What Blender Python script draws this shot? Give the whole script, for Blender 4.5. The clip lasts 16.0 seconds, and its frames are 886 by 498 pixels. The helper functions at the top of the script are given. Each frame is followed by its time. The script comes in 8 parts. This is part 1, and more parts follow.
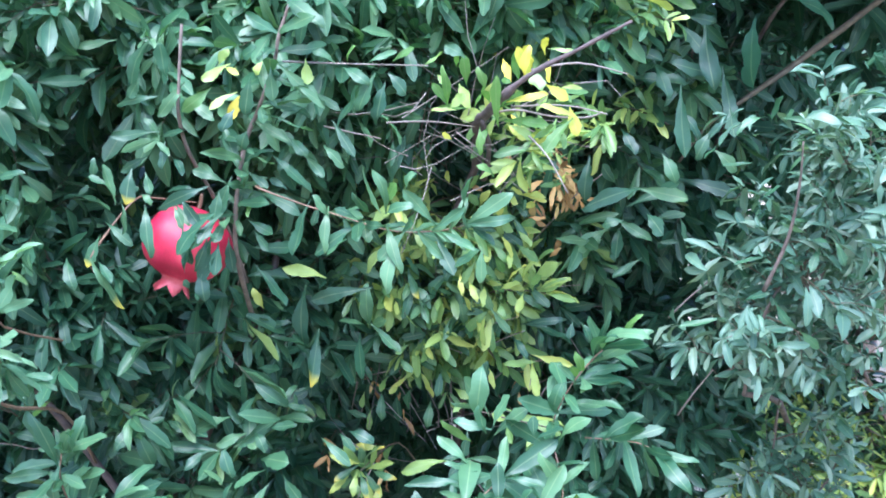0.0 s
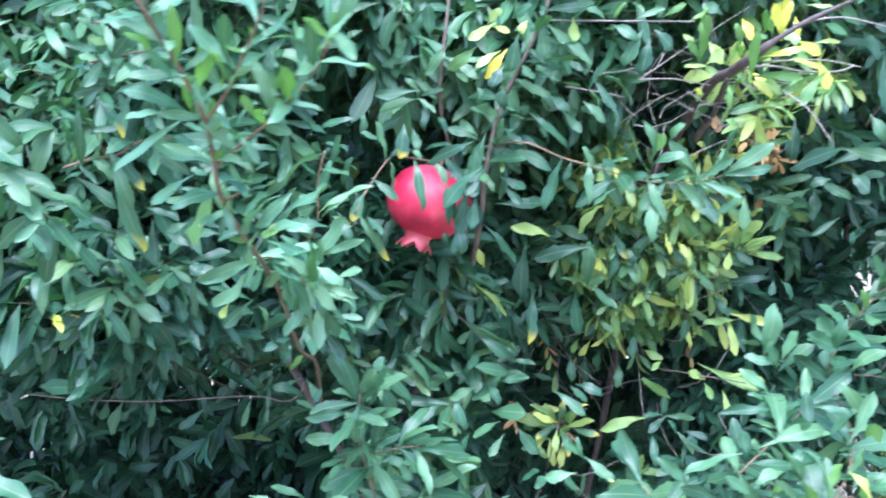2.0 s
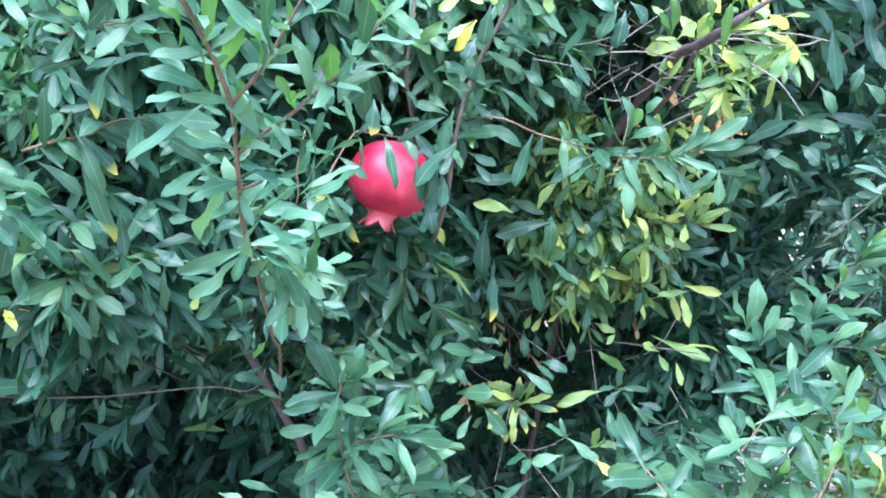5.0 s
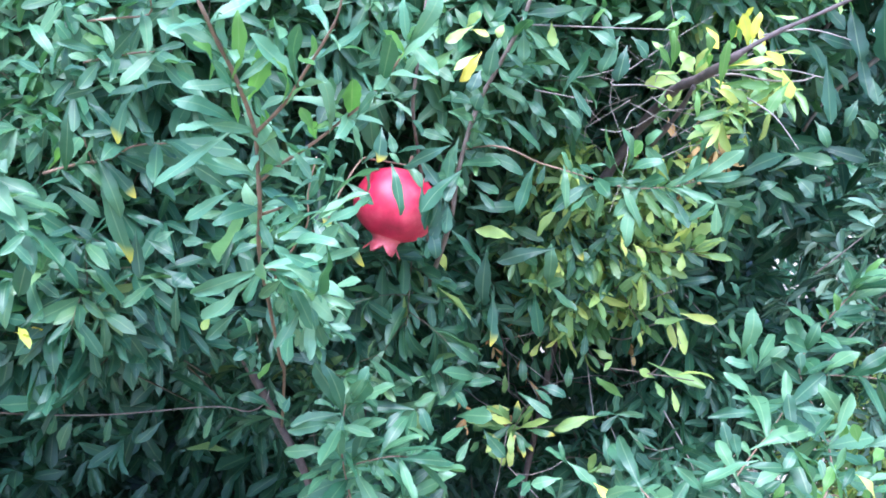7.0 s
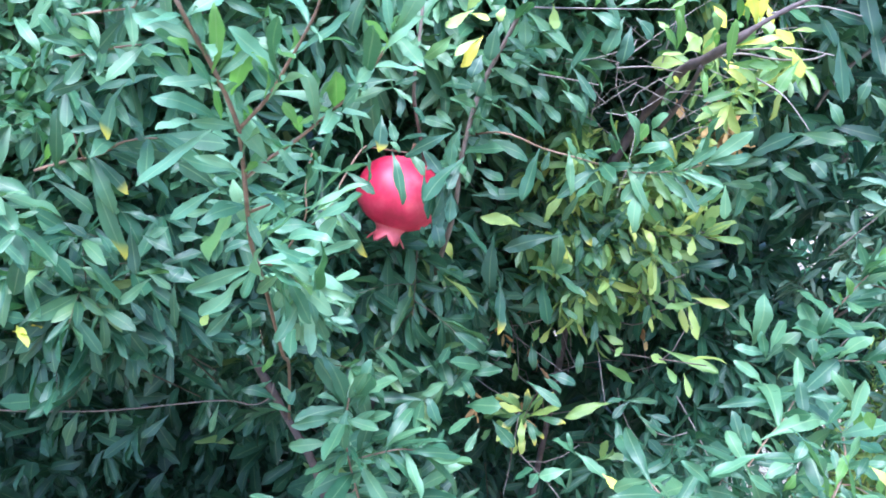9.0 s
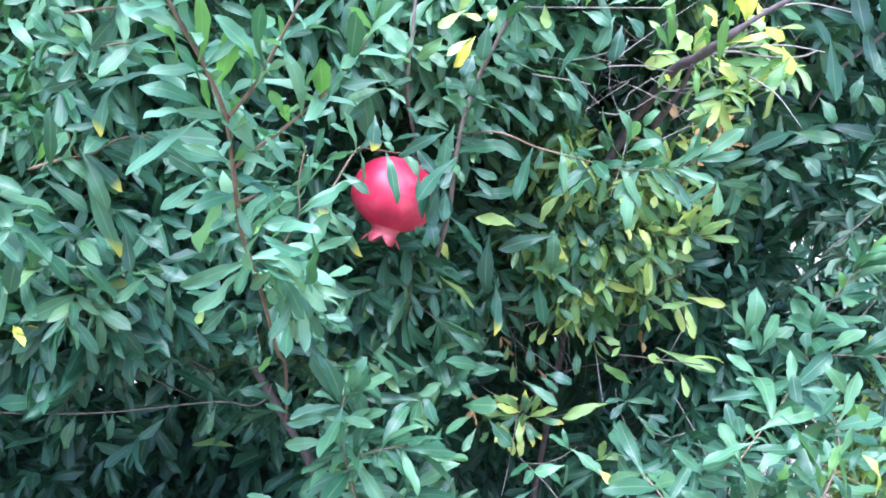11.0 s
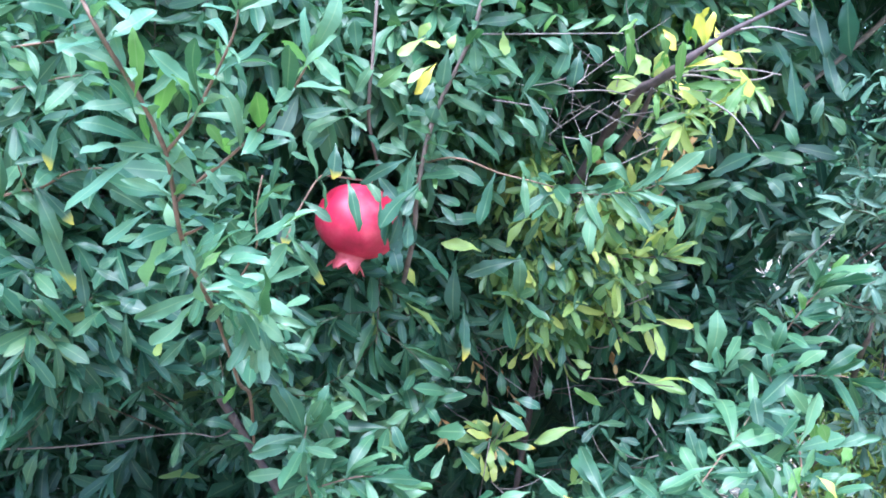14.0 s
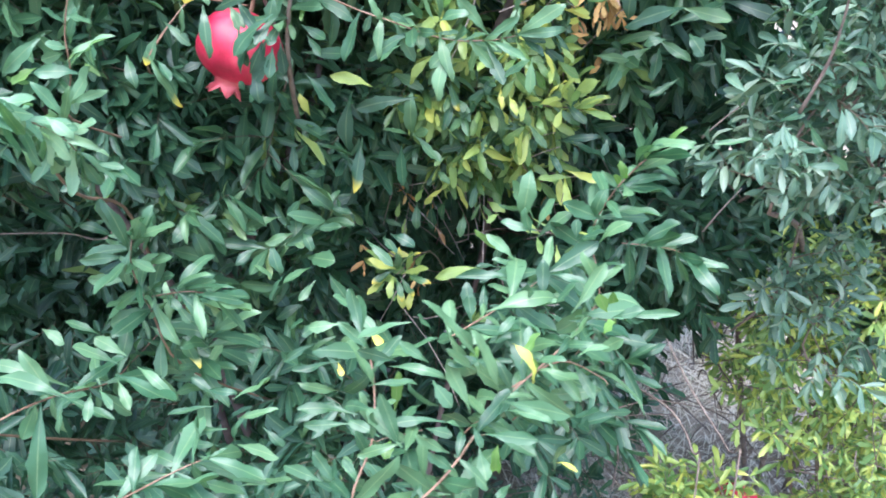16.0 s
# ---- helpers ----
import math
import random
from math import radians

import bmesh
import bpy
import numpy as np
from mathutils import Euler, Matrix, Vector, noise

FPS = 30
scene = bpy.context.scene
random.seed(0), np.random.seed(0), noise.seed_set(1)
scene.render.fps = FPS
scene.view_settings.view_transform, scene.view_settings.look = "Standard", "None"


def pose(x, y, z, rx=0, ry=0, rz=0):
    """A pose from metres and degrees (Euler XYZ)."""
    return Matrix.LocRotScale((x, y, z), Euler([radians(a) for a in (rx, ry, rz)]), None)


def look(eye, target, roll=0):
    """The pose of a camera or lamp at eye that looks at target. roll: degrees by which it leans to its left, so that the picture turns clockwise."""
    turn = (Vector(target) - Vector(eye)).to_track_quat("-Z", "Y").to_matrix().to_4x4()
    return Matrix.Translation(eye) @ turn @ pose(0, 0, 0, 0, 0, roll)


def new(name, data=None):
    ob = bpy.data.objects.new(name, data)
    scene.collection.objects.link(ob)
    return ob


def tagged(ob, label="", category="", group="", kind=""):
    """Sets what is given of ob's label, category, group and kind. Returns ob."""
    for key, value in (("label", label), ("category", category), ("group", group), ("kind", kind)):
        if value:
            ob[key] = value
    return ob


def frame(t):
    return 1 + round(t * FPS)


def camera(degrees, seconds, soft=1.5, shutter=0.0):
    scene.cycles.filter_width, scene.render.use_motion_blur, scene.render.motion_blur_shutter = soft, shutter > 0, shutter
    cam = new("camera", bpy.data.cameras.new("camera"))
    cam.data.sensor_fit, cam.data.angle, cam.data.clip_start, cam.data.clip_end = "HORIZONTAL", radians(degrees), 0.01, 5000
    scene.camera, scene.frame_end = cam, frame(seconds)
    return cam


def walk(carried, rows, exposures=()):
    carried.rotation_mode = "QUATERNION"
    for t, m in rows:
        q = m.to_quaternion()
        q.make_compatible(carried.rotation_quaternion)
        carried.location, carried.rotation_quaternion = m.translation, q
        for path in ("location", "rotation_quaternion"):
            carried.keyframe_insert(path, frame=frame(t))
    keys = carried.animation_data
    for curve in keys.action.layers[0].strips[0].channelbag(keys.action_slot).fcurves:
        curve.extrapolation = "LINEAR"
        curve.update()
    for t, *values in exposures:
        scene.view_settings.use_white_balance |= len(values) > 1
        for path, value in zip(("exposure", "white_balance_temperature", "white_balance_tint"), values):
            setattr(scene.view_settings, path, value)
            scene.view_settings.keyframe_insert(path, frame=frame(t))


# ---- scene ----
cam = camera(50, 16.0, soft=1.75, shutter=0.28)
PATH = [
    (0, (0.4012, -0.9634, 1.3398), (0.2869, 0.0197, 1.1974), -0.02),
    (0.5, (0.3660, -0.9964, 1.3185), (0.2998, -0.0115, 1.1585), 0.98),
    (1, (0.3643, -1.0667, 1.2883), (0.2824, -0.0802, 1.1460), -0.01),
    (1.5, (0.2829, -1.0636, 1.3149), (0.2153, -0.0737, 1.1901), 0.45),
    (2, (0.1572, -1.0350, 1.2938), (0.0442, -0.0508, 1.1579), -0.59),
    (2.5, (0.0677, -1.0278, 1.3060), (-0.0260, -0.0501, 1.1180), -1.99),
    (3, (0.0733, -1.0243, 1.2902), (-0.0122, -0.0480, 1.0913), -1.50),
    (3.5, (0.0264, -1.0360, 1.3133), (-0.0126, -0.0590, 1.1035), -0.66),
    (4, (0.0628, -1.0058, 1.2879), (0.0361, -0.0216, 1.1128), 0.46),
    (4.2, (0.0783, -1.0015, 1.2967), (0.0614, -0.0167, 1.1239), -0.36),
    (6.3, (0.0747, -1.0178, 1.3040), (0.0942, -0.0310, 1.1437), -0.01),
    (6.5, (0.0770, -1.0197, 1.3039), (0.0891, -0.0321, 1.1472), 0.25),
    (7, (0.0682, -1.0257, 1.3060), (0.0758, -0.0364, 1.1603), 0.24),
    (7.5, (0.0662, -1.0216, 1.3116), (0.0706, -0.0320, 1.1673), 0.47),
    (8, (0.0738, -1.0154, 1.3075), (0.0616, -0.0276, 1.1525), 0.23),
    (8.5, (0.0696, -1.0100, 1.3066), (0.0513, -0.0241, 1.1403), -0.22),
    (9, (0.0799, -1.0099, 1.3105), (0.0707, -0.0236, 1.1462), -0.86),
    (9.2, (0.0936, -1.0109, 1.3087), (0.0786, -0.0246, 1.1444), -1.24),
    (11.5, (0.0868, -1.0167, 1.2986), (0.0785, -0.0273, 1.1532), -1.62),
    (12, (0.0968, -1.0116, 1.3012), (0.0937, -0.0212, 1.1626), -1.87),
    (12.5, (0.0984, -1.0124, 1.2940), (0.0958, -0.0214, 1.1600), -1.74),
    (13, (0.0983, -1.0121, 1.3002), (0.1112, -0.0225, 1.1570), -2.33),
    (13.5, (0.0967, -1.0134, 1.3010), (0.1200, -0.0230, 1.1644), -1.87),
    (14, (0.1078, -1.0151, 1.3017), (0.1134, -0.0234, 1.1729), -2.17),
    (14.5, (0.1068, -1.0153, 1.2934), (0.1034, -0.0285, 1.1317), -2.60),
    (15, (0.1487, -1.0110, 1.2835), (0.1066, -0.0472, 1.0203), -1.77),
    (15.5, (0.2706, -1.0164, 1.2726), (0.1847, -0.0554, 1.0096), 0.74),
    (16, (0.3679, -1.0109, 1.3252), (0.2551, -0.0683, 1.0108), 1.92),
]
walk(cam, [(t, look(eye, target, roll)) for t, eye, target, roll in PATH],
     exposures=[(0.0, 2.46, 5170, 18), (1.5, 2.51, 5120, 18), (4.0, 2.52, 5100, 18), (7.0, 2.57, 5090, 19), (14.0, 2.56, 5090, 19), (15.0, 2.49, 5220, 19), (15.5, 2.46, 5580, 20), (16.0, 2.48, 5700, 21)])

# ---------------------------------------------------------------- light
SUN_ELEVATION, SUN_TURN = 62.0, 180.0
world = bpy.data.worlds.new("sky")
scene.world = world
world.use_nodes = True
wn = world.node_tree
sky = wn.nodes.new("ShaderNodeTexSky")
sky.sky_type = "NISHITA"
sky.sun_disc = False
sky.sun_elevation = radians(SUN_ELEVATION)
sky.sun_rotation = radians(SUN_TURN)
sky.dust_density = 2.0
wn.links.new(sky.outputs["Color"], wn.nodes["Background"].inputs["Color"])
wn.nodes["Background"].inputs["Strength"].default_value = 0.15
sun = new("sun", bpy.data.lights.new("sun", "SUN"))
sun.data.energy, sun.data.angle, sun.data.color = 2.0, radians(40), (1.0, 0.97, 0.92)
sun.matrix_world = look((0.1, -1.9, 4.6), (0.1, 0.0, 1.0))

# ---------------------------------------------------------------- materials


def shader(name):
    m = bpy.data.materials.new(name)
    m.use_nodes = True
    return m, m.node_tree, m.node_tree.nodes["Principled BSDF"]


def node(nt, kind, **values):
    n = nt.nodes.new(kind)
    for key, value in values.items():
        if key in n.inputs:
            n.inputs[key].default_value = value
    return n


def ramp(nt, stops):
    r = nt.nodes.new("ShaderNodeValToRGB")
    while len(r.color_ramp.elements) < len(stops):
        r.color_ramp.elements.new(0.5)
    for e, (p, c) in zip(r.color_ramp.elements, stops):
        e.position, e.color = p, (*c, 1)
    return r


def leaf_material(name, stops, single=False, edge=None, rough=0.44, clear=0.27):
    """A leaf: hue by leaf, paler midrib and side veins, blotches, some light let through."""
    m, nt, b = shader(name)
    if single:
        rnd = nt.nodes.new("ShaderNodeObjectInfo").outputs["Random"]
    else:
        rnd = nt.nodes.new("ShaderNodeNewGeometry").outputs["Random Per Island"]
    col = ramp(nt, stops)
    nt.links.new(rnd, col.inputs["Fac"])
    uv = nt.nodes.new("ShaderNodeUVMap")
    sep = nt.nodes.new("ShaderNodeSeparateXYZ")
    nt.links.new(uv.outputs["UV"], sep.inputs["Vector"])
    # distance from the midrib
    off = node(nt, "ShaderNodeMath")
    off.operation = "SUBTRACT"
    nt.links.new(sep.outputs["X"], off.inputs[0])
    off.inputs[1].default_value = 0.5
    ab = nt.nodes.new("ShaderNodeMath")
    ab.operation = "ABSOLUTE"
    nt.links.new(off.outputs[0], ab.inputs[0])
    rib = nt.nodes.new("ShaderNodeMapRange")
    nt.links.new(ab.outputs[0], rib.inputs["Value"])
    rib.inputs["From Min"].default_value, rib.inputs["From Max"].default_value = 0.0, 0.06
    rib.inputs["To Min"].default_value, rib.inputs["To Max"].default_value = 0.3, 0.0
    # blotches at two sizes
    big = node(nt, "ShaderNodeTexNoise", Scale=35.0, Detail=3.0)
    fine = node(nt, "ShaderNodeTexNoise", Scale=260.0, Detail=4.0)
    geo = nt.nodes.new("ShaderNodeNewGeometry")
    for n in (big, fine):
        nt.links.new(geo.outputs["Position"], n.inputs["Vector"])
    mixb = nt.nodes.new("ShaderNodeMix")
    mixb.data_type, mixb.blend_type = "RGBA", "MULTIPLY"
    mixb.inputs["Factor"].default_value = 0.55
    shade = ramp(nt, [(0.3, (0.55, 0.62, 0.55)), (0.7, (1.25, 1.2, 1.1))])
    nt.links.new(big.outputs["Fac"], shade.inputs["Fac"])
    nt.links.new(col.outputs["Color"], mixb.inputs["A"])
    nt.links.new(shade.outputs["Color"], mixb.inputs["B"])
    out = mixb.outputs["Result"]
    if edge:
        mt = nt.nodes.new("ShaderNodeMix")
        mt.data_type = "RGBA"
        tip = nt.nodes.new("ShaderNodeMapRange")
        nt.links.new(sep.outputs["Y"], tip.inputs["Value"])
        tip.inputs["From Min"].default_value, tip.inputs["From Max"].default_value = edge[1], 1.0
        nt.links.new(tip.outputs["Result"], mt.inputs["Factor"])
        nt.links.new(out, mt.inputs["A"])
        mt.inputs["B"].default_value = (*edge[0], 1)
        out = mt.outputs["Result"]
    mr = nt.nodes.new("ShaderNodeMix")
    mr.data_type = "RGBA"
    nt.links.new(rib.outputs["Result"], mr.inputs["Factor"])
    nt.links.new(out, mr.inputs["A"])
    mr.inputs["B"].default_value = (0.28, 0.36, 0.17, 1)
    nt.links.new(mr.outputs["Result"], b.inputs["Base Color"])
    b.inputs["Roughness"].default_value = rough
    b.inputs["Specular IOR Level"].default_value = 0.43
    # side veins
    wave = node(nt, "ShaderNodeTexWave", Scale=3.6, Distortion=3.0)
    nt.links.new(uv.outputs["UV"], wave.inputs["Vector"])
    wave.bands_direction = "Y"
    addn = nt.nodes.new("ShaderNodeMath")
    nt.links.new(wave.outputs["Fac"], addn.inputs[0])
    nt.links.new(fine.outputs["Fac"], addn.inputs[1])
    bump = node(nt, "ShaderNodeBump", Strength=0.12, Distance=0.0004)
    nt.links.new(addn.outputs[0], bump.inputs["Height"])
    nt.links.new(bump.outputs["Normal"], b.inputs["Normal"])
    tr = nt.nodes.new("ShaderNodeBsdfTranslucent")
    warm = nt.nodes.new("ShaderNodeMix")
    warm.data_type, warm.blend_type = "RGBA", "MULTIPLY"
    warm.inputs["Factor"].default_value = 1.0
    warm.inputs["B"].default_value = (1.3, 1.5, 0.7, 1)
    nt.links.new(mr.outputs["Result"], warm.inputs["A"])
    nt.links.new(warm.outputs["Result"], tr.inputs["Color"])
    ms = nt.nodes.new("ShaderNodeMixShader")
    ms.inputs["Fac"].default_value = clear
    nt.links.new(b.outputs["BSDF"], ms.inputs[1])
    nt.links.new(tr.outputs["BSDF"], ms.inputs[2])
    nt.links.new(ms.outputs["Shader"], nt.nodes["Material Output"].inputs["Surface"])
    return m


GREEN = [(0.0, (0.024, 0.074, 0.036)), (0.5, (0.046, 0.118, 0.056)), (0.9, (0.08, 0.168, 0.075)), (1.0, (0.16, 0.22, 0.06))]
# young leaf green, also lightened for skylight on outer leaves
FRESH_LIT = [(0.0, (0.029, 0.092, 0.044)), (0.5, (0.055, 0.138, 0.067)), (1.0, (0.102, 0.205, 0.098))]
# left shoot's green, brightened to carry the sky's reflection
PALE_LIT = [(0.0, (0.052, 0.145, 0.075)), (0.5, (0.10, 0.21, 0.115)), (1.0, (0.165, 0.29, 0.16))]
BRIGHT = [(0.0, (0.095, 0.205, 0.05)), (1.0, (0.14, 0.27, 0.07))]
# green darkened to carry the shade deep in the foliage
DARK_SHADED = [(0.0, (0.020, 0.064, 0.036)), (1.0, (0.042, 0.118, 0.062))]
LIME_MASS = [(0.0, (0.06, 0.14, 0.045)), (0.4, (0.13, 0.225, 0.065)), (0.8, (0.25, 0.34, 0.09)), (1.0, (0.40, 0.43, 0.10))]
LIME = [(0.0, (0.09, 0.19, 0.06)), (0.4, (0.19, 0.30, 0.085)), (0.75, (0.31, 0.40, 0.10)), (1.0, (0.45, 0.47, 0.10))]
YELLOW = [(0.0, (0.42, 0.46, 0.07)), (0.7, (0.62, 0.57, 0.07)), (1.0, (0.66, 0.52, 0.07))]
GREY = [(0.0, (0.055, 0.125, 0.085)), (0.6, (0.10, 0.185, 0.125)), (1.0, (0.19, 0.26, 0.19))]
RUST = [(0.0, (0.26, 0.14, 0.06)), (0.6, (0.46, 0.27, 0.10)), (1.0, (0.56, 0.40, 0.16))]
M_green = leaf_material("leaf_green", GREEN)
M_shaded = leaf_material("leaf_shaded", DARK_SHADED)
M_fresh_lit = leaf_material("leaf_fresh_lit", FRESH_LIT)
M_lime = leaf_material("leaf_lime", LIME_MASS)
M_shrub = leaf_material("leaf_shrub_yellow_green", LIME)
M_yellow = leaf_material("leaf_yellow", YELLOW)
M_grey = leaf_material("leaf_grey_green", GREY)
M_rust = leaf_material("leaf_rust", RUST, rough=0.7, clear=0.15)
TINTS = {
    "g": leaf_material("leaf_fresh_lit_piece", FRESH_LIT, True),
    "p": leaf_material("leaf_pale_lit_piece", PALE_LIT, True),
    "m": leaf_material("leaf_middle_piece", GREEN[:3], True),
    "b": leaf_material("leaf_bright_piece", BRIGHT, True, clear=0.45),
    "d": leaf_material("leaf_dark_piece", DARK_SHADED, True),
    "l": leaf_material("leaf_lime_piece", LIME, True),
    "y": leaf_material("leaf_yellow_piece", YELLOW, True),
    "r": leaf_material("leaf_withered_piece", RUST, True, rough=0.7, clear=0.15),
    "t": leaf_material("leaf_tip_piece", GREEN, True, edge=((0.6, 0.5, 0.06), 0.72)),
}


def bark_material(name, dark, light, scale=60.0, rough=0.8):
    m, nt, b = shader(name)
    tc = nt.nodes.new("ShaderNodeTexCoord")
    n1 = node(nt, "ShaderNodeTexNoise", Scale=scale, Detail=6.0, Roughness=0.7)
    n2 = node(nt, "ShaderNodeTexNoise", Scale=scale * 6, Detail=3.0)
    nt.links.new(tc.outputs["Object"], n1.inputs["Vector"])
    nt.links.new(tc.outputs["Object"], n2.inputs["Vector"])
    c = ramp(nt, [(0.3, dark), (0.7, light)])
    nt.links.new(n1.outputs["Fac"], c.inputs["Fac"])
    nt.links.new(c.outputs["Color"], b.inputs["Base Color"])
    b.inputs["Roughness"].default_value = rough
    bump = node(nt, "ShaderNodeBump", Strength=0.5, Distance=0.001)
    nt.links.new(n2.outputs["Fac"], bump.inputs["Height"])
    nt.links.new(bump.outputs["Normal"], b.inputs["Normal"])
    return m


M_bark = bark_material("bark_brown", (0.06, 0.045, 0.035), (0.20, 0.155, 0.12))
M_stem = bark_material("stem_reddish", (0.10, 0.06, 0.034), (0.22, 0.135, 0.08), 120, 0.6)
M_twig = bark_material("twig_olive_brown", (0.05, 0.04, 0.022), (0.13, 0.10, 0.055), 120, 0.7)
M_dead = bark_material("wood_dead_grey", (0.11, 0.092, 0.075), (0.28, 0.24, 0.20), 90)
M_deadwood = bark_material("wood_dead_dark", (0.045, 0.034, 0.032), (0.13, 0.095, 0.082), 70)
M_straw = bark_material("straw_dry", (0.40, 0.36, 0.25), (0.66, 0.60, 0.44), 30, 0.75)
M_grass = bark_material("grass_green", (0.06, 0.11, 0.04), (0.16, 0.22, 0.08), 30, 0.6)


def fruit_material():
    m, nt, b = shader("rind_red")
    tc = nt.nodes.new("ShaderNodeTexCoord")
    n1 = node(nt, "ShaderNodeTexNoise", Scale=38.0, Detail=5.0, Roughness=0.62)
    n2 = node(nt, "ShaderNodeTexNoise", Scale=420.0, Detail=3.0)
    for n in (n1, n2):
        nt.links.new(tc.outputs["Object"], n.inputs["Vector"])
    c = ramp(nt, [(0.3, (0.26, 0.006, 0.024)), (0.5, (0.42, 0.013, 0.048)), (0.7, (0.54, 0.06, 0.09))])
    nt.links.new(n1.outputs["Fac"], c.inputs["Fac"])
    spot = ramp(nt, [(0.66, (1, 1, 1)), (0.74, (0.75, 0.45, 0.35))])
    nt.links.new(n2.outputs["Fac"], spot.inputs["Fac"])
    mx = nt.nodes.new("ShaderNodeMix")
    mx.data_type, mx.blend_type = "RGBA", "MULTIPLY"
    mx.inputs["Factor"].default_value = 0.6
    nt.links.new(c.outputs["Color"], mx.inputs["A"])
    nt.links.new(spot.outputs["Color"], mx.inputs["B"])
    nt.links.new(mx.outputs["Result"], b.inputs["Base Color"])
    b.inputs["Roughness"].default_value = 0.5
    bump = node(nt, "ShaderNodeBump", Strength=0.2, Distance=0.0006)
    nt.links.new(n2.outputs["Fac"], bump.inputs["Height"])
    nt.links.new(bump.outputs["Normal"], b.inputs["Normal"])
    return m


M_rind = fruit_material()
M_crown = bark_material("crown_pink", (0.40, 0.035, 0.055), (0.52, 0.12, 0.13), 60, 0.5)


def ground_material():
    m, nt, b = shader("soil_litter")
    geo = nt.nodes.new("ShaderNodeNewGeometry")
    n1 = node(nt, "ShaderNodeTexNoise", Scale=2.5, Detail=5.0)
    n2 = node(nt, "ShaderNodeTexNoise", Scale=55.0, Detail=6.0, Roughness=0.7)
    for n in (n1, n2):
        nt.links.new(geo.outputs["Position"], n.inputs["Vector"])
    c1 = ramp(nt, [(0.35, (0.21, 0.18, 0.13)), (0.65, (0.33, 0.29, 0.21))])
    c2 = ramp(nt, [(0.3, (0.45, 0.42, 0.38)), (0.7, (1.25, 1.2, 1.1))])
    nt.links.new(n1.outputs["Fac"], c1.inputs["Fac"])
    nt.links.new(n2.outputs["Fac"], c2.inputs["Fac"])
    mx = nt.nodes.new("ShaderNodeMix")
    mx.data_type, mx.blend_type = "RGBA", "MULTIPLY"
    mx.inputs["Factor"].default_value = 1.0
    nt.links.new(c1.outputs["Color"], mx.inputs["A"])
    nt.links.new(c2.outputs["Color"], mx.inputs["B"])
    nt.links.new(mx.outputs["Result"], b.inputs["Base Color"])
    b.inputs["Roughness"].default_value = 0.95
    bump = node(nt, "ShaderNodeBump", Strength=0.8, Distance=0.01)
    nt.links.new(n2.outputs["Fac"], bump.inputs["Height"])
    nt.links.new(bump.outputs["Normal"], b.inputs["Normal"])
    return m


M_ground = ground_material()

# ---------------------------------------------------------------- mesh tools


def link(name, me, parent=None, label="", kind=""):
    ob = new(name, me)
    ob.parent = parent
    tagged(ob, label=label, kind=kind)
    return ob


def mesh_of(name, verts, faces, material, uvs=None):
    me = bpy.data.meshes.new(name)
    me.from_pydata(verts if isinstance(verts, list) else verts.tolist(), [], faces if isinstance(faces, list) else faces.tolist())
    me.materials.append(material)
    me.polygons.foreach_set("use_smooth", np.ones(len(me.polygons), dtype=bool))
    if uvs is not None:
        lay = me.uv_layers.new(name="UVMap")
        idx = np.empty(len(me.loops), dtype=np.int32)
        me.loops.foreach_get("vertex_index", idx)
        lay.data.foreach_set("uv", uvs[idx].ravel().astype(np.float32))
    me.update()
    return me


def tube_data(points, r0, r1, sides=6, knots=0.0, rng=None):
    """A tapering, slightly knotty tube along a smoothed line: vertices and faces."""
    P = np.array(points, float)
    n = len(P)
    fine = []
    for i in range(n - 1):
        a, b, c, d = P[max(i - 1, 0)], P[i], P[i + 1], P[min(i + 2, n - 1)]
        for s in np.linspace(0, 1, 5)[:-1]:
            fine.append(0.5 * (2 * b + (c - a) * s + (2 * a - 5 * b + 4 * c - d) * s * s + (3 * b - a - 3 * c + d) * s ** 3))
    fine.append(P[-1])
    Q = np.array(fine)
    T = np.gradient(Q, axis=0)
    T /= np.linalg.norm(T, axis=1)[:, None] + 1e-9
    ref = np.array([0.3, 0.9, 0.2])
    A = np.cross(T, ref)
    A /= np.linalg.norm(A, axis=1)[:, None] + 1e-9
    B = np.cross(T, A)
    m = len(Q)
    rad = np.linspace(r0, r1, m)
    if knots and rng is not None:
        rad = rad * (1 + knots * rng.uniform(-1, 1, m))
    ang = np.arange(sides) * 2 * np.pi / sides
    V = Q[:, None] + rad[:, None, None] * (np.cos(ang)[None, :, None] * A[:, None] + np.sin(ang)[None, :, None] * B[:, None])
    V = V.reshape(-1, 3)
    F = []
    for i in range(m - 1):
        for j in range(sides):
            k = (j + 1) % sides
            F.append((i * sides + j, i * sides + k, (i + 1) * sides + k, (i + 1) * sides + j))
    F.append(tuple(range(sides))[::-1])
    F.append(tuple((m - 1) * sides + j for j in range(sides)))
    return V, F


def tube(name, points, r0, r1, material, parent=None, label="", sides=6, knots=0.12):
    V, F = tube_data(points, r0, r1, sides, knots, RNG)
    return link(name, mesh_of(name, V, F, material), parent, label)


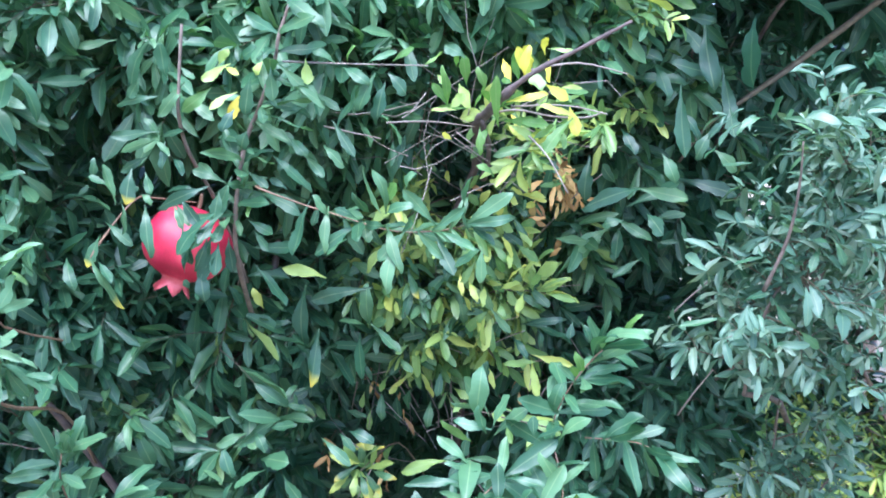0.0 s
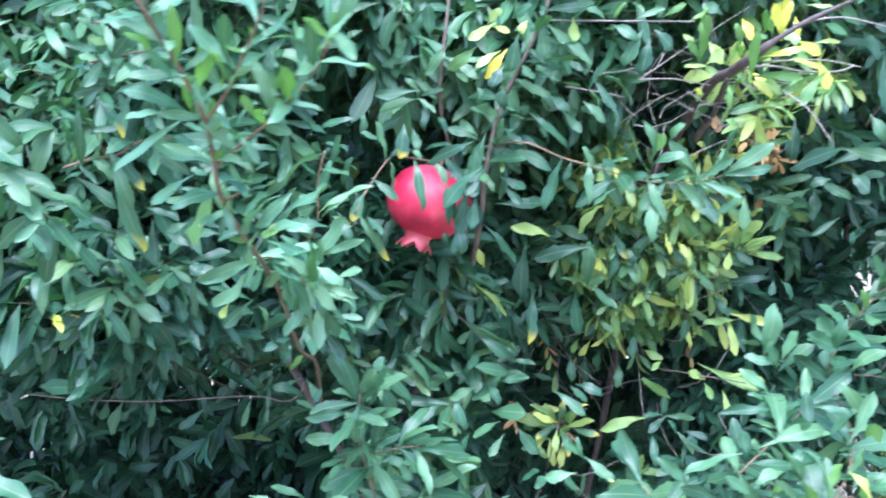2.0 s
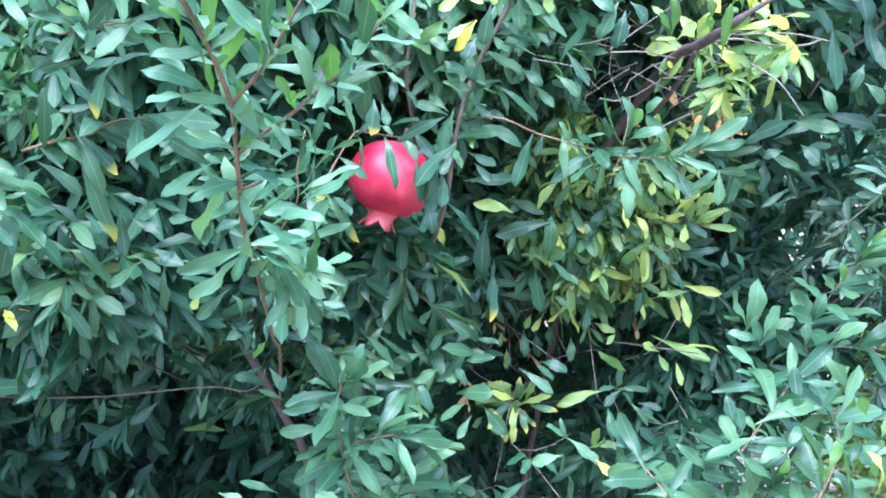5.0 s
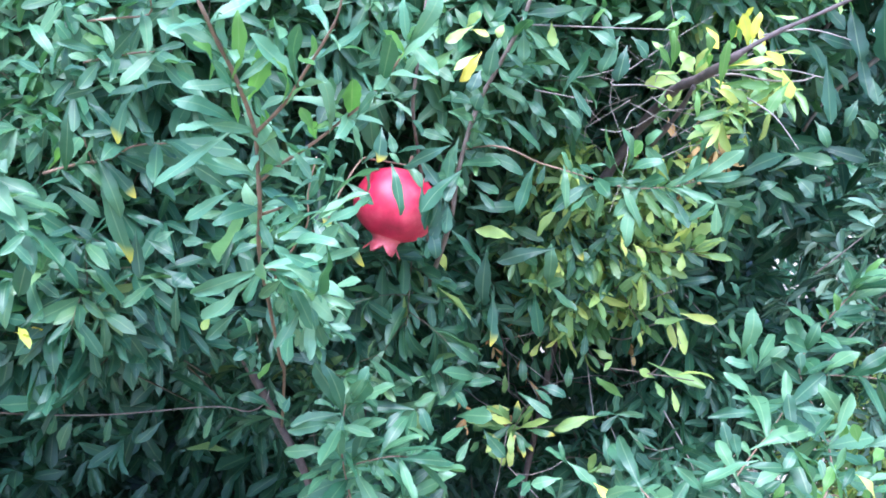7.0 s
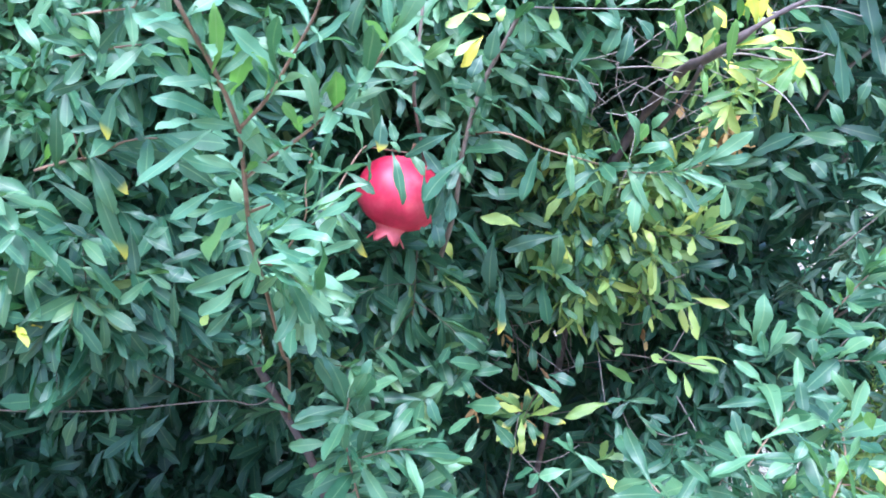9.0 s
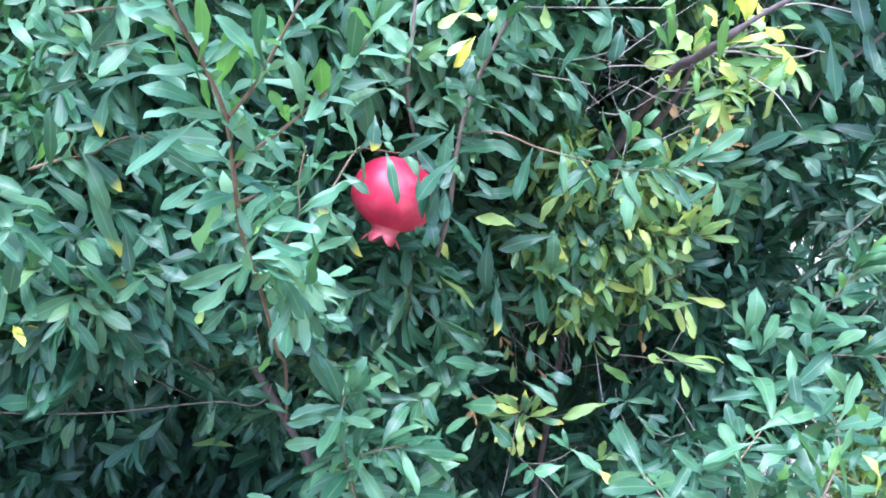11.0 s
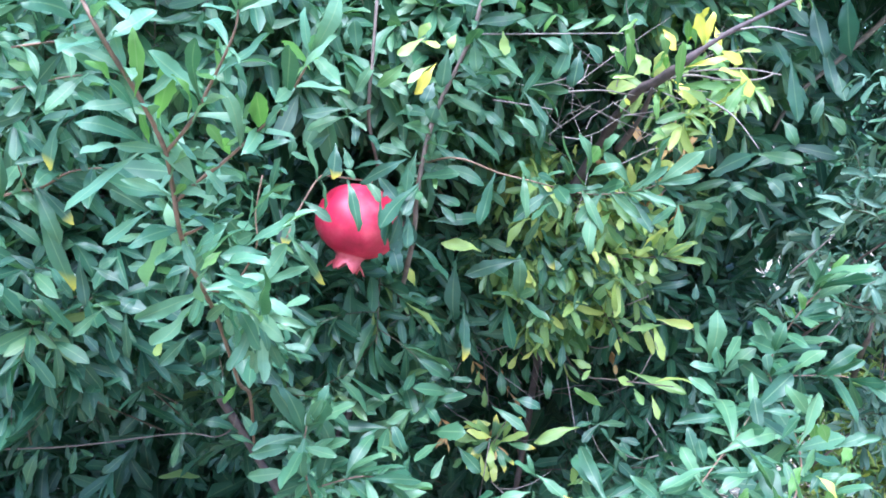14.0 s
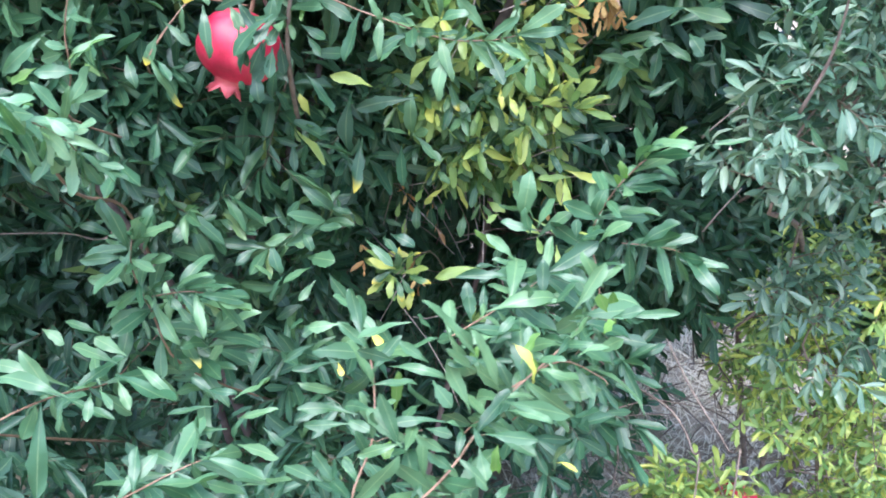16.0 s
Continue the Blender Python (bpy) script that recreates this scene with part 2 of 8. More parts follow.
def joined_tubes(name, lines, material, parent, label="", kind="", clear=False):
    """Many thin stems in one mesh: lines of (three points, r0, r1)."""
    P = np.array([[np.asarray(q, float) for q in l[0]] for l in lines])
    r0, r1 = np.array([l[1] for l in lines]), np.array([l[2] for l in lines])
    if clear:
        ok = sight_free(P.reshape(-1, 3)).reshape(-1, 3).all(axis=1)
        P, r0, r1 = P[ok], r0[ok], r1[ok]
    n, m, sides = len(P), 4, 3
    s = np.linspace(0, 1, m)
    # a parabola through the three points
    w = np.stack([(1 - s) * (1 - 2 * s), 4 * s * (1 - s), s * (2 * s - 1)], 1)
    Q = np.einsum("mk,nkd->nmd", w, P)
    T = unit(np.gradient(Q, axis=1))
    A = unit(np.cross(T, np.array([0.3, 0.9, 0.2])))
    B = np.cross(T, A)
    rad = r0[:, None] + (r1 - r0)[:, None] * s
    ang = np.arange(sides) * 2 * np.pi / sides
    V = Q[:, :, None] + rad[:, :, None, None] * (np.cos(ang)[:, None] * A[:, :, None] + np.sin(ang)[:, None] * B[:, :, None])
    i, j = np.meshgrid(np.arange(m - 1), np.arange(sides), indexing="ij")
    k = (j + 1) % sides
    q = np.stack([i * sides + j, i * sides + k, (i + 1) * sides + k, (i + 1) * sides + j], -1).reshape(-1, 4)
    F = (q[None] + (np.arange(n) * m * sides)[:, None, None]).reshape(-1, 4)
    return link(name, mesh_of(name, V.reshape(-1, 3), F, material), parent, label, kind)


def unit(a):
    return a / (np.linalg.norm(a, axis=-1, keepdims=True) + 1e-9)


RNG = np.random.default_rng(11)
STATIONS = np.array([0.0, 0.08, 0.18, 0.28, 0.38, 0.48, 0.58, 0.68, 0.78, 0.87, 0.95, 1.0])
COARSE = np.array([0.0, 0.2, 0.52, 0.8, 0.95, 1.0])
ROUGH = np.array([0.0, 0.3, 0.78, 1.0])
BLADE = np.array([0.0, 0.5, 1.0])


def profile(v):
    """Half-width of an oblong leaf along its length: narrow stalk, blunt tip."""
    w = np.power(v, 0.95) * np.power(np.maximum(1 - v ** 2.5, 0), 0.8)
    return 0.5 * w / 0.476 + 0.03 * (1 - v ** 6)


def leaf_grid(base, way, up, length, width, bend, fold, twist, stations):
    """Vertices of many leaves, three columns each: all arguments arrays over the leaves."""
    N, S = len(base), len(stations)
    d = way / np.linalg.norm(way, axis=1)[:, None]
    side = np.cross(d, up)
    side /= np.linalg.norm(side, axis=1)[:, None] + 1e-9
    nor = np.cross(side, d)
    v = stations[None, :]
    b = np.where(np.abs(bend) < 0.05, 0.05, bend)[:, None]
    along = np.sin(b * v) / b
    drop = (1 - np.cos(b * v)) / b
    mid = base[:, None] + length[:, None, None] * (along[..., None] * d[:, None] - drop[..., None] * nor[:, None])
    tw = twist[:, None] * v
    sd = np.cos(tw)[..., None] * side[:, None] + np.sin(tw)[..., None] * nor[:, None]
    nn = np.cos(tw)[..., None] * nor[:, None] - np.sin(tw)[..., None] * side[:, None]
    hw = width[:, None] * profile(v)
    lift = (hw * np.sin(fold)[:, None])[..., None] * nn
    spread = (hw * np.cos(fold)[:, None])[..., None] * sd
    # wavy margins
    turn = (base @ np.array([311.0, 173.0, 257.0]))[:, None]
    wa = (0.28 * hw * np.sin(turn + 8.0 * v))[..., None] * nn
    wb = (0.28 * hw * np.sin(1.7 * turn + 9.0 * v))[..., None] * nn
    return np.stack([mid - spread + lift + wa, mid, mid + spread + lift + wb], axis=2)  # N, S, 3, 3


def leaf_faces(N, S):
    q = []
    for i in range(S - 1):
        for j in range(2):
            a = i * 3 + j
            q.append((a, a + 1, a + 4, a + 3))
    q = np.array(q)
    return (q[None] + (np.arange(N) * S * 3)[:, None, None]).reshape(-1, 4)


def leaf_uvs(N, stations):
    u = np.tile(np.array([0.0, 0.5, 1.0]), len(stations))
    v = np.repeat(stations, 3)
    return np.tile(np.stack([u, v], 1), (N, 1))


class Crop:
    """Leaves gathered for one mesh."""

    def __init__(self):
        self.rows = []

    def add(self, base, way, up, length, width, bend, fold, twist):
        self.rows.append((base, way, up, length, width, bend, fold, twist))

    def build(self, name, material, parent, label, stations=COARSE, clear=False):
        if not self.rows:
            return None
        cols = [np.concatenate([r[i] for r in self.rows]) for i in range(8)]
        if clear:
            d = unit(cols[1]) * cols[3][:, None]
            ok = sight_free(cols[0] + 0.45 * d) & sight_free(cols[0] + 0.9 * d)
            cols = [c[ok] for c in cols]
        V = leaf_grid(*cols, stations).reshape(-1, 3)
        N = len(cols[0])
        me = mesh_of(name, V, leaf_faces(N, len(stations)), material, leaf_uvs(N, stations))
        return link(name, me, parent, label, "stuff")


def sprout(points, gap, size, rng, start=0.2, spread=1.0, skyward=(0.0, -0.45, 0.75), slim=0.285, tuft=3):
    """Leaves in crossed pairs along a shoot, with a tuft at its tip: arrays for Crop.add."""
    P = np.array(points, float)
    seg = np.linalg.norm(np.diff(P, axis=0), axis=1)
    s = np.concatenate([[0], np.cumsum(seg)])
    total = s[-1]
    at = np.arange(total * start, total, gap * 1.06)
    at = at + rng.uniform(-0.3, 0.3, len(at)) * gap
    at = np.clip(np.concatenate([np.repeat(at, 2), np.full(tuft, total)]), 0, total)
    n = len(at)
    pos = np.stack([np.interp(at, s, P[:, k]) for k in range(3)], 1)
    k = np.clip(np.searchsorted(s, at, side="right") - 1, 0, len(seg) - 1)
    tan = unit(np.diff(P, axis=0)[k])
    ref = np.array([0.31, 0.77, 0.55])
    a = unit(np.cross(tan, ref))
    b = np.cross(tan, a)
    i = np.arange(n)
    phi = (i // 2) * 1.57 + (i % 2) * 3.14 + rng.normal(0, 0.45, n) + rng.uniform(0, 6.28)
    radial = np.cos(phi)[:, None] * a + np.sin(phi)[:, None] * b
    open_ = rng.normal(0.95, 0.2, n)[:, None] * spread
    open_[n - tuft:] *= 0.5
    way = np.cos(open_) * tan + np.sin(open_) * radial + rng.normal(0, 0.22, (n, 3)) + np.array([0, -0.08, -0.34])
    up = 0.55 * tan + np.array(skyward) + rng.normal(0, 0.38, (n, 3))
    length = size * np.where(rng.random(n) < 0.22, rng.uniform(0.35, 0.6, n), rng.uniform(0.65, 1.25, n))
    width = length * rng.normal(slim, 0.03, n)
    return pos, way, up, length, width, rng.normal(0.5, 0.6, n), rng.uniform(0.1, 0.75, n), rng.normal(0, 0.6, n)


# open spots, each with the clear breadth before it on the path's side
OPEN = [((0.13, 0.24, 0.84), 0.075), ((0.17, 0.3, 0.9), 0.05), ((-0.2, 0.1, 0.8), 0.08), ((0.027, -0.04, 1.2), 0.055), ((0.43, 0.03, 1.345), 0.05), ((0.40, 0.13, 1.36), 0.05), ((0.33, 0.165, 1.30), 0.04), ((0.37, 0.15, 1.13), 0.06),
        ((0.36, 0.155, 0.98), 0.05), ((0.21, 0.10, 1.08), 0.10), ((0.24, 0.12, 0.96), 0.08), ((0.22, -0.06, 1.235), 0.06), ((0.1, -0.08, 1.29), 0.04),
        ((-0.01, -0.22, 1.03), 0.07), ((0.4, -0.2, 1.04), 0.1), ((0.48, -0.09, 1.12), 0.07), ((-0.2, -0.1, 1.0), 0.05),
        ((-0.03, -0.2, 0.92), 0.07), ((0.62, 0.02, 1.24), 0.09), ((1.11, 0.9, 1.405), 0.055), ((0.04, 0.0, 1.06), 0.05),
        ((0.295, 0.207, 1.24), 0.03), ((0.311, 0.19, 1.273), 0.035), ((0.33, 0.183, 1.29), 0.035), ((0.36, 0.17, 1.32), 0.035), ((0.39, 0.16, 1.345), 0.035), ((0.42, 0.05, 1.358), 0.055), ((0.368, 0.087, 1.328), 0.05), ((0.306, 0.084, 0.963), 0.07), ((0.265, 0.074, 0.896), 0.07), ((0.23, 0.14, 0.99), 0.07),
        ((0.28, 0.219, 1.312), 0.025), ((0.316, 0.218, 1.284), 0.025), ((0.288, 0.213, 1.269), 0.025),
        ((-0.15, 0.0, 0.93), 0.08), ((-0.26, -0.06, 0.94), 0.08),
        ((0.30, 0.16, 1.25), 0.03), ((0.285, 0.19, 1.22), 0.025), ((0.38, 0.12, 1.20), 0.05), ((0.34, 0.12, 1.15), 0.05), ((0.42, 0.13, 1.25), 0.04)]
STANDS = [(0.08, -1.02, 1.3), (0.4, -1.0, 1.33), (0.36, -1.08, 1.30)]


def sight_free(p):
    """False where a leaf would stand before one of the open spots."""
    ok = np.ones(len(p), dtype=bool)
    for spot, r in OPEN:
        for eye in STANDS:
            e, c = np.array(eye), np.array(spot)
            d = c - e
            t = ((p - e) @ d) / (d @ d)
            gap = np.linalg.norm(p - e - np.clip(t, 0, 1)[:, None] * d, axis=1)
            ok &= ~((t > 0) & (t < 0.99) & (gap < r * (0.35 + 0.65 * t)))
    return ok


# ---------------------------------------------------------------- ground
def ground_sheet():
    N, R = 90, 60.0
    g = np.linspace(-1, 1, N)
    g = np.sign(g) * np.abs(g) ** 3 * R
    X, Y = np.meshgrid(g + 0.6, g + 0.9)
    Z = np.zeros_like(X)
    for i in range(N):
        for j in range(N):
            Z[i, j] = 0.03 * noise.noise((X[i, j] * 1.7, Y[i, j] * 1.7, 0.3)) + 0.012 * noise.noise((X[i, j] * 9, Y[i, j] * 9, 1.0))
    V = np.stack([X.ravel(), Y.ravel(), Z.ravel()], 1)
    F = [(i * N + j, i * N + j + 1, (i + 1) * N + j + 1, (i + 1) * N + j) for i in range(N - 1) for j in range(N - 1)]
    ob = link("ground", mesh_of("ground", V, F, M_ground))
    return tagged(ob, "dry bare soil with leaf litter and straw under the bushes", "ground", kind="structure")


ground_sheet()


def blades(name, count, x0, x1, y0, y1, material, label, size, rng):
    base = np.stack([rng.uniform(x0, x1, count), rng.uniform(y0, y1, count), np.full(count, -0.01)], 1)
    a = rng.uniform(0, 6.28, count)
    lean = rng.uniform(0.4, 1.6, count)
    way = np.stack([np.cos(a) * lean, np.sin(a) * lean, np.full(count, 0.8)], 1)
    up = np.stack([-np.cos(a), -np.sin(a), lean], 1)
    c = Crop()
    L = size * rng.uniform(0.4, 1.3, count)
    c.add(base, way, up, L, np.full(count, 0.004), rng.uniform(0.2, 1.6, count), np.full(count, 0.3), rng.normal(0, 0.5, count))
    ob = c.build(name, material, None, label, BLADE)
    return tagged(ob, label, "grass", kind="stuff")


blades("dry_grass", 26000, 0.3, 3.0, 0.4, 3.2, M_straw, "dry straw-coloured grass lying on the soil", 0.14, RNG)
blades("green_grass", 2500, 0.3, 3.2, 0.6, 3.4, M_grass, "sparse green grass among the straw", 0.12, RNG)

# ---------------------------------------------------------------- the fruiting bush


def thing(name, at, label, category, group=""):
    e = new(name)
    e.location = at
    e.empty_display_size = 0.05
    return tagged(e, label, category, group)


bush = thing("pomegranate_bush", (0, 0, 0), "dense pomegranate bush with narrow glossy green leaves, some yellowing", "bush")


def main_front(x, z):
    """How far towards the path the bush's leafy face stands at x, z."""
    def step(a, lo, hi):
        t = np.clip((a - lo) / (hi - lo), 0, 1)
        return t * t * (3 - 2 * t)
    y = 0.16 + 0 * x
    left = step(-x, -0.01, 0.20)
    y = y - 0.38 * left * step(z, 1.02, 1.12)
    y = y + 0.40 * left * (1 - step(z, 0.98, 1.05))
    y = y - 0.15 * step(z, 1.25, 1.34) * (1 - left)
    y = y + 0.03 * np.exp(-(((x - 0.24) / 0.13) ** 2 + ((z - 1.05) / 0.18) ** 2))
    y = y + 0.16 * step(0.94 - z, 0.0, 0.25) * (1 - left)
    y = y + 0.24 * step(x, 0.36, 0.56)
    return y


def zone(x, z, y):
    """The colour of the leaves at a place of the main bush, with skylight and shade put in."""
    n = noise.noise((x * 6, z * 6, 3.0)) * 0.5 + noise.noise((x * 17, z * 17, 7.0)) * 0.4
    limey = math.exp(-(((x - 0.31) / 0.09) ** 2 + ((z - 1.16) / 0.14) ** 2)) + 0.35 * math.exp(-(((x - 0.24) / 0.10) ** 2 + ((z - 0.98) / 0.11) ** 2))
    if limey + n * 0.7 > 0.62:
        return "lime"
    # paler green high up and on the left, as skylight in the colour
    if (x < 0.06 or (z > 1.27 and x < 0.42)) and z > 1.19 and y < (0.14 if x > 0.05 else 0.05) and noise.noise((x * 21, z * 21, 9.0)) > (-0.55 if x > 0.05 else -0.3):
        return "fresh_lit"
    # low and deep leaves get the darker green in place of shade
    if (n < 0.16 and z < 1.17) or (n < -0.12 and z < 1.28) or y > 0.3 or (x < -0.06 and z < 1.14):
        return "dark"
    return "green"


def branchlet(tip, way, length, n, size, gap, rng, crop, stems, short=1.0):
    """A small branch with side shoots, whose leaves go to the crop."""
    way = unit(way)
    base = tip - way * length
    bow = np.array([0, 0, rng.uniform(0.0, 0.12) * length])
    line = [base, (base + tip) / 2 + bow, tip]
    side = unit(np.cross(way, np.array([0.2, 0.1, 1.0])))
    lift = np.cross(side, way)
    sets = [(line, 0.45)]
    for k in range(n):
        f = 0.3 + 0.7 * (k + rng.random()) / n
        p = base + (tip - base) * f + bow * (1 - (2 * f - 1) ** 2)
        a = k * 2.4 + rng.normal(0, 0.4)
        d = unit(way * 0.75 + (side * math.cos(a) + lift * math.sin(a)) * 0.8 + rng.normal(0, 0.2, 3))
        ln = rng.uniform(0.04, 0.10) * short
        q = p + d * ln
        sets.append(([p, (p + q) / 2 + np.array([0, 0, 0.004]), q], 0.1))
    for pts, start in sets:
        crop.add(*sprout(pts, gap, size, rng, start))
        thick = 0.0012 if pts is line else 0.0007
        stems.append((pts, thick, thick * 0.55))


TOP = 1.54


def fill_main():
    rng = np.random.default_rng(5)
    crops = {"green": Crop(), "fresh_lit": Crop(), "dark": Crop(), "lime": Crop(), "yellow": Crop()}
    loose = {"lime": Crop()}
    stems = []
    sizes = {"green": 0.053, "fresh_lit": 0.053, "dark": 0.056, "lime": 0.038}
    for i in range(605):
        x, z = rng.uniform(-0.95, 0.58), rng.uniform(0.66, TOP)
        if i > 520:
            x, z = rng.uniform(-0.6, 0.0), rng.uniform(1.06, 1.5)
        depth = rng.exponential(0.07) if i % 3 else rng.uniform(0.1, 0.35)
        if 0.26 < x < 0.47 and 1.24 < z < 1.43:
            depth += 0.2
        if 0.14 < x < 0.42 and 0.85 < z < 1.27:
            depth += 0.12
        if 0.04 < x < 0.24 and z < 0.98:
            continue
        y = float(main_front(np.array(x), np.array(z))) + depth + 0.06 * noise.noise((x * 8, z * 8, 0.5))
        if z < 1.09 and x < -0.07 and rng.random() < 0.93:
            continue
        if z < 1.02 and 0.1 < x < 0.42 and rng.random() < 0.85:
            continue
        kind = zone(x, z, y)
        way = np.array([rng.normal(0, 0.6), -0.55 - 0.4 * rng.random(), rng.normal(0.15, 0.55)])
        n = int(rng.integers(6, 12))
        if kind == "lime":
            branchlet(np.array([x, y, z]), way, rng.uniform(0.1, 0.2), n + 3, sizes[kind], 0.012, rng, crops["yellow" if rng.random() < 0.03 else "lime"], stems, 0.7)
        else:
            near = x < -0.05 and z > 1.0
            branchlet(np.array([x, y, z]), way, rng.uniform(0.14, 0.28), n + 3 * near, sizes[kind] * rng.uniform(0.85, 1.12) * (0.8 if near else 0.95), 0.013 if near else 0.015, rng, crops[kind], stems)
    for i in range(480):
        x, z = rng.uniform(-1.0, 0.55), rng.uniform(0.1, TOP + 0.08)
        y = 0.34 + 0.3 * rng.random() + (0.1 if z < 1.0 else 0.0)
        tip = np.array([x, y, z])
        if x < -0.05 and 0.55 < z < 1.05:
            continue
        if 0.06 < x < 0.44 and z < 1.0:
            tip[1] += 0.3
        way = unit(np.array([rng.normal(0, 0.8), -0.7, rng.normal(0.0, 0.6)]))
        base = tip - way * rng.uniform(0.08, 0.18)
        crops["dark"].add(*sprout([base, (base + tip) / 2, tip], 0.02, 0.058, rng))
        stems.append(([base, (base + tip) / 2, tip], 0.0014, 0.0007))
    for i in range(22):
        x, z = rng.uniform(-0.06, 0.09), rng.uniform(0.68, 1.08)
        y = rng.uniform(0.0, 0.2)
        branchlet(np.array([x, y, z]), np.array([rng.normal(0, 0.6), -0.6, rng.normal(0.1, 0.5)]), 0.15, 6, 0.05, 0.017, rng, crops["green" if i % 3 == 0 else "dark"], stems)
    for i in range(34):
        x, z = rng.uniform(-0.32, 0.12), rng.uniform(0.45, 0.72)
        z += 0.12 * (x > 0)
        y = rng.uniform(-0.2, 0.12)
        branchlet(np.array([x, y, z]), np.array([rng.normal(0, 0.6), -0.5, rng.normal(0.3, 0.5)]), 0.16, 6, 0.05, 0.017, rng, crops["dark"], stems)
    for i in range(6):
        x, z = rng.uniform(0.36, 0.50), rng.uniform(1.29, 1.46)
        y = rng.uniform(0.0, 0.16)
        branchlet(np.array([x, y, z]), np.array([rng.normal(0.2, 0.6), -0.5, rng.normal(0.3, 0.5)]), 0.1, 3, 0.034, 0.014, rng, loose["lime"], stems, 0.6)
    for i in range(24):
        x, z = rng.uniform(0.2, 0.39), rng.uniform(1.02, 1.26)
        y = rng.uniform(0.14, 0.24) - 0.06 * (z > 1.2)
        branchlet(np.array([x, y, z]), np.array([rng.normal(0, 0.6), -0.6, rng.normal(0.0, 0.6)]), 0.13, 8, 0.037, 0.012, rng, crops["lime" if i % 4 else "green"], stems, 0.7)
    for i in range(13):
        branchlet(np.array([rng.uniform(-0.14, -0.04), rng.uniform(-0.09, 0.0), rng.uniform(0.84, 1.02)]), np.array([rng.normal(0, 0.5), -0.6, rng.normal(0.1, 0.4)]), 0.12, 5, 0.046, 0.016, rng, crops["dark" if i % 2 else "green"], stems)
    for i in range(70):
        x, z = rng.uniform(0.05, 0.46), rng.uniform(1.29, 1.52)
        y = rng.uniform(0.07, 0.2)
        if 0.25 < x and z < 1.43:
            continue
        branchlet(np.array([x, y, z]), np.array([rng.normal(0, 0.6), -0.6, rng.normal(0.2, 0.5)]), 0.12, 6, 0.044, 0.014, rng, crops["lime" if x > 0.3 and i % 5 == 0 else "fresh_lit"], stems, 0.8)
    for i in range(4):
        branchlet(np.array([rng.uniform(0.35, 0.46), rng.uniform(0.02, 0.12), rng.uniform(0.72, 0.84)]), np.array([rng.normal(0, 0.5), -0.6, rng.normal(0.2, 0.4)]), 0.14, 6, 0.05, 0.016, rng, crops["dark"], stems)
    # added crown thickness, over and behind, to keep skylight out of the inside
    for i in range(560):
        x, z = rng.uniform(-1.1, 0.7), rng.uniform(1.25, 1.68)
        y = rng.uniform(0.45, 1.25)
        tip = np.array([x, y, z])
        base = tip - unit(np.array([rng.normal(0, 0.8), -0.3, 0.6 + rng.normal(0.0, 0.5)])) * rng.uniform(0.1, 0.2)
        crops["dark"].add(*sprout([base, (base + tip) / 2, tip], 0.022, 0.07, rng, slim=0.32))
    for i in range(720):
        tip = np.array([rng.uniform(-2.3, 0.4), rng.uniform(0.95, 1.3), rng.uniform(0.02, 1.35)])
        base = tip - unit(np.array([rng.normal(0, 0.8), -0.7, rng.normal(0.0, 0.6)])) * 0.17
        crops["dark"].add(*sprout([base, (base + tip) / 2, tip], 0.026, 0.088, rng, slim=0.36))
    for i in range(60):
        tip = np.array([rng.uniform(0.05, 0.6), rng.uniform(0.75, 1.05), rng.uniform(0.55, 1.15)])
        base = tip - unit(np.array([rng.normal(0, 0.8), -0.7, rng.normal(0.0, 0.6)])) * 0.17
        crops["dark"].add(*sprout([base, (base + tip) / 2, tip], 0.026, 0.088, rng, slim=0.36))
    # the side away from the path's end, and an added skirt near the soil
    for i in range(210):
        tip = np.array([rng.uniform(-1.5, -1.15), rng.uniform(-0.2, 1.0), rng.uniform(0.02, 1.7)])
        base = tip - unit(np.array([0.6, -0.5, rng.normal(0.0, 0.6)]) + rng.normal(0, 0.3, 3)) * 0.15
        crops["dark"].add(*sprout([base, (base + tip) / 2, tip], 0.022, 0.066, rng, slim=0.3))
    # the skirt lies below the view and blocks light bounced off the soil
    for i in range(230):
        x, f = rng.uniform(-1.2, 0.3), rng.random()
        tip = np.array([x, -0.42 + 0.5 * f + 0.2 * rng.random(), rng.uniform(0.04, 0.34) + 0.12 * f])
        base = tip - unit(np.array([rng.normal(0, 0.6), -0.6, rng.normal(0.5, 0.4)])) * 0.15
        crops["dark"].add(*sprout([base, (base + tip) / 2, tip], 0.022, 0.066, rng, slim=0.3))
    for i in range(6):
        x, z = rng.uniform(0.42, 0.66), rng.uniform(0.74, 0.92)
        y = rng.uniform(0.3, 0.5)
        branchlet(np.array([x, y, z]), np.array([rng.normal(0, 0.6), -0.6, rng.normal(0.0, 0.5)]), 0.18, 6, 0.05, 0.018, rng, crops["dark"], stems)
    crops["green"].build("green_foliage", M_green, bush, "mass of glossy mid-green leaves", COARSE, True)
    crops["fresh_lit"].build("new_foliage", M_fresh_lit, bush, "young and upper outer leaves, coloured paler for skylight", COARSE, True)
    crops["dark"].build("dark_foliage", M_shaded, bush, "inner and low leaves, shade put in as darker green", ROUGH, True)
    crops["lime"].build("yellowing_foliage", M_lime, bush, "small yellow-green ageing leaves", clear=True)
    crops["yellow"].build("yellow_foliage", M_yellow, bush, "scattered yellow leaves", clear=True)
    loose["lime"].build("yellowing_foliage", M_lime, bush, "loose yellow-green leaves on dying twigs")
    joined_tubes("inner_twig", stems, M_twig, bush, "thin brown twigs inside the foliage", "stuff", True)


fill_main()

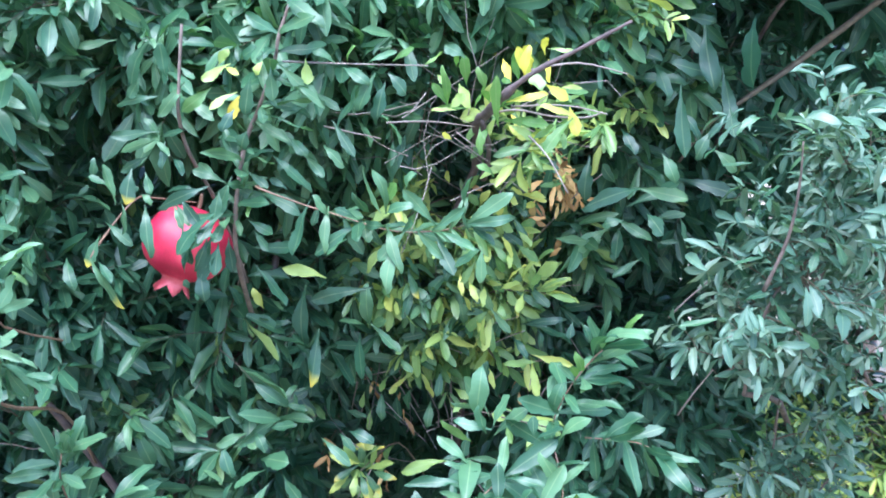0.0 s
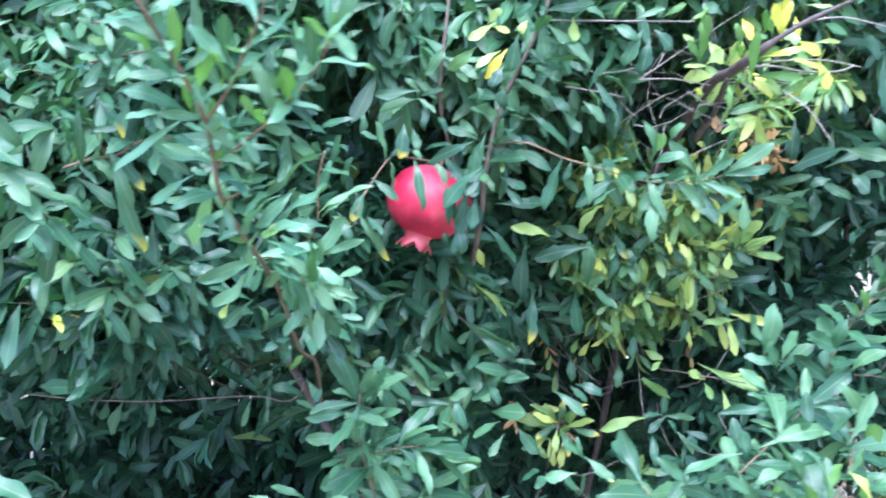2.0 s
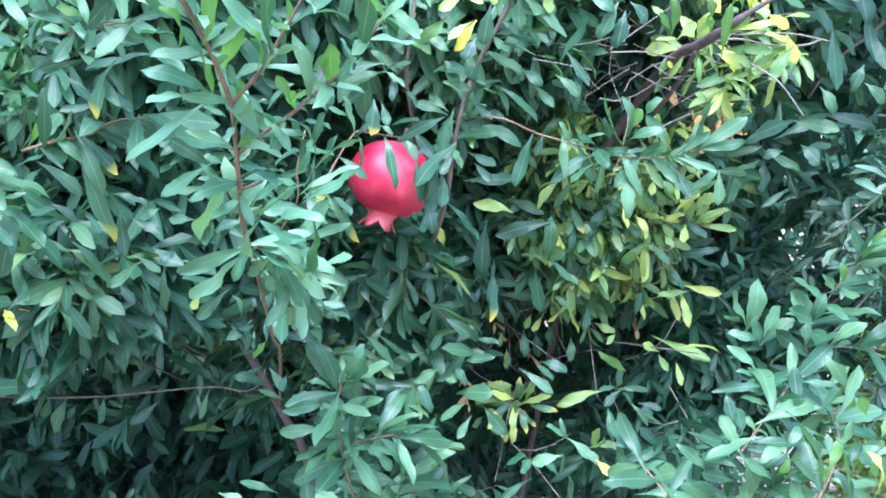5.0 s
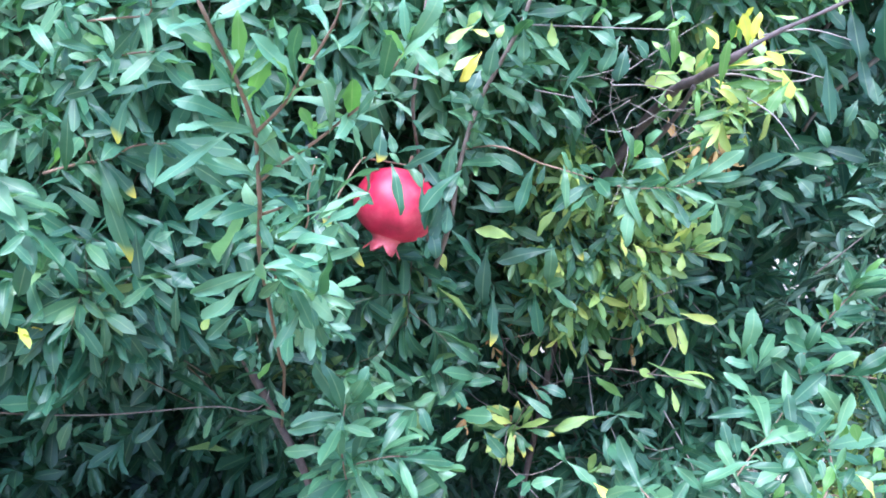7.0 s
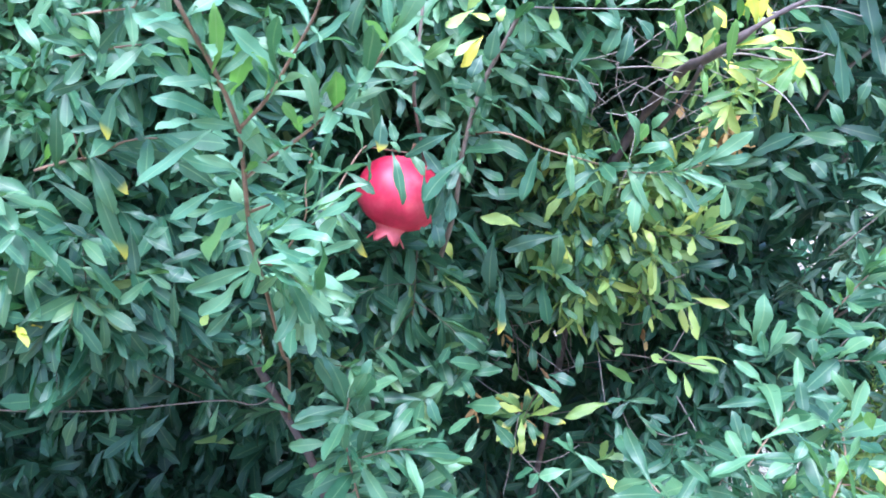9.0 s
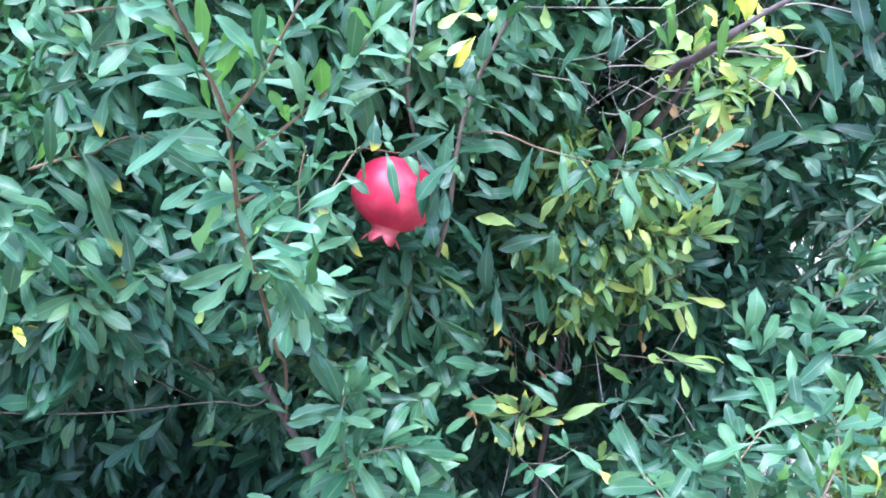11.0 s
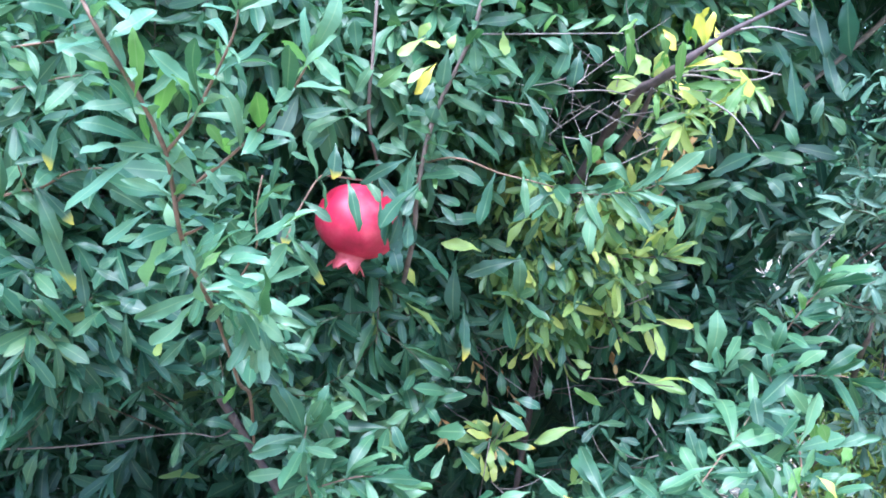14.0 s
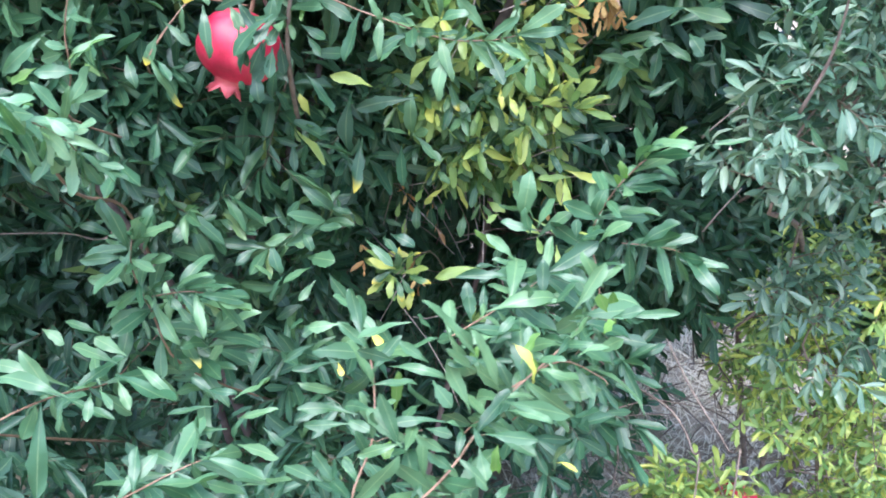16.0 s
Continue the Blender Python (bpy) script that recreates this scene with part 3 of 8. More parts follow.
# the lines of stems and boughs
P_LEFT = [(-0.067, -0.220, 1.090), (-0.063, -0.294, 1.158), (-0.050, -0.390, 1.201), (-0.038, -0.461, 1.227), (-0.024, -0.530, 1.254), (-0.022, -0.543, 1.274), (-0.020, -0.558, 1.293), (-0.022, -0.569, 1.308), (-0.026, -0.581, 1.324), (-0.031, -0.591, 1.338), (-0.034, -0.600, 1.349), (-0.040, -0.600, 1.363)]
P_LEFT_A = [(-0.020, -0.558, 1.294), (-0.004, -0.570, 1.308), (0.008, -0.581, 1.323), (0.023, -0.596, 1.343), (0.027, -0.600, 1.354)]
P_LEFT_B = [(-0.022, -0.540, 1.269), (-0.007, -0.548, 1.280), (0.006, -0.555, 1.288), (0.021, -0.563, 1.299), (0.038, -0.574, 1.312), (0.049, -0.583, 1.325), (0.056, -0.591, 1.335)]
P_LEFT_C = [(-0.052, -0.380, 1.198), (-0.039, -0.360, 1.190), (-0.033, -0.302, 1.163), (-0.031, -0.271, 1.139)]
P_LEFT_D = [(-0.027, -0.514, 1.249), (-0.019, -0.523, 1.252), (-0.012, -0.531, 1.255)]
P_SIDE = [(-0.209, -0.353, 1.260), (-0.182, -0.359, 1.267), (-0.162, -0.360, 1.270), (-0.140, -0.366, 1.280), (-0.116, -0.368, 1.282)]
P_SIDE_A = [(-0.152, -0.411, 1.360), (-0.130, -0.412, 1.362), (-0.112, -0.414, 1.364), (-0.109, -0.420, 1.373)]
P_SIDE_B = [(-0.161, -0.396, 1.335), (-0.145, -0.398, 1.338), (-0.126, -0.400, 1.341), (-0.113, -0.401, 1.342)]
P_SIDE_C = [(-0.171, -0.359, 1.267), (-0.173, -0.365, 1.279), (-0.173, -0.370, 1.288)]
P_TWIG = [(-0.043, -0.102, 1.193), (-0.027, -0.098, 1.223), (-0.007, -0.073, 1.255), (0.004, -0.053, 1.255), (0.026, -0.033, 1.250), (0.037, -0.024, 1.248)]
P_UP = [(0.083, -0.036, 1.187), (0.089, -0.059, 1.234), (0.100, -0.073, 1.282), (0.112, -0.083, 1.317), (0.126, -0.091, 1.343), (0.148, -0.110, 1.385), (0.155, -0.118, 1.407), (0.166, -0.118, 1.437)]
P_CROSS = [(0.124, -0.100, 1.271), (0.168, -0.100, 1.255), (0.199, -0.100, 1.246), (0.253, -0.100, 1.231), (0.299, -0.100, 1.232), (0.324, -0.100, 1.238)]
P_SPRAY = [(0.312, 0.207, 1.110), (0.338, 0.159, 1.128), (0.378, 0.149, 1.130), (0.404, 0.138, 1.127)]
P_SPRAY_A = [(0.322, 0.240, 0.995), (0.349, 0.194, 1.025), (0.380, 0.185, 1.035), (0.411, 0.176, 1.041)]
P_SPRAY_B = [(0.291, 0.236, 0.964), (0.325, 0.176, 0.969), (0.364, 0.155, 0.968), (0.398, 0.144, 0.965)]
P_YTOP = [(0.334, -0.045, 1.337), (0.365, -0.060, 1.342), (0.399, -0.060, 1.336), (0.430, -0.065, 1.335), (0.445, -0.070, 1.340)]
P_RIGHT = [(0.274, -0.452, 0.935), (0.305, -0.419, 0.958), (0.336, -0.373, 0.992), (0.384, -0.305, 1.017), (0.413, -0.213, 1.028), (0.403, -0.179, 1.069), (0.415, -0.188, 1.108), (0.434, -0.194, 1.137), (0.444, -0.193, 1.147)]
P_RIGHT_A = [(0.296, -0.341, 1.031), (0.322, -0.303, 1.037), (0.345, -0.275, 1.045), (0.366, -0.247, 1.055)]
P_RIGHT_B = [(0.343, -0.359, 0.999), (0.381, -0.310, 1.004), (0.414, -0.291, 0.985), (0.422, -0.292, 0.979)]
P_RIGHT_C = [(0.432, -0.158, 1.059), (0.473, -0.164, 1.059), (0.492, -0.174, 1.055)]
P_RIGHT_D = [(0.405, -0.227, 1.022), (0.427, -0.237, 1.017), (0.436, -0.245, 1.019)]
P_LOW = [(0.002, -0.157, 0.891), (-0.013, -0.196, 0.970), (-0.014, -0.228, 1.024), (-0.009, -0.234, 1.054)]
P_LOW_A = [(-0.013, -0.204, 0.986), (0.027, -0.203, 0.995), (0.047, -0.193, 0.990)]
P_HOOK = [(-0.366, -0.156, 1.022), (-0.321, -0.137, 1.012), (-0.255, -0.109, 1.003), (-0.158, -0.089, 1.005), (-0.125, -0.080, 0.997), (-0.108, -0.079, 1.005), (-0.103, -0.077, 1.019)]
P_FL = [(-0.082, -0.350, 0.925), (-0.061, -0.295, 0.923), (-0.049, -0.226, 0.902), (-0.043, -0.182, 0.906), (-0.013, -0.156, 0.941)]
P_FL_A = [(0.035, -0.410, 0.892), (0.073, -0.389, 0.909), (0.091, -0.375, 0.915), (0.105, -0.362, 0.917)]
P_FLOW = [(0.242, -0.453, 0.945), (0.249, -0.410, 0.975), (0.239, -0.359, 1.004), (0.225, -0.334, 1.020)]
P_DEAD = [(0.279, 0.200, 1.207), (0.311, 0.137, 1.277), (0.323, 0.010, 1.326), (0.335, -0.040, 1.337), (0.351, -0.075, 1.351), (0.369, -0.098, 1.366), (0.394, -0.110, 1.381), (0.422, -0.120, 1.394), (0.464, -0.140, 1.415)]
P_DEAD_A = [(0.323, 0.100, 1.267), (0.334, 0.030, 1.301), (0.332, -0.040, 1.331)]
P_B1 = [(-0.152, -0.074, 1.105), (-0.138, -0.051, 1.055), (-0.106, 0.013, 0.946), (-0.075, 0.057, 0.832)]
P_B2 = [(0.060, 0.163, 1.146), (0.028, 0.151, 1.061), (0.004, 0.121, 0.996), (-0.023, 0.090, 0.919), (-0.048, 0.057, 0.832)]
P_GREY_A = [(0.615, 0.017, 1.160), (0.631, -0.004, 1.216), (0.634, -0.026, 1.269), (0.632, -0.040, 1.313)]
P_GREY_B = [(0.613, 0.079, 1.033), (0.619, 0.060, 1.102), (0.642, 0.042, 1.168), (0.700, 0.037, 1.218)]
P_GREY_C = [(0.789, 0.137, 0.982), (0.734, 0.092, 1.073), (0.689, 0.063, 1.128), (0.659, 0.044, 1.168)]
P_GREY_E = [(0.770, 0.108, 1.147), (0.717, 0.065, 1.250), (0.740, 0.073, 1.286)]
P_SIDEB = [(0.832, 0.360, 1.495), (0.703, 0.300, 1.401), (0.639, 0.270, 1.358), (0.587, 0.250, 1.322), (0.555, 0.240, 1.279)]
P_INNER = [(-0.074, -0.200, 1.154), (-0.045, -0.250, 1.198), (-0.034, -0.270, 1.217), (-0.033, -0.275, 1.240), (-0.025, -0.280, 1.269), (-0.019, -0.280, 1.298)]
P_OUTER = [(-0.254, -0.395, 1.369), (-0.253, -0.396, 1.319), (-0.249, -0.395, 1.278), (-0.232, -0.380, 1.249), (-0.219, -0.346, 1.212)]
P_RLOW = [(0.287, -0.130, 0.825), (0.329, -0.146, 0.883), (0.360, -0.175, 0.933)]
P_RLOW_A = [(0.341, -0.132, 0.852), (0.365, -0.154, 0.888), (0.386, -0.173, 0.932)]
P_FLOW_L = [(-0.257, -0.385, 0.950), (-0.278, -0.395, 1.001), (-0.294, -0.398, 1.038)]
P_ARC_A = [(0.533, 0.216, 0.810), (0.577, 0.197, 0.737), (0.619, 0.134, 0.691), (0.619, 0.076, 0.676)]
P_ARC_B = [(0.492, 0.191, 0.749), (0.544, 0.159, 0.729), (0.571, 0.128, 0.689), (0.573, 0.083, 0.650)]
P_THREAD = [(0.272, 0.241, 0.995), (0.276, 0.212, 0.939), (0.279, 0.185, 0.897)]
P_TW1 = [(0.171, -0.020, 1.326), (0.202, -0.030, 1.320), (0.231, -0.030, 1.314)]
P_TW2 = [(0.243, -0.068, 1.330), (0.281, -0.040, 1.331), (0.324, 0.000, 1.325)]
P_TW3 = [(0.378, -0.070, 1.318), (0.396, -0.100, 1.300), (0.414, -0.118, 1.269)]
P_TW4 = [(0.361, -0.070, 1.345), (0.411, -0.075, 1.346), (0.449, -0.080, 1.338)]
P_TW5 = [(0.320, 0.197, 1.047), (0.343, 0.170, 1.066), (0.370, 0.152, 1.081)]
P_TW6 = [(0.153, -0.100, 1.386), (0.216, -0.110, 1.383), (0.289, -0.110, 1.381)]
P_TW7 = [(0.534, 0.120, 1.108), (0.550, 0.095, 1.134), (0.572, 0.082, 1.159)]
P_TW8 = [(0.546, 0.105, 0.998), (0.558, 0.081, 1.030), (0.577, 0.068, 1.063)]
P_TW9 = [(0.380, -0.100, 1.377), (0.422, -0.100, 1.383), (0.465, -0.100, 1.373)]

# trunk and boughs
for pts, r0, r1 in [
    ([(0.02, 0.3, 0.0), (-0.03, 0.16, 0.45)] + P_B1[::-1] + [(-0.2, -0.14, 1.25)], 0.0062, 0.003),
    ([(0.06, 0.3, 0.0), (0.0, 0.16, 0.5)] + P_B2[::-1] + [(0.1, 0.16, 1.4)], 0.0085, 0.0035),
    ([(0.12, 0.45, 0.0), (0.19, 0.52, 0.5), (0.25, 0.55, 0.8), (0.275, 0.40, 1.06), (0.279, 0.205, 1.205)], 0.006, 0.0052),
    ([(0.05, 0.4, 0.0), (-0.02, 0.44, 0.7), (0.0, 0.38, 1.2), (0.1, 0.28, 1.6)], 0.016, 0.005),
]:
    tube("bough", pts, r0, r1, M_deadwood, bush, sides=8)
tube("dead_bough", P_DEAD, 0.0062, 0.0012, M_deadwood, bush, "dark bare dead bough", 9, 0.3)
tube("dead_bough", P_DEAD_A, 0.004, 0.0025, M_deadwood, bush, "peeling dead stub", 7, 0.25)
for pts in (P_TW1, P_TW2, P_TW3, P_TW4, P_TW5, P_TW6, P_TW9, P_THREAD):
    tube("dead_twig", pts, 0.0010, 0.0005, M_dead, bush, "thin bare grey twig", 5)

# leading shoots
POOL = {}


def leaf_pool(tint):
    """Eight leaf meshes, one metre long and wide, of one tint."""
    if tint not in POOL:
        rng = np.random.default_rng(77)
        POOL[tint] = []
        for i in range(8):
            bend = [0.2, 0.6, 1.1, 1.7, 0.4, -0.6, 0.8, 1.4][i]
            g = leaf_grid(np.zeros((1, 3)), np.array([[0.0, 1, 0]]), np.array([[0.0, 0, 1]]), np.ones(1), np.full(1, 0.3),
                          np.array([bend]), np.array([rng.uniform(0.15, 0.5)]), np.array([rng.normal(0, 0.6)]), STATIONS)[0]
            # the chord from base to tip runs along y
            tip = g[-1, 1]
            a = math.atan2(tip[2], tip[1])
            ca, sa = math.cos(-a), math.sin(-a)
            y, z = g[..., 1].copy(), g[..., 2].copy()
            g[..., 1], g[..., 2] = ca * y - sa * z, sa * y + ca * z
            g /= np.array([1.0, np.hypot(tip[1], tip[2]), 1.0])
            wav = rng.uniform(0.6, 1.8)
            g[:, 1, 2] += 0.02 * np.sin(STATIONS * 7 + i)
            g[:, 0, 2] += 0.018 * wav * np.sin(STATIONS * 11 + i)
            g[:, 2, 2] += 0.018 * wav * np.sin(STATIONS * 10 + 2 * i + 1)
            g[0] += np.array([0.0, -0.16, -0.05])  # the stalk
            g[1:-1, 0, 0] *= rng.uniform(0.84, 1.1, len(STATIONS) - 2)
            g[1:-1, 2, 0] *= rng.uniform(0.84, 1.1, len(STATIONS) - 2)
            POOL[tint].append(mesh_of("leaf", g.reshape(-1, 3), leaf_faces(1, len(STATIONS)), TINTS[tint], leaf_uvs(1, STATIONS)))
    return POOL[tint]


LEAF_RNG = np.random.default_rng(3)


def leaf_on(shoot, base, tip, width, tint="g"):
    """One leaf as a piece of its shoot, from its stalk to its tip."""
    base, tip = Vector(base), Vector(tip)
    y = tip - base
    length = y.length
    y.normalize()
    face = (Vector((0.2, -1.02, 1.5)) - base).normalized() + Vector((0, 0, 0.3)) + Vector(LEAF_RNG.normal(0, 0.33, 3))
    z = (face - y * face.dot(y)).normalized()
    x = y.cross(z)
    m = Matrix((x, y, z)).transposed().to_4x4() @ Matrix.Diagonal((width * 3.4, length * 1.06, length, 1))
    m.translation = base
    me = leaf_pool(tint)[int(LEAF_RNG.integers(8))]
    ob = new("leaf", me)
    ob.parent = shoot
    ob.matrix_world = m
    return ob


def leafy(shoot, points, gap, size, seed, tint="g", start=0.15):
    """Further leaves, by chance, along a leading shoot."""
    rng = np.random.default_rng(seed)
    pos, way, up, length, width, *_ = sprout(points, gap, size, rng, start)
    way = unit(way)
    for p, w, l, b in zip(pos, way, length, width):
        leaf_on(shoot, p, p + w * l, b, tint)


left = tube("shoot", [P_B1[2], (-0.085, -0.09, 1.04)] + P_LEFT, 0.0017, 0.0010, M_stem, bush, "upright leading shoot with a reddish stem")
for pts in (P_LEFT_A, P_LEFT_B, P_LEFT_C, P_LEFT_D):
    tube("side_stem", pts, 0.0010, 0.0005, M_stem, left)
left_side = tube("shoot", P_SIDE, 0.0011, 0.0006, M_stem, bush)
for pts in (P_SIDE_A, P_SIDE_B, P_SIDE_C):
    tube("side_stem", pts, 0.0008, 0.0005, M_stem, left_side)
left_inner = tube("shoot", [(-0.09, 0.02, 1.08)] + P_INNER[:-1], 0.0012, 0.0006, M_stem, bush)
left_outer = tube("shoot", P_OUTER, 0.0013, 0.0008, M_stem, bush)
fruit_twig = tube("shoot", [(-0.12, 0.1, 1.14)] + P_TWIG, 0.0013, 0.0008, M_stem, bush)
upright = tube("shoot", [(0.06, 0.08, 1.1)] + P_UP, 0.0029, 0.0017, M_bark, bush)
tube("shoot", [(0.06, 0.06, 1.15), (0.052, 0.0, 1.24), (0.045, -0.06, 1.30), (0.048, -0.09, 1.335), (0.053, -0.10, 1.365), (0.06, -0.105, 1.42)], 0.0022, 0.0015, M_bark, bush, "grey upright stem")
cross = tube("shoot", [(0.07, 0.14, 1.25)] + P_CROSS, 0.0011, 0.0005, M_stem, bush)
yellow_spray = tube("shoot", [(0.27, 0.3, 1.08)] + P_SPRAY, 0.0014, 0.0007, M_bark, bush, "yellowing spray")
for pts in (P_SPRAY_A, P_SPRAY_B):
    tube("side_stem", [(0.27, 0.32, 1.0)] + pts, 0.0013, 0.0007, M_bark, yellow_spray)
dry_spray = tube("shoot", [(0.36, 0.24, 1.16), (0.40, 0.19, 1.21), (0.43, 0.17, 1.245), (0.46, 0.16, 1.27)], 0.0012, 0.0006, M_dead, bush, "dead twig with withered orange leaves")
yellow_top = tube("shoot", P_YTOP, 0.0013, 0.0007, M_dead, bush, "dying twig with bright yellow leaves")
right = tube("shoot", [(0.25, -0.1, 0.6), (0.26, -0.38, 0.86)] + P_RIGHT, 0.0012, 0.0006, M_stem, bush, "arching leading shoot with pale new leaves")
for pts in (P_RIGHT_A, P_RIGHT_B, P_RIGHT_C, P_RIGHT_D):
    tube("side_stem", pts, 0.0008, 0.0004, M_stem, right)
low = tube("shoot", [(0.03, 0.05, 0.75)] + P_LOW, 0.0013, 0.0007, M_stem, bush)
tube("side_stem", P_LOW_A, 0.0010, 0.0006, M_stem, low)
twig_low = tube("shoot", P_HOOK, 0.0009, 0.0008, M_bark, bush, "thin bare horizontal twig")
front_low = tube("shoot", [(0.2, -0.05, 0.5), (0.22, -0.35, 0.78)] + P_FLOW, 0.0011, 0.0006, M_stem, bush)
front_left = tube("shoot", [(-0.15, 0.0, 0.7), (-0.12, -0.3, 0.88)] + P_FL, 0.0013, 0.0006, M_stem, bush)
tube("side_stem", [(-0.1, -0.1, 0.7)] + P_FL_A, 0.0010, 0.0005, M_stem, front_left)

side_bush = thing("small_leaved_bush", (0, 0, 0), "grey-green bush with many fine small leaves", "bush")
grey_shoot = tube("shoot", P_GREY_A, 0.0016, 0.0008, M_bark, side_bush, "tall grey-green leading shoot")
side_bough = tube("bough", P_SIDEB, 0.0045, 0.002, M_twig, side_bush, "dark bough with large hanging leaves")

leaf_on(left, (-0.024, -0.585, 1.323), (-0.019, -0.598, 1.347), 0.0070, 'b')
leaf_on(left, (-0.022, -0.558, 1.312), (-0.010, -0.575, 1.334), 0.0101, 'b')
leaf_on(left, (-0.002, -0.585, 1.311), (-0.004, -0.596, 1.327), 0.0050, 'b')
leaf_on(left, (-0.030, -0.567, 1.300), (-0.054, -0.577, 1.309), 0.0084, 'p')
leaf_on(left, (-0.038, -0.574, 1.298), (-0.052, -0.580, 1.295), 0.0072, 'p')
leaf_on(left, (-0.031, -0.583, 1.330), (-0.043, -0.601, 1.337), 0.0055, 'p')
leaf_on(left, (-0.034, -0.590, 1.339), (-0.044, -0.601, 1.345), 0.0059, 'p')
leaf_on(left, (-0.034, -0.591, 1.321), (-0.034, -0.615, 1.333), 0.0064, 'b')
leaf_on(left, (-0.024, -0.589, 1.313), (-0.029, -0.605, 1.326), 0.0050, 'p')
leaf_on(left, (-0.026, -0.589, 1.330), (-0.028, -0.594, 1.347), 0.0054, 'p')
leaf_on(left, (-0.035, -0.578, 1.313), (-0.050, -0.582, 1.322), 0.0046, 'p')
leaf_on(left, (-0.023, -0.579, 1.326), (-0.014, -0.585, 1.328), 0.0035, 'p')
leaf_on(left, (-0.030, -0.551, 1.300), (-0.031, -0.560, 1.315), 0.0043, 'b')
leaf_on(left, (0.000, -0.572, 1.311), (-0.014, -0.571, 1.306), 0.0047, 'p')
leaf_on(left, (-0.018, -0.554, 1.296), (-0.015, -0.564, 1.306), 0.0059, 'b')
leaf_on(left, (-0.034, -0.560, 1.293), (-0.068, -0.560, 1.269), 0.0059, 'p')
leaf_on(left, (-0.023, -0.555, 1.274), (-0.038, -0.569, 1.282), 0.0049, 'p')
leaf_on(left, (-0.028, -0.540, 1.271), (-0.043, -0.553, 1.275), 0.0050, 'm')
leaf_on(left, (-0.040, -0.528, 1.264), (-0.056, -0.532, 1.276), 0.0086, 'm')
leaf_on(left, (-0.038, -0.542, 1.263), (-0.061, -0.534, 1.249), 0.0067, 'p')
leaf_on(left, (-0.028, -0.524, 1.254), (-0.056, -0.486, 1.220), 0.0122, 'p')
leaf_on(left, (-0.030, -0.536, 1.256), (-0.042, -0.539, 1.257), 0.0040, 'p')
leaf_on(left, (-0.044, -0.526, 1.252), (-0.057, -0.524, 1.249), 0.0046, 'm')
leaf_on(left, (-0.019, -0.552, 1.284), (-0.004, -0.561, 1.295), 0.0098, 'p')
leaf_on(left, (-0.035, -0.521, 1.264), (-0.042, -0.524, 1.267), 0.0047, 'p')
leaf_on(left, (-0.054, -0.372, 1.195), (-0.105, -0.354, 1.175), 0.0116, 'p')
leaf_on(left, (-0.064, -0.348, 1.185), (-0.106, -0.322, 1.150), 0.0104, 'p')
leaf_on(left, (-0.093, -0.274, 1.144), (-0.120, -0.291, 1.157), 0.0116, 'm')
leaf_on(left, (-0.093, -0.281, 1.143), (-0.114, -0.282, 1.124), 0.0106, 'm')
leaf_on(left, (-0.115, -0.270, 1.139), (-0.121, -0.270, 1.128), 0.0072, 'l')
leaf_on(left, (-0.061, -0.333, 1.183), (-0.075, -0.323, 1.162), 0.0098, 'p')
leaf_on(left, (-0.092, -0.258, 1.136), (-0.088, -0.254, 1.116), 0.0101, 'm')
leaf_on(left, (-0.035, -0.436, 1.218), (-0.043, -0.404, 1.193), 0.0090, 'p')
leaf_on(left, (0.004, -0.586, 1.319), (0.009, -0.606, 1.341), 0.0070, 'm')
leaf_on(left, (0.016, -0.592, 1.329), (0.038, -0.598, 1.343), 0.0054, 'p')
leaf_on(left, (0.008, -0.569, 1.330), (0.011, -0.577, 1.339), 0.0052, 'b')
leaf_on(left, (0.041, -0.584, 1.313), (0.048, -0.608, 1.336), 0.0080, 'm')
leaf_on(left, (0.054, -0.590, 1.330), (0.046, -0.606, 1.339), 0.0049, 'b')
leaf_on(left, (0.041, -0.581, 1.312), (0.053, -0.590, 1.329), 0.0046, 'b')
leaf_on(left, (0.053, -0.600, 1.328), (0.069, -0.610, 1.340), 0.0053, 'p')
leaf_on(left, (0.053, -0.595, 1.329), (0.060, -0.601, 1.332), 0.0034, 'b')
leaf_on(left, (0.027, -0.561, 1.304), (0.030, -0.586, 1.319), 0.0090, 'b')
leaf_on(left, (0.001, -0.580, 1.310), (0.018, -0.594, 1.317), 0.0046, 'p')
leaf_on(left, (0.017, -0.568, 1.299), (0.013, -0.580, 1.324), 0.0068, 'p')
leaf_on(left, (0.032, -0.579, 1.303), (0.041, -0.585, 1.313), 0.0056, 'm')
leaf_on(left, (0.009, -0.567, 1.296), (0.004, -0.571, 1.306), 0.0058, 'b')
leaf_on(left, (0.009, -0.560, 1.296), (0.017, -0.563, 1.299), 0.0043, 'b')
leaf_on(left, (0.023, -0.555, 1.301), (0.015, -0.562, 1.303), 0.0038, 'b')
leaf_on(left, (0.020, -0.567, 1.305), (0.028, -0.582, 1.315), 0.0047, 'p')
leaf_on(left, (0.021, -0.580, 1.327), (0.023, -0.583, 1.317), 0.0045, 'm')
leaf_on(left, (-0.004, -0.553, 1.286), (0.006, -0.554, 1.272), 0.0049, 'p')
leaf_on(left, (0.001, -0.543, 1.284), (-0.004, -0.550, 1.271), 0.0078, 'p')
leaf_on(left, (-0.005, -0.531, 1.260), (0.008, -0.545, 1.270), 0.0086, 'p')
leaf_on(left, (-0.005, -0.536, 1.257), (0.012, -0.547, 1.262), 0.0051, 'p')
leaf_on(left, (-0.016, -0.545, 1.261), (0.003, -0.559, 1.262), 0.0050, 'p')
leaf_on(left, (0.008, -0.537, 1.266), (0.012, -0.547, 1.276), 0.0045, 'm')
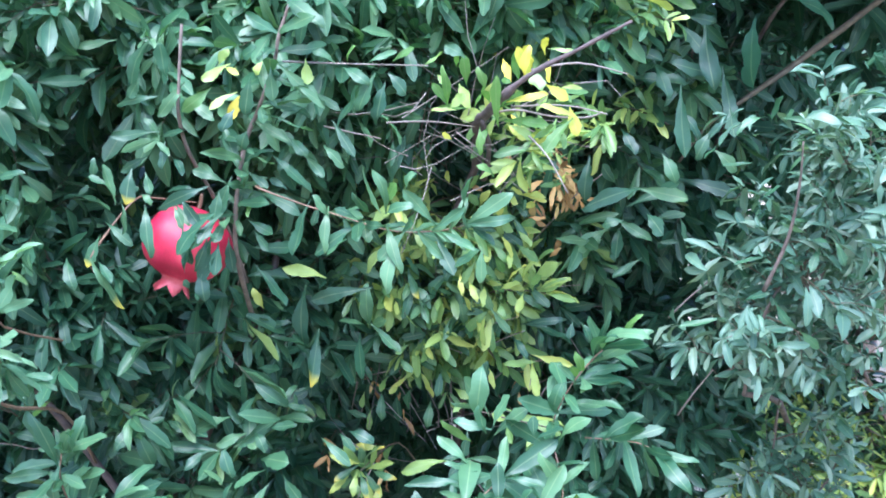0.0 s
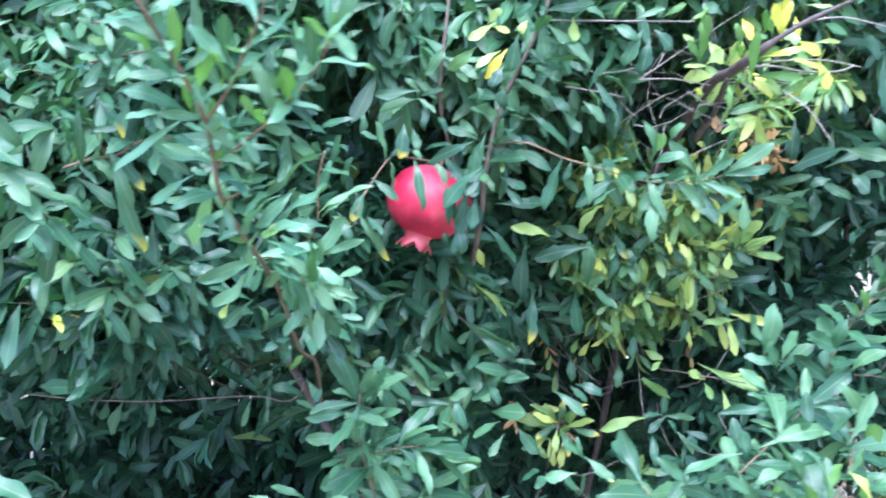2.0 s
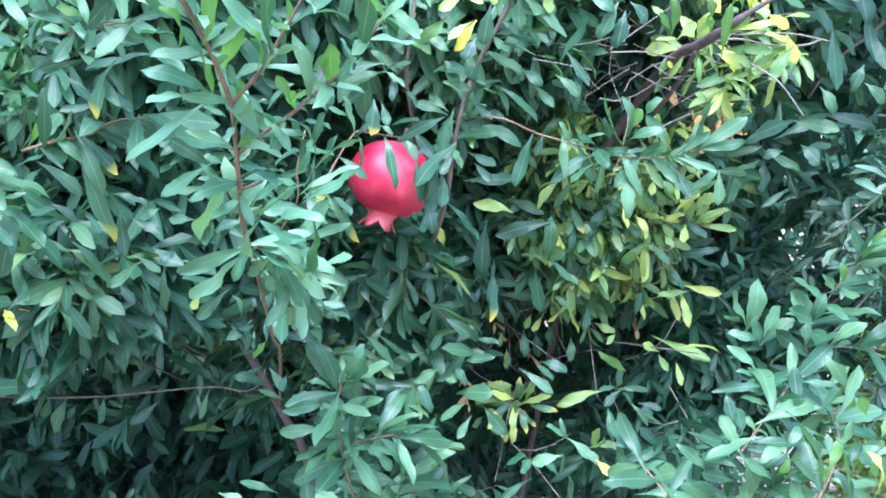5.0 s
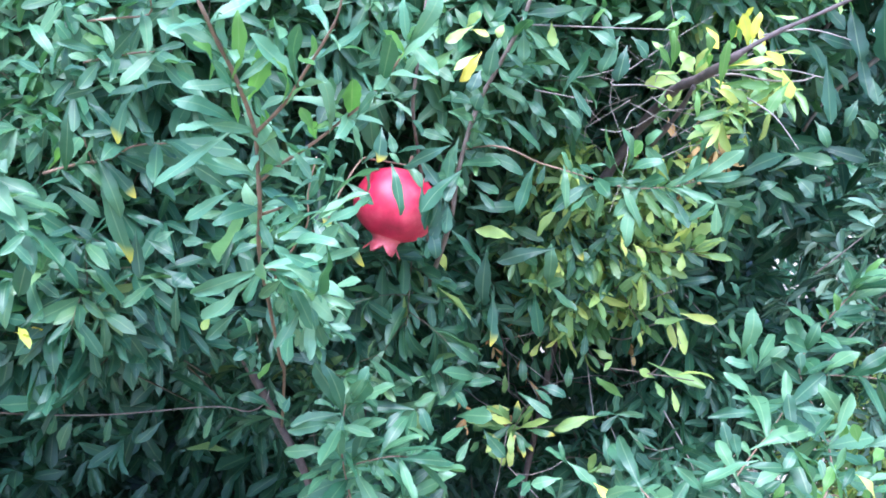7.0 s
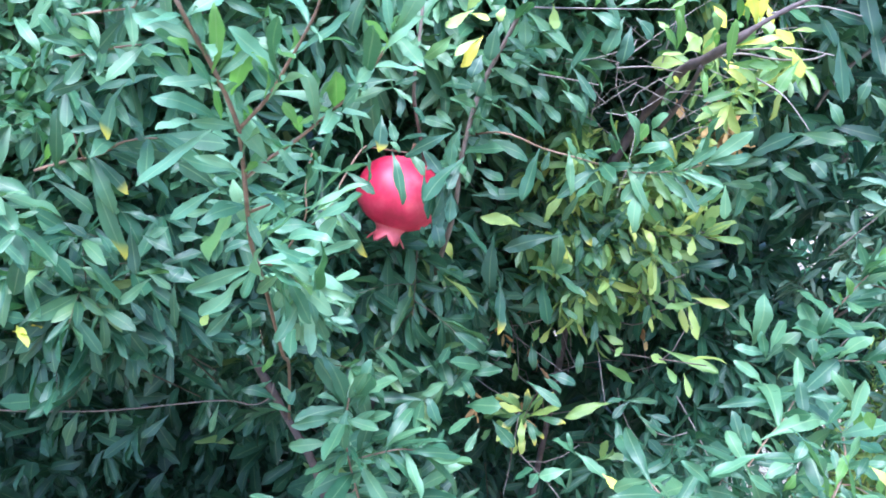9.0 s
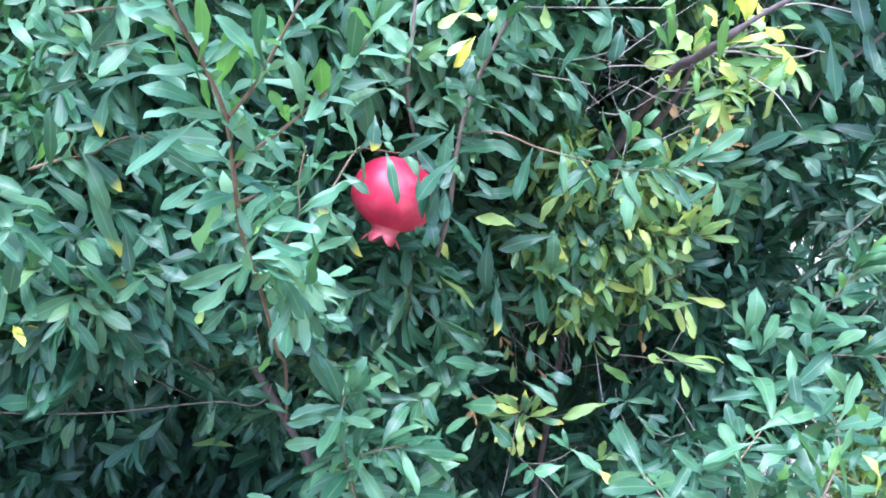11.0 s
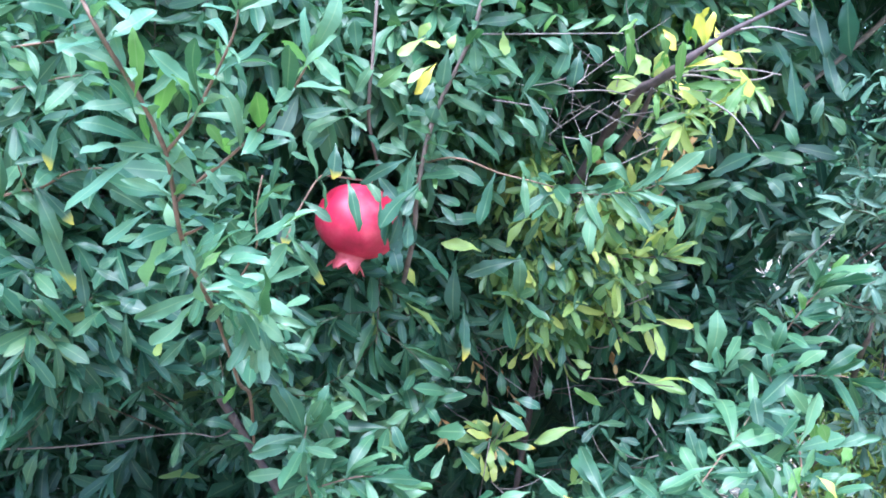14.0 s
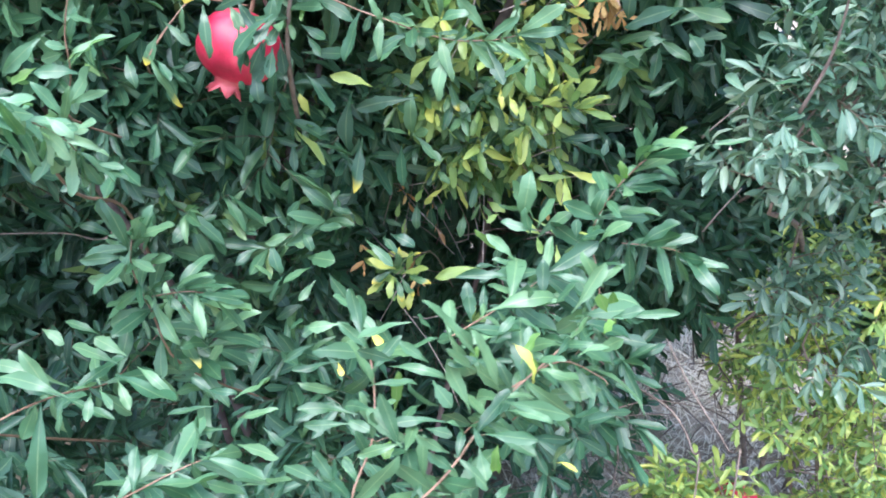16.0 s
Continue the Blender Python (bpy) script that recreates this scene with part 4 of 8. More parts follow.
leaf_on(left, (0.009, -0.526, 1.254), (0.015, -0.537, 1.272), 0.0075, 'p')
leaf_on(left, (0.018, -0.540, 1.265), (0.039, -0.556, 1.276), 0.0079, 'p')
leaf_on(left, (0.006, -0.502, 1.243), (0.032, -0.515, 1.257), 0.0091, 'p')
leaf_on(left, (0.004, -0.521, 1.251), (-0.018, -0.504, 1.235), 0.0100, 'p')
leaf_on(left, (-0.028, -0.474, 1.237), (-0.008, -0.496, 1.251), 0.0071, 'p')
leaf_on(left, (-0.019, -0.450, 1.222), (0.011, -0.471, 1.225), 0.0095, 'p')
leaf_on(left, (-0.032, -0.407, 1.211), (-0.011, -0.396, 1.199), 0.0095, 'p')
leaf_on(left, (-0.027, -0.397, 1.204), (-0.010, -0.407, 1.204), 0.0067, 'p')
leaf_on(left, (-0.000, -0.437, 1.219), (-0.014, -0.385, 1.181), 0.0076, 'm')
leaf_on(left, (-0.017, -0.339, 1.182), (-0.001, -0.337, 1.168), 0.0106, 'p')
leaf_on(left, (-0.030, -0.305, 1.166), (0.004, -0.306, 1.154), 0.0068, 'p')
leaf_on(left, (-0.008, -0.311, 1.171), (0.011, -0.321, 1.178), 0.0093, 'p')
leaf_on(left, (-0.031, -0.387, 1.198), (-0.018, -0.372, 1.183), 0.0090, 'p')
leaf_on(left, (-0.047, -0.332, 1.180), (-0.062, -0.333, 1.168), 0.0098, 'm')
leaf_on(left, (-0.045, -0.324, 1.174), (-0.036, -0.331, 1.167), 0.0100, 'p')
leaf_on(left, (-0.060, -0.295, 1.163), (-0.059, -0.287, 1.143), 0.0095, 'm')
leaf_on(left, (-0.051, -0.285, 1.152), (-0.042, -0.280, 1.132), 0.0097, 'm')
leaf_on(left, (-0.045, -0.270, 1.135), (-0.046, -0.262, 1.113), 0.0054, 'p')
leaf_on(left, (-0.031, -0.267, 1.136), (-0.034, -0.261, 1.109), 0.0072, 'p')
leaf_on(left, (-0.027, -0.253, 1.128), (-0.029, -0.243, 1.107), 0.0083, 'p')
leaf_on(left, (-0.028, -0.251, 1.126), (-0.003, -0.252, 1.125), 0.0065, 'p')
leaf_on(left, (-0.017, -0.250, 1.120), (0.001, -0.255, 1.115), 0.0083, 'm')
leaf_on(left, (-0.028, -0.274, 1.142), (-0.010, -0.284, 1.150), 0.0081, 'm')
leaf_on(left, (-0.019, -0.543, 1.276), (-0.011, -0.548, 1.284), 0.0056, 'p')
leaf_on(left, (-0.020, -0.548, 1.273), (-0.013, -0.554, 1.278), 0.0044, 'b')
leaf_on(left, (-0.015, -0.548, 1.290), (-0.019, -0.555, 1.297), 0.0049, 'b')
leaf_on(left, (-0.028, -0.538, 1.288), (-0.035, -0.547, 1.292), 0.0050, 'p')
leaf_on(left, (-0.011, -0.588, 1.301), (-0.013, -0.594, 1.309), 0.0050, 'p')
leaf_on(left, (-0.026, -0.469, 1.234), (-0.035, -0.462, 1.224), 0.0059, 'm')
leaf_on(left, (-0.001, -0.561, 1.293), (0.010, -0.565, 1.302), 0.0059, 'p')
leaf_on(left, (0.008, -0.546, 1.291), (0.008, -0.561, 1.299), 0.0055, 'b')
leaf_on(left, (-0.041, -0.445, 1.222), (-0.057, -0.443, 1.217), 0.0061, 'm')
leaf_on(left, (-0.058, -0.328, 1.182), (-0.045, -0.319, 1.161), 0.0082, 'm')
leaf_on(left, (-0.035, -0.321, 1.171), (-0.045, -0.318, 1.154), 0.0075, 'm')
leaf_on(left_side, (-0.119, -0.410, 1.359), (-0.144, -0.409, 1.334), 0.0091, 'm')
leaf_on(left_side, (-0.120, -0.404, 1.359), (-0.126, -0.407, 1.343), 0.0057, 'm')
leaf_on(left_side, (-0.105, -0.423, 1.339), (-0.124, -0.434, 1.320), 0.0103, 'm')
leaf_on(left_side, (-0.107, -0.381, 1.323), (-0.149, -0.384, 1.313), 0.0089, 'd')
leaf_on(left_side, (-0.155, -0.390, 1.319), (-0.174, -0.396, 1.314), 0.0080, 'm')
leaf_on(left_side, (-0.146, -0.407, 1.336), (-0.159, -0.411, 1.319), 0.0092, 'm')
leaf_on(left_side, (-0.143, -0.405, 1.346), (-0.155, -0.410, 1.350), 0.0078, 'b')
leaf_on(left_side, (-0.163, -0.410, 1.346), (-0.171, -0.415, 1.359), 0.0091, 'g')
leaf_on(left_side, (-0.147, -0.396, 1.351), (-0.160, -0.413, 1.362), 0.0079, 'g')
leaf_on(left_side, (-0.147, -0.410, 1.365), (-0.158, -0.416, 1.365), 0.0070, 'g')
leaf_on(left_side, (-0.147, -0.405, 1.339), (-0.168, -0.418, 1.346), 0.0057, 'g')
leaf_on(left_side, (-0.160, -0.383, 1.336), (-0.173, -0.388, 1.340), 0.0059, 'g')
leaf_on(left_side, (-0.156, -0.384, 1.330), (-0.143, -0.393, 1.339), 0.0052, 'g')
leaf_on(left_side, (-0.162, -0.383, 1.308), (-0.146, -0.388, 1.292), 0.0089, 'm')
leaf_on(left_side, (-0.130, -0.395, 1.314), (-0.142, -0.392, 1.284), 0.0109, 't')
leaf_on(left_side, (-0.133, -0.374, 1.297), (-0.122, -0.381, 1.281), 0.0075, 'm')
leaf_on(left_side, (-0.190, -0.360, 1.265), (-0.178, -0.382, 1.300), 0.0101, 'm')
leaf_on(left_side, (-0.202, -0.363, 1.266), (-0.191, -0.385, 1.289), 0.0062, 'm')
leaf_on(left_side, (-0.149, -0.370, 1.290), (-0.171, -0.377, 1.287), 0.0068, 'm')
leaf_on(left_side, (-0.172, -0.355, 1.269), (-0.155, -0.367, 1.286), 0.0070, 'm')
leaf_on(left_side, (-0.210, -0.340, 1.262), (-0.192, -0.362, 1.275), 0.0064, 'b')
leaf_on(left_side, (-0.215, -0.342, 1.251), (-0.189, -0.350, 1.261), 0.0080, 'g')
leaf_on(left_side, (-0.160, -0.369, 1.269), (-0.142, -0.364, 1.245), 0.0084, 't')
leaf_on(left_side, (-0.199, -0.346, 1.250), (-0.174, -0.345, 1.229), 0.0103, 'm')
leaf_on(left_side, (-0.170, -0.350, 1.255), (-0.156, -0.339, 1.197), 0.0126, 't')
leaf_on(left_side, (-0.203, -0.339, 1.246), (-0.219, -0.336, 1.231), 0.0080, 'm')
leaf_on(left_side, (-0.143, -0.370, 1.272), (-0.116, -0.378, 1.255), 0.0122, 'm')
leaf_on(left_side, (-0.158, -0.323, 1.226), (-0.135, -0.324, 1.217), 0.0082, 'm')
leaf_on(left_side, (-0.124, -0.356, 1.279), (-0.115, -0.356, 1.271), 0.0078, 'd')
leaf_on(left_side, (-0.206, -0.302, 1.182), (-0.227, -0.308, 1.187), 0.0103, 'm')
leaf_on(left_side, (-0.199, -0.296, 1.185), (-0.180, -0.288, 1.153), 0.0138, 'm')
leaf_on(left_side, (-0.208, -0.291, 1.180), (-0.189, -0.293, 1.163), 0.0096, 'm')
leaf_on(left_side, (-0.156, -0.288, 1.169), (-0.180, -0.286, 1.151), 0.0087, 'g')
leaf_on(left_side, (-0.156, -0.285, 1.173), (-0.141, -0.284, 1.161), 0.0070, 'm')
leaf_on(left_side, (-0.137, -0.284, 1.163), (-0.140, -0.274, 1.129), 0.0097, 'm')
leaf_on(left_side, (-0.158, -0.314, 1.212), (-0.155, -0.317, 1.180), 0.0109, 'm')
leaf_on(left_side, (-0.152, -0.302, 1.205), (-0.133, -0.305, 1.195), 0.0077, 'm')
leaf_on(left_side, (-0.108, -0.308, 1.205), (-0.123, -0.310, 1.206), 0.0085, 'g')
leaf_on(left_side, (-0.226, -0.241, 1.127), (-0.254, -0.250, 1.134), 0.0122, 'm')
leaf_on(left_side, (-0.234, -0.260, 1.155), (-0.261, -0.263, 1.142), 0.0109, 'd')
leaf_on(left_side, (-0.280, -0.230, 1.110), (-0.263, -0.243, 1.120), 0.0076, 'y')
leaf_on(left_side, (-0.223, -0.315, 1.210), (-0.203, -0.321, 1.216), 0.0075, 'd')
leaf_on(left_side, (-0.201, -0.326, 1.219), (-0.188, -0.324, 1.210), 0.0074, 'd')
leaf_on(left_side, (-0.189, -0.296, 1.206), (-0.180, -0.299, 1.193), 0.0077, 'd')
leaf_on(left_side, (-0.225, -0.304, 1.200), (-0.237, -0.300, 1.182), 0.0085, 'm')
leaf_on(left_side, (-0.199, -0.323, 1.206), (-0.208, -0.326, 1.198), 0.0066, 'd')
leaf_on(left_side, (-0.178, -0.267, 1.147), (-0.166, -0.271, 1.134), 0.0081, 'd')
leaf_on(left_side, (-0.159, -0.270, 1.145), (-0.154, -0.270, 1.124), 0.0108, 'd')
leaf_on(left_side, (-0.186, -0.276, 1.168), (-0.205, -0.268, 1.148), 0.0089, 'd')
leaf_on(left_side, (-0.103, -0.408, 1.367), (-0.118, -0.406, 1.354), 0.0077, 'm')
leaf_on(left_side, (-0.129, -0.415, 1.371), (-0.116, -0.423, 1.366), 0.0069, 'm')
leaf_on(left_side, (-0.153, -0.405, 1.374), (-0.139, -0.406, 1.369), 0.0070, 'g')
leaf_on(left_side, (-0.167, -0.414, 1.369), (-0.147, -0.428, 1.370), 0.0069, 'g')
leaf_on(left_side, (-0.174, -0.400, 1.327), (-0.156, -0.407, 1.329), 0.0065, 'd')
leaf_on(left_side, (-0.182, -0.381, 1.296), (-0.191, -0.384, 1.302), 0.0075, 'g')
leaf_on(left_side, (-0.130, -0.317, 1.214), (-0.140, -0.325, 1.209), 0.0075, 'm')
leaf_on(left_side, (-0.131, -0.279, 1.175), (-0.138, -0.289, 1.168), 0.0115, 'd')
leaf_on(fruit_twig, (-0.028, -0.111, 1.220), (-0.037, -0.116, 1.195), 0.0129, 't')
leaf_on(fruit_twig, (-0.030, -0.123, 1.202), (-0.002, -0.121, 1.158), 0.0096, 't')
leaf_on(fruit_twig, (-0.046, -0.138, 1.202), (-0.034, -0.150, 1.178), 0.0115, 'm')
leaf_on(fruit_twig, (-0.002, -0.128, 1.260), (-0.011, -0.129, 1.291), 0.0105, 'm')
leaf_on(fruit_twig, (0.027, -0.126, 1.250), (0.034, -0.137, 1.209), 0.0126, 'm')
leaf_on(fruit_twig, (-0.016, -0.112, 1.234), (0.007, -0.115, 1.216), 0.0096, 'm')
leaf_on(fruit_twig, (0.001, -0.119, 1.253), (0.002, -0.124, 1.228), 0.0074, 'm')
leaf_on(fruit_twig, (0.017, -0.132, 1.285), (0.014, -0.139, 1.258), 0.0156, 't')
leaf_on(fruit_twig, (0.023, -0.123, 1.264), (0.032, -0.126, 1.255), 0.0074, 'm')
leaf_on(fruit_twig, (0.024, -0.115, 1.282), (0.029, -0.118, 1.265), 0.0095, 'm')
leaf_on(fruit_twig, (0.001, -0.121, 1.257), (0.018, -0.121, 1.271), 0.0074, 'm')
leaf_on(fruit_twig, (-0.007, -0.130, 1.273), (-0.024, -0.132, 1.281), 0.0084, 'm')
leaf_on(fruit_twig, (-0.027, -0.118, 1.279), (-0.023, -0.120, 1.297), 0.0085, 'm')
leaf_on(fruit_twig, (-0.023, -0.122, 1.199), (-0.006, -0.135, 1.184), 0.0096, 'd')
leaf_on(upright, (0.023, -0.093, 1.322), (-0.015, -0.098, 1.318), 0.0108, 'm')
leaf_on(upright, (0.021, -0.081, 1.313), (-0.013, -0.082, 1.302), 0.0142, 'm')
leaf_on(upright, (0.024, -0.083, 1.317), (0.012, -0.086, 1.334), 0.0076, 'm')
leaf_on(upright, (0.027, -0.081, 1.317), (0.050, -0.088, 1.322), 0.0077, 'm')
leaf_on(upright, (0.025, -0.094, 1.314), (0.044, -0.107, 1.300), 0.0065, 'm')
leaf_on(upright, (0.024, -0.093, 1.354), (-0.008, -0.097, 1.347), 0.0086, 'm')
leaf_on(upright, (0.015, -0.102, 1.369), (0.006, -0.104, 1.354), 0.0106, 'm')
leaf_on(upright, (0.039, -0.096, 1.374), (0.038, -0.104, 1.402), 0.0150, 'd')
leaf_on(upright, (0.031, -0.090, 1.399), (0.028, -0.090, 1.382), 0.0064, 'g')
leaf_on(upright, (0.054, -0.096, 1.364), (0.036, -0.108, 1.337), 0.0118, 'm')
leaf_on(upright, (0.054, -0.090, 1.353), (0.084, -0.098, 1.333), 0.0108, 'm')
leaf_on(upright, (-0.017, -0.087, 1.407), (-0.046, -0.094, 1.400), 0.0097, 'm')
leaf_on(upright, (-0.031, -0.092, 1.380), (-0.045, -0.097, 1.372), 0.0075, 'm')
leaf_on(upright, (0.003, -0.069, 1.296), (-0.016, -0.081, 1.283), 0.0089, 'm')
leaf_on(upright, (0.033, -0.091, 1.309), (0.033, -0.099, 1.287), 0.0087, 'd')
leaf_on(upright, (0.043, -0.093, 1.295), (0.054, -0.104, 1.281), 0.0087, 'd')
leaf_on(upright, (0.052, -0.091, 1.382), (0.065, -0.095, 1.371), 0.0075, 'm')
leaf_on(upright, (0.081, -0.101, 1.360), (0.057, -0.103, 1.342), 0.0128, 'l')
leaf_on(upright, (0.100, -0.102, 1.383), (0.078, -0.105, 1.370), 0.0106, 'l')
leaf_on(upright, (0.103, -0.110, 1.380), (0.117, -0.119, 1.374), 0.0063, 'l')
leaf_on(upright, (0.098, -0.114, 1.384), (0.108, -0.119, 1.396), 0.0094, 'l')
leaf_on(upright, (0.124, -0.108, 1.368), (0.118, -0.105, 1.339), 0.0158, 'm')
leaf_on(upright, (0.110, -0.077, 1.358), (0.092, -0.079, 1.334), 0.0120, 'y')
leaf_on(upright, (0.105, -0.100, 1.357), (0.086, -0.109, 1.343), 0.0085, 'l')
leaf_on(upright, (0.109, -0.115, 1.340), (0.101, -0.119, 1.323), 0.0137, 'd')
leaf_on(upright, (0.112, -0.084, 1.321), (0.106, -0.082, 1.306), 0.0163, 'm')
leaf_on(upright, (0.117, -0.075, 1.301), (0.136, -0.081, 1.303), 0.0055, 'm')
leaf_on(upright, (0.117, -0.077, 1.298), (0.138, -0.088, 1.292), 0.0055, 'm')
leaf_on(upright, (0.149, -0.125, 1.376), (0.150, -0.123, 1.351), 0.0134, 'm')
leaf_on(upright, (0.155, -0.110, 1.380), (0.186, -0.110, 1.351), 0.0137, 'g')
leaf_on(upright, (0.163, -0.107, 1.365), (0.193, -0.111, 1.344), 0.0063, 'g')
leaf_on(upright, (0.177, -0.109, 1.385), (0.178, -0.109, 1.366), 0.0116, 'l')
leaf_on(upright, (0.137, -0.094, 1.345), (0.188, -0.097, 1.349), 0.0086, 'm')
leaf_on(upright, (0.141, -0.107, 1.338), (0.182, -0.115, 1.324), 0.0042, 'm')
leaf_on(upright, (0.145, -0.077, 1.322), (0.156, -0.080, 1.304), 0.0099, 'm')
leaf_on(upright, (0.195, -0.072, 1.326), (0.219, -0.081, 1.363), 0.0143, 'm')
leaf_on(upright, (0.199, -0.091, 1.328), (0.217, -0.095, 1.300), 0.0097, 'm')
leaf_on(upright, (0.089, -0.072, 1.273), (0.076, -0.076, 1.239), 0.0144, 'g')
leaf_on(upright, (0.081, -0.070, 1.274), (0.054, -0.073, 1.284), 0.0111, 'm')
leaf_on(upright, (0.083, -0.091, 1.278), (0.068, -0.093, 1.292), 0.0087, 'm')
leaf_on(upright, (0.114, -0.054, 1.259), (0.155, -0.062, 1.241), 0.0148, 'g')
leaf_on(upright, (0.091, -0.058, 1.265), (0.122, -0.058, 1.252), 0.0124, 'm')
leaf_on(upright, (0.111, -0.075, 1.282), (0.127, -0.074, 1.268), 0.0089, 'm')
leaf_on(upright, (0.102, -0.067, 1.269), (0.109, -0.075, 1.293), 0.0078, 'm')
leaf_on(upright, (0.089, -0.058, 1.240), (0.098, -0.070, 1.221), 0.0068, 'm')
leaf_on(upright, (0.107, -0.066, 1.234), (0.130, -0.074, 1.223), 0.0112, 'm')
leaf_on(upright, (0.112, -0.065, 1.223), (0.127, -0.074, 1.207), 0.0090, 'm')
leaf_on(upright, (0.106, -0.049, 1.206), (0.149, -0.055, 1.207), 0.0138, 'd')
leaf_on(upright, (0.106, -0.064, 1.251), (0.109, -0.078, 1.240), 0.0056, 'l')
leaf_on(upright, (0.139, -0.078, 1.295), (0.170, -0.077, 1.265), 0.0110, 'g')
leaf_on(upright, (0.166, -0.074, 1.249), (0.151, -0.073, 1.203), 0.0145, 'd')
leaf_on(upright, (0.177, -0.072, 1.249), (0.171, -0.072, 1.232), 0.0078, 'm')
leaf_on(upright, (0.078, -0.048, 1.211), (0.083, -0.052, 1.183), 0.0138, 'd')
leaf_on(upright, (0.121, -0.118, 1.388), (0.137, -0.129, 1.396), 0.0114, 'g')
leaf_on(upright, (0.132, -0.096, 1.385), (0.127, -0.098, 1.374), 0.0096, 'l')
leaf_on(upright, (0.167, -0.081, 1.343), (0.147, -0.098, 1.332), 0.0076, 'm')
leaf_on(upright, (0.158, -0.088, 1.313), (0.173, -0.095, 1.299), 0.0109, 'm')
leaf_on(upright, (0.190, -0.092, 1.307), (0.208, -0.098, 1.290), 0.0097, 'm')
leaf_on(upright, (0.215, -0.111, 1.378), (0.236, -0.116, 1.364), 0.0115, 'm')
leaf_on(upright, (0.239, -0.113, 1.370), (0.226, -0.108, 1.342), 0.0147, 'm')
leaf_on(upright, (0.255, -0.110, 1.372), (0.268, -0.109, 1.356), 0.0126, 'm')
leaf_on(upright, (0.248, -0.107, 1.362), (0.242, -0.106, 1.334), 0.0158, 'd')
leaf_on(upright, (0.204, -0.121, 1.385), (0.188, -0.127, 1.393), 0.0083, 'g')
leaf_on(upright, (0.216, -0.109, 1.386), (0.225, -0.120, 1.397), 0.0084, 'b')
leaf_on(upright, (0.237, -0.111, 1.385), (0.260, -0.113, 1.393), 0.0073, 'g')
leaf_on(upright, (0.261, -0.123, 1.386), (0.278, -0.127, 1.395), 0.0072, 'b')
leaf_on(upright, (0.169, -0.086, 1.299), (0.185, -0.085, 1.280), 0.0098, 'm')
leaf_on(upright, (0.205, -0.077, 1.298), (0.186, -0.080, 1.304), 0.0099, 'm')
leaf_on(upright, (0.142, -0.062, 1.267), (0.128, -0.063, 1.276), 0.0079, 'd')
leaf_on(upright, (0.151, 0.035, 1.163), (0.114, 0.023, 1.173), 0.0151, 'l')
leaf_on(upright, (0.088, 0.019, 1.171), (0.116, 0.016, 1.135), 0.0136, 'd')
leaf_on(upright, (0.128, 0.058, 1.142), (0.124, 0.064, 1.082), 0.0193, 'd')
leaf_on(upright, (0.197, 0.042, 1.149), (0.140, 0.041, 1.135), 0.0165, 'm')
leaf_on(upright, (0.199, 0.062, 1.107), (0.200, 0.047, 1.153), 0.0168, 'm')
leaf_on(upright, (0.195, 0.059, 1.104), (0.169, 0.049, 1.110), 0.0116, 'm')
leaf_on(upright, (0.203, 0.072, 1.100), (0.232, 0.064, 1.074), 0.0131, 'm')
leaf_on(upright, (0.200, 0.076, 1.101), (0.217, 0.062, 1.110), 0.0118, 'm')
leaf_on(upright, (0.186, 0.072, 1.086), (0.191, 0.062, 1.044), 0.0184, 'd')
leaf_on(upright, (0.135, 0.082, 1.085), (0.132, 0.057, 1.034), 0.0159, 't')
leaf_on(upright, (0.062, 0.048, 1.091), (0.065, 0.040, 1.058), 0.0103, 'm')
leaf_on(upright, (0.075, 0.061, 1.088), (0.076, 0.044, 1.065), 0.0091, 'm')
leaf_on(upright, (0.058, 0.077, 1.090), (0.027, 0.070, 1.076), 0.0145, 'm')
leaf_on(upright, (0.074, 0.049, 1.054), (0.100, 0.038, 1.056), 0.0116, 'm')
leaf_on(upright, (0.094, 0.051, 1.083), (0.099, 0.038, 1.066), 0.0064, 'm')
leaf_on(upright, (0.075, 0.068, 1.097), (0.108, 0.059, 1.104), 0.0117, 'd')
leaf_on(upright, (-0.009, 0.064, 1.110), (-0.010, 0.061, 1.079), 0.0117, 'm')
leaf_on(upright, (-0.006, 0.051, 1.081), (-0.018, 0.039, 1.056), 0.0116, 'b')
leaf_on(upright, (0.000, 0.048, 1.057), (0.017, 0.047, 1.076), 0.0103, 'd')
leaf_on(upright, (-0.026, 0.044, 1.037), (0.005, 0.031, 1.009), 0.0129, 'm')
leaf_on(upright, (-0.002, 0.035, 1.056), (0.017, 0.025, 1.029), 0.0140, 'm')
leaf_on(upright, (0.051, 0.005, 1.009), (0.018, -0.007, 0.996), 0.0162, 'm')
leaf_on(upright, (0.070, -0.001, 0.993), (0.046, -0.015, 0.985), 0.0124, 'm')
leaf_on(upright, (0.076, -0.007, 0.990), (0.091, -0.019, 0.985), 0.0123, 'm')
leaf_on(upright, (0.101, -0.003, 1.002), (0.132, -0.012, 1.010), 0.0111, 'm')
leaf_on(upright, (0.087, 0.036, 1.040), (0.107, 0.024, 1.023), 0.0102, 'm')
leaf_on(upright, (0.114, 0.016, 1.022), (0.139, 0.008, 1.020), 0.0088, 'm')
leaf_on(upright, (0.100, -0.035, 0.965), (0.076, -0.046, 0.951), 0.0133, 'g')
leaf_on(upright, (0.097, -0.012, 0.970), (0.129, -0.033, 0.975), 0.0222, 'm')
leaf_on(upright, (0.124, -0.027, 0.955), (0.144, -0.037, 0.933), 0.0158, 'm')
leaf_on(upright, (0.105, -0.032, 0.948), (0.092, -0.044, 0.931), 0.0097, 'm')
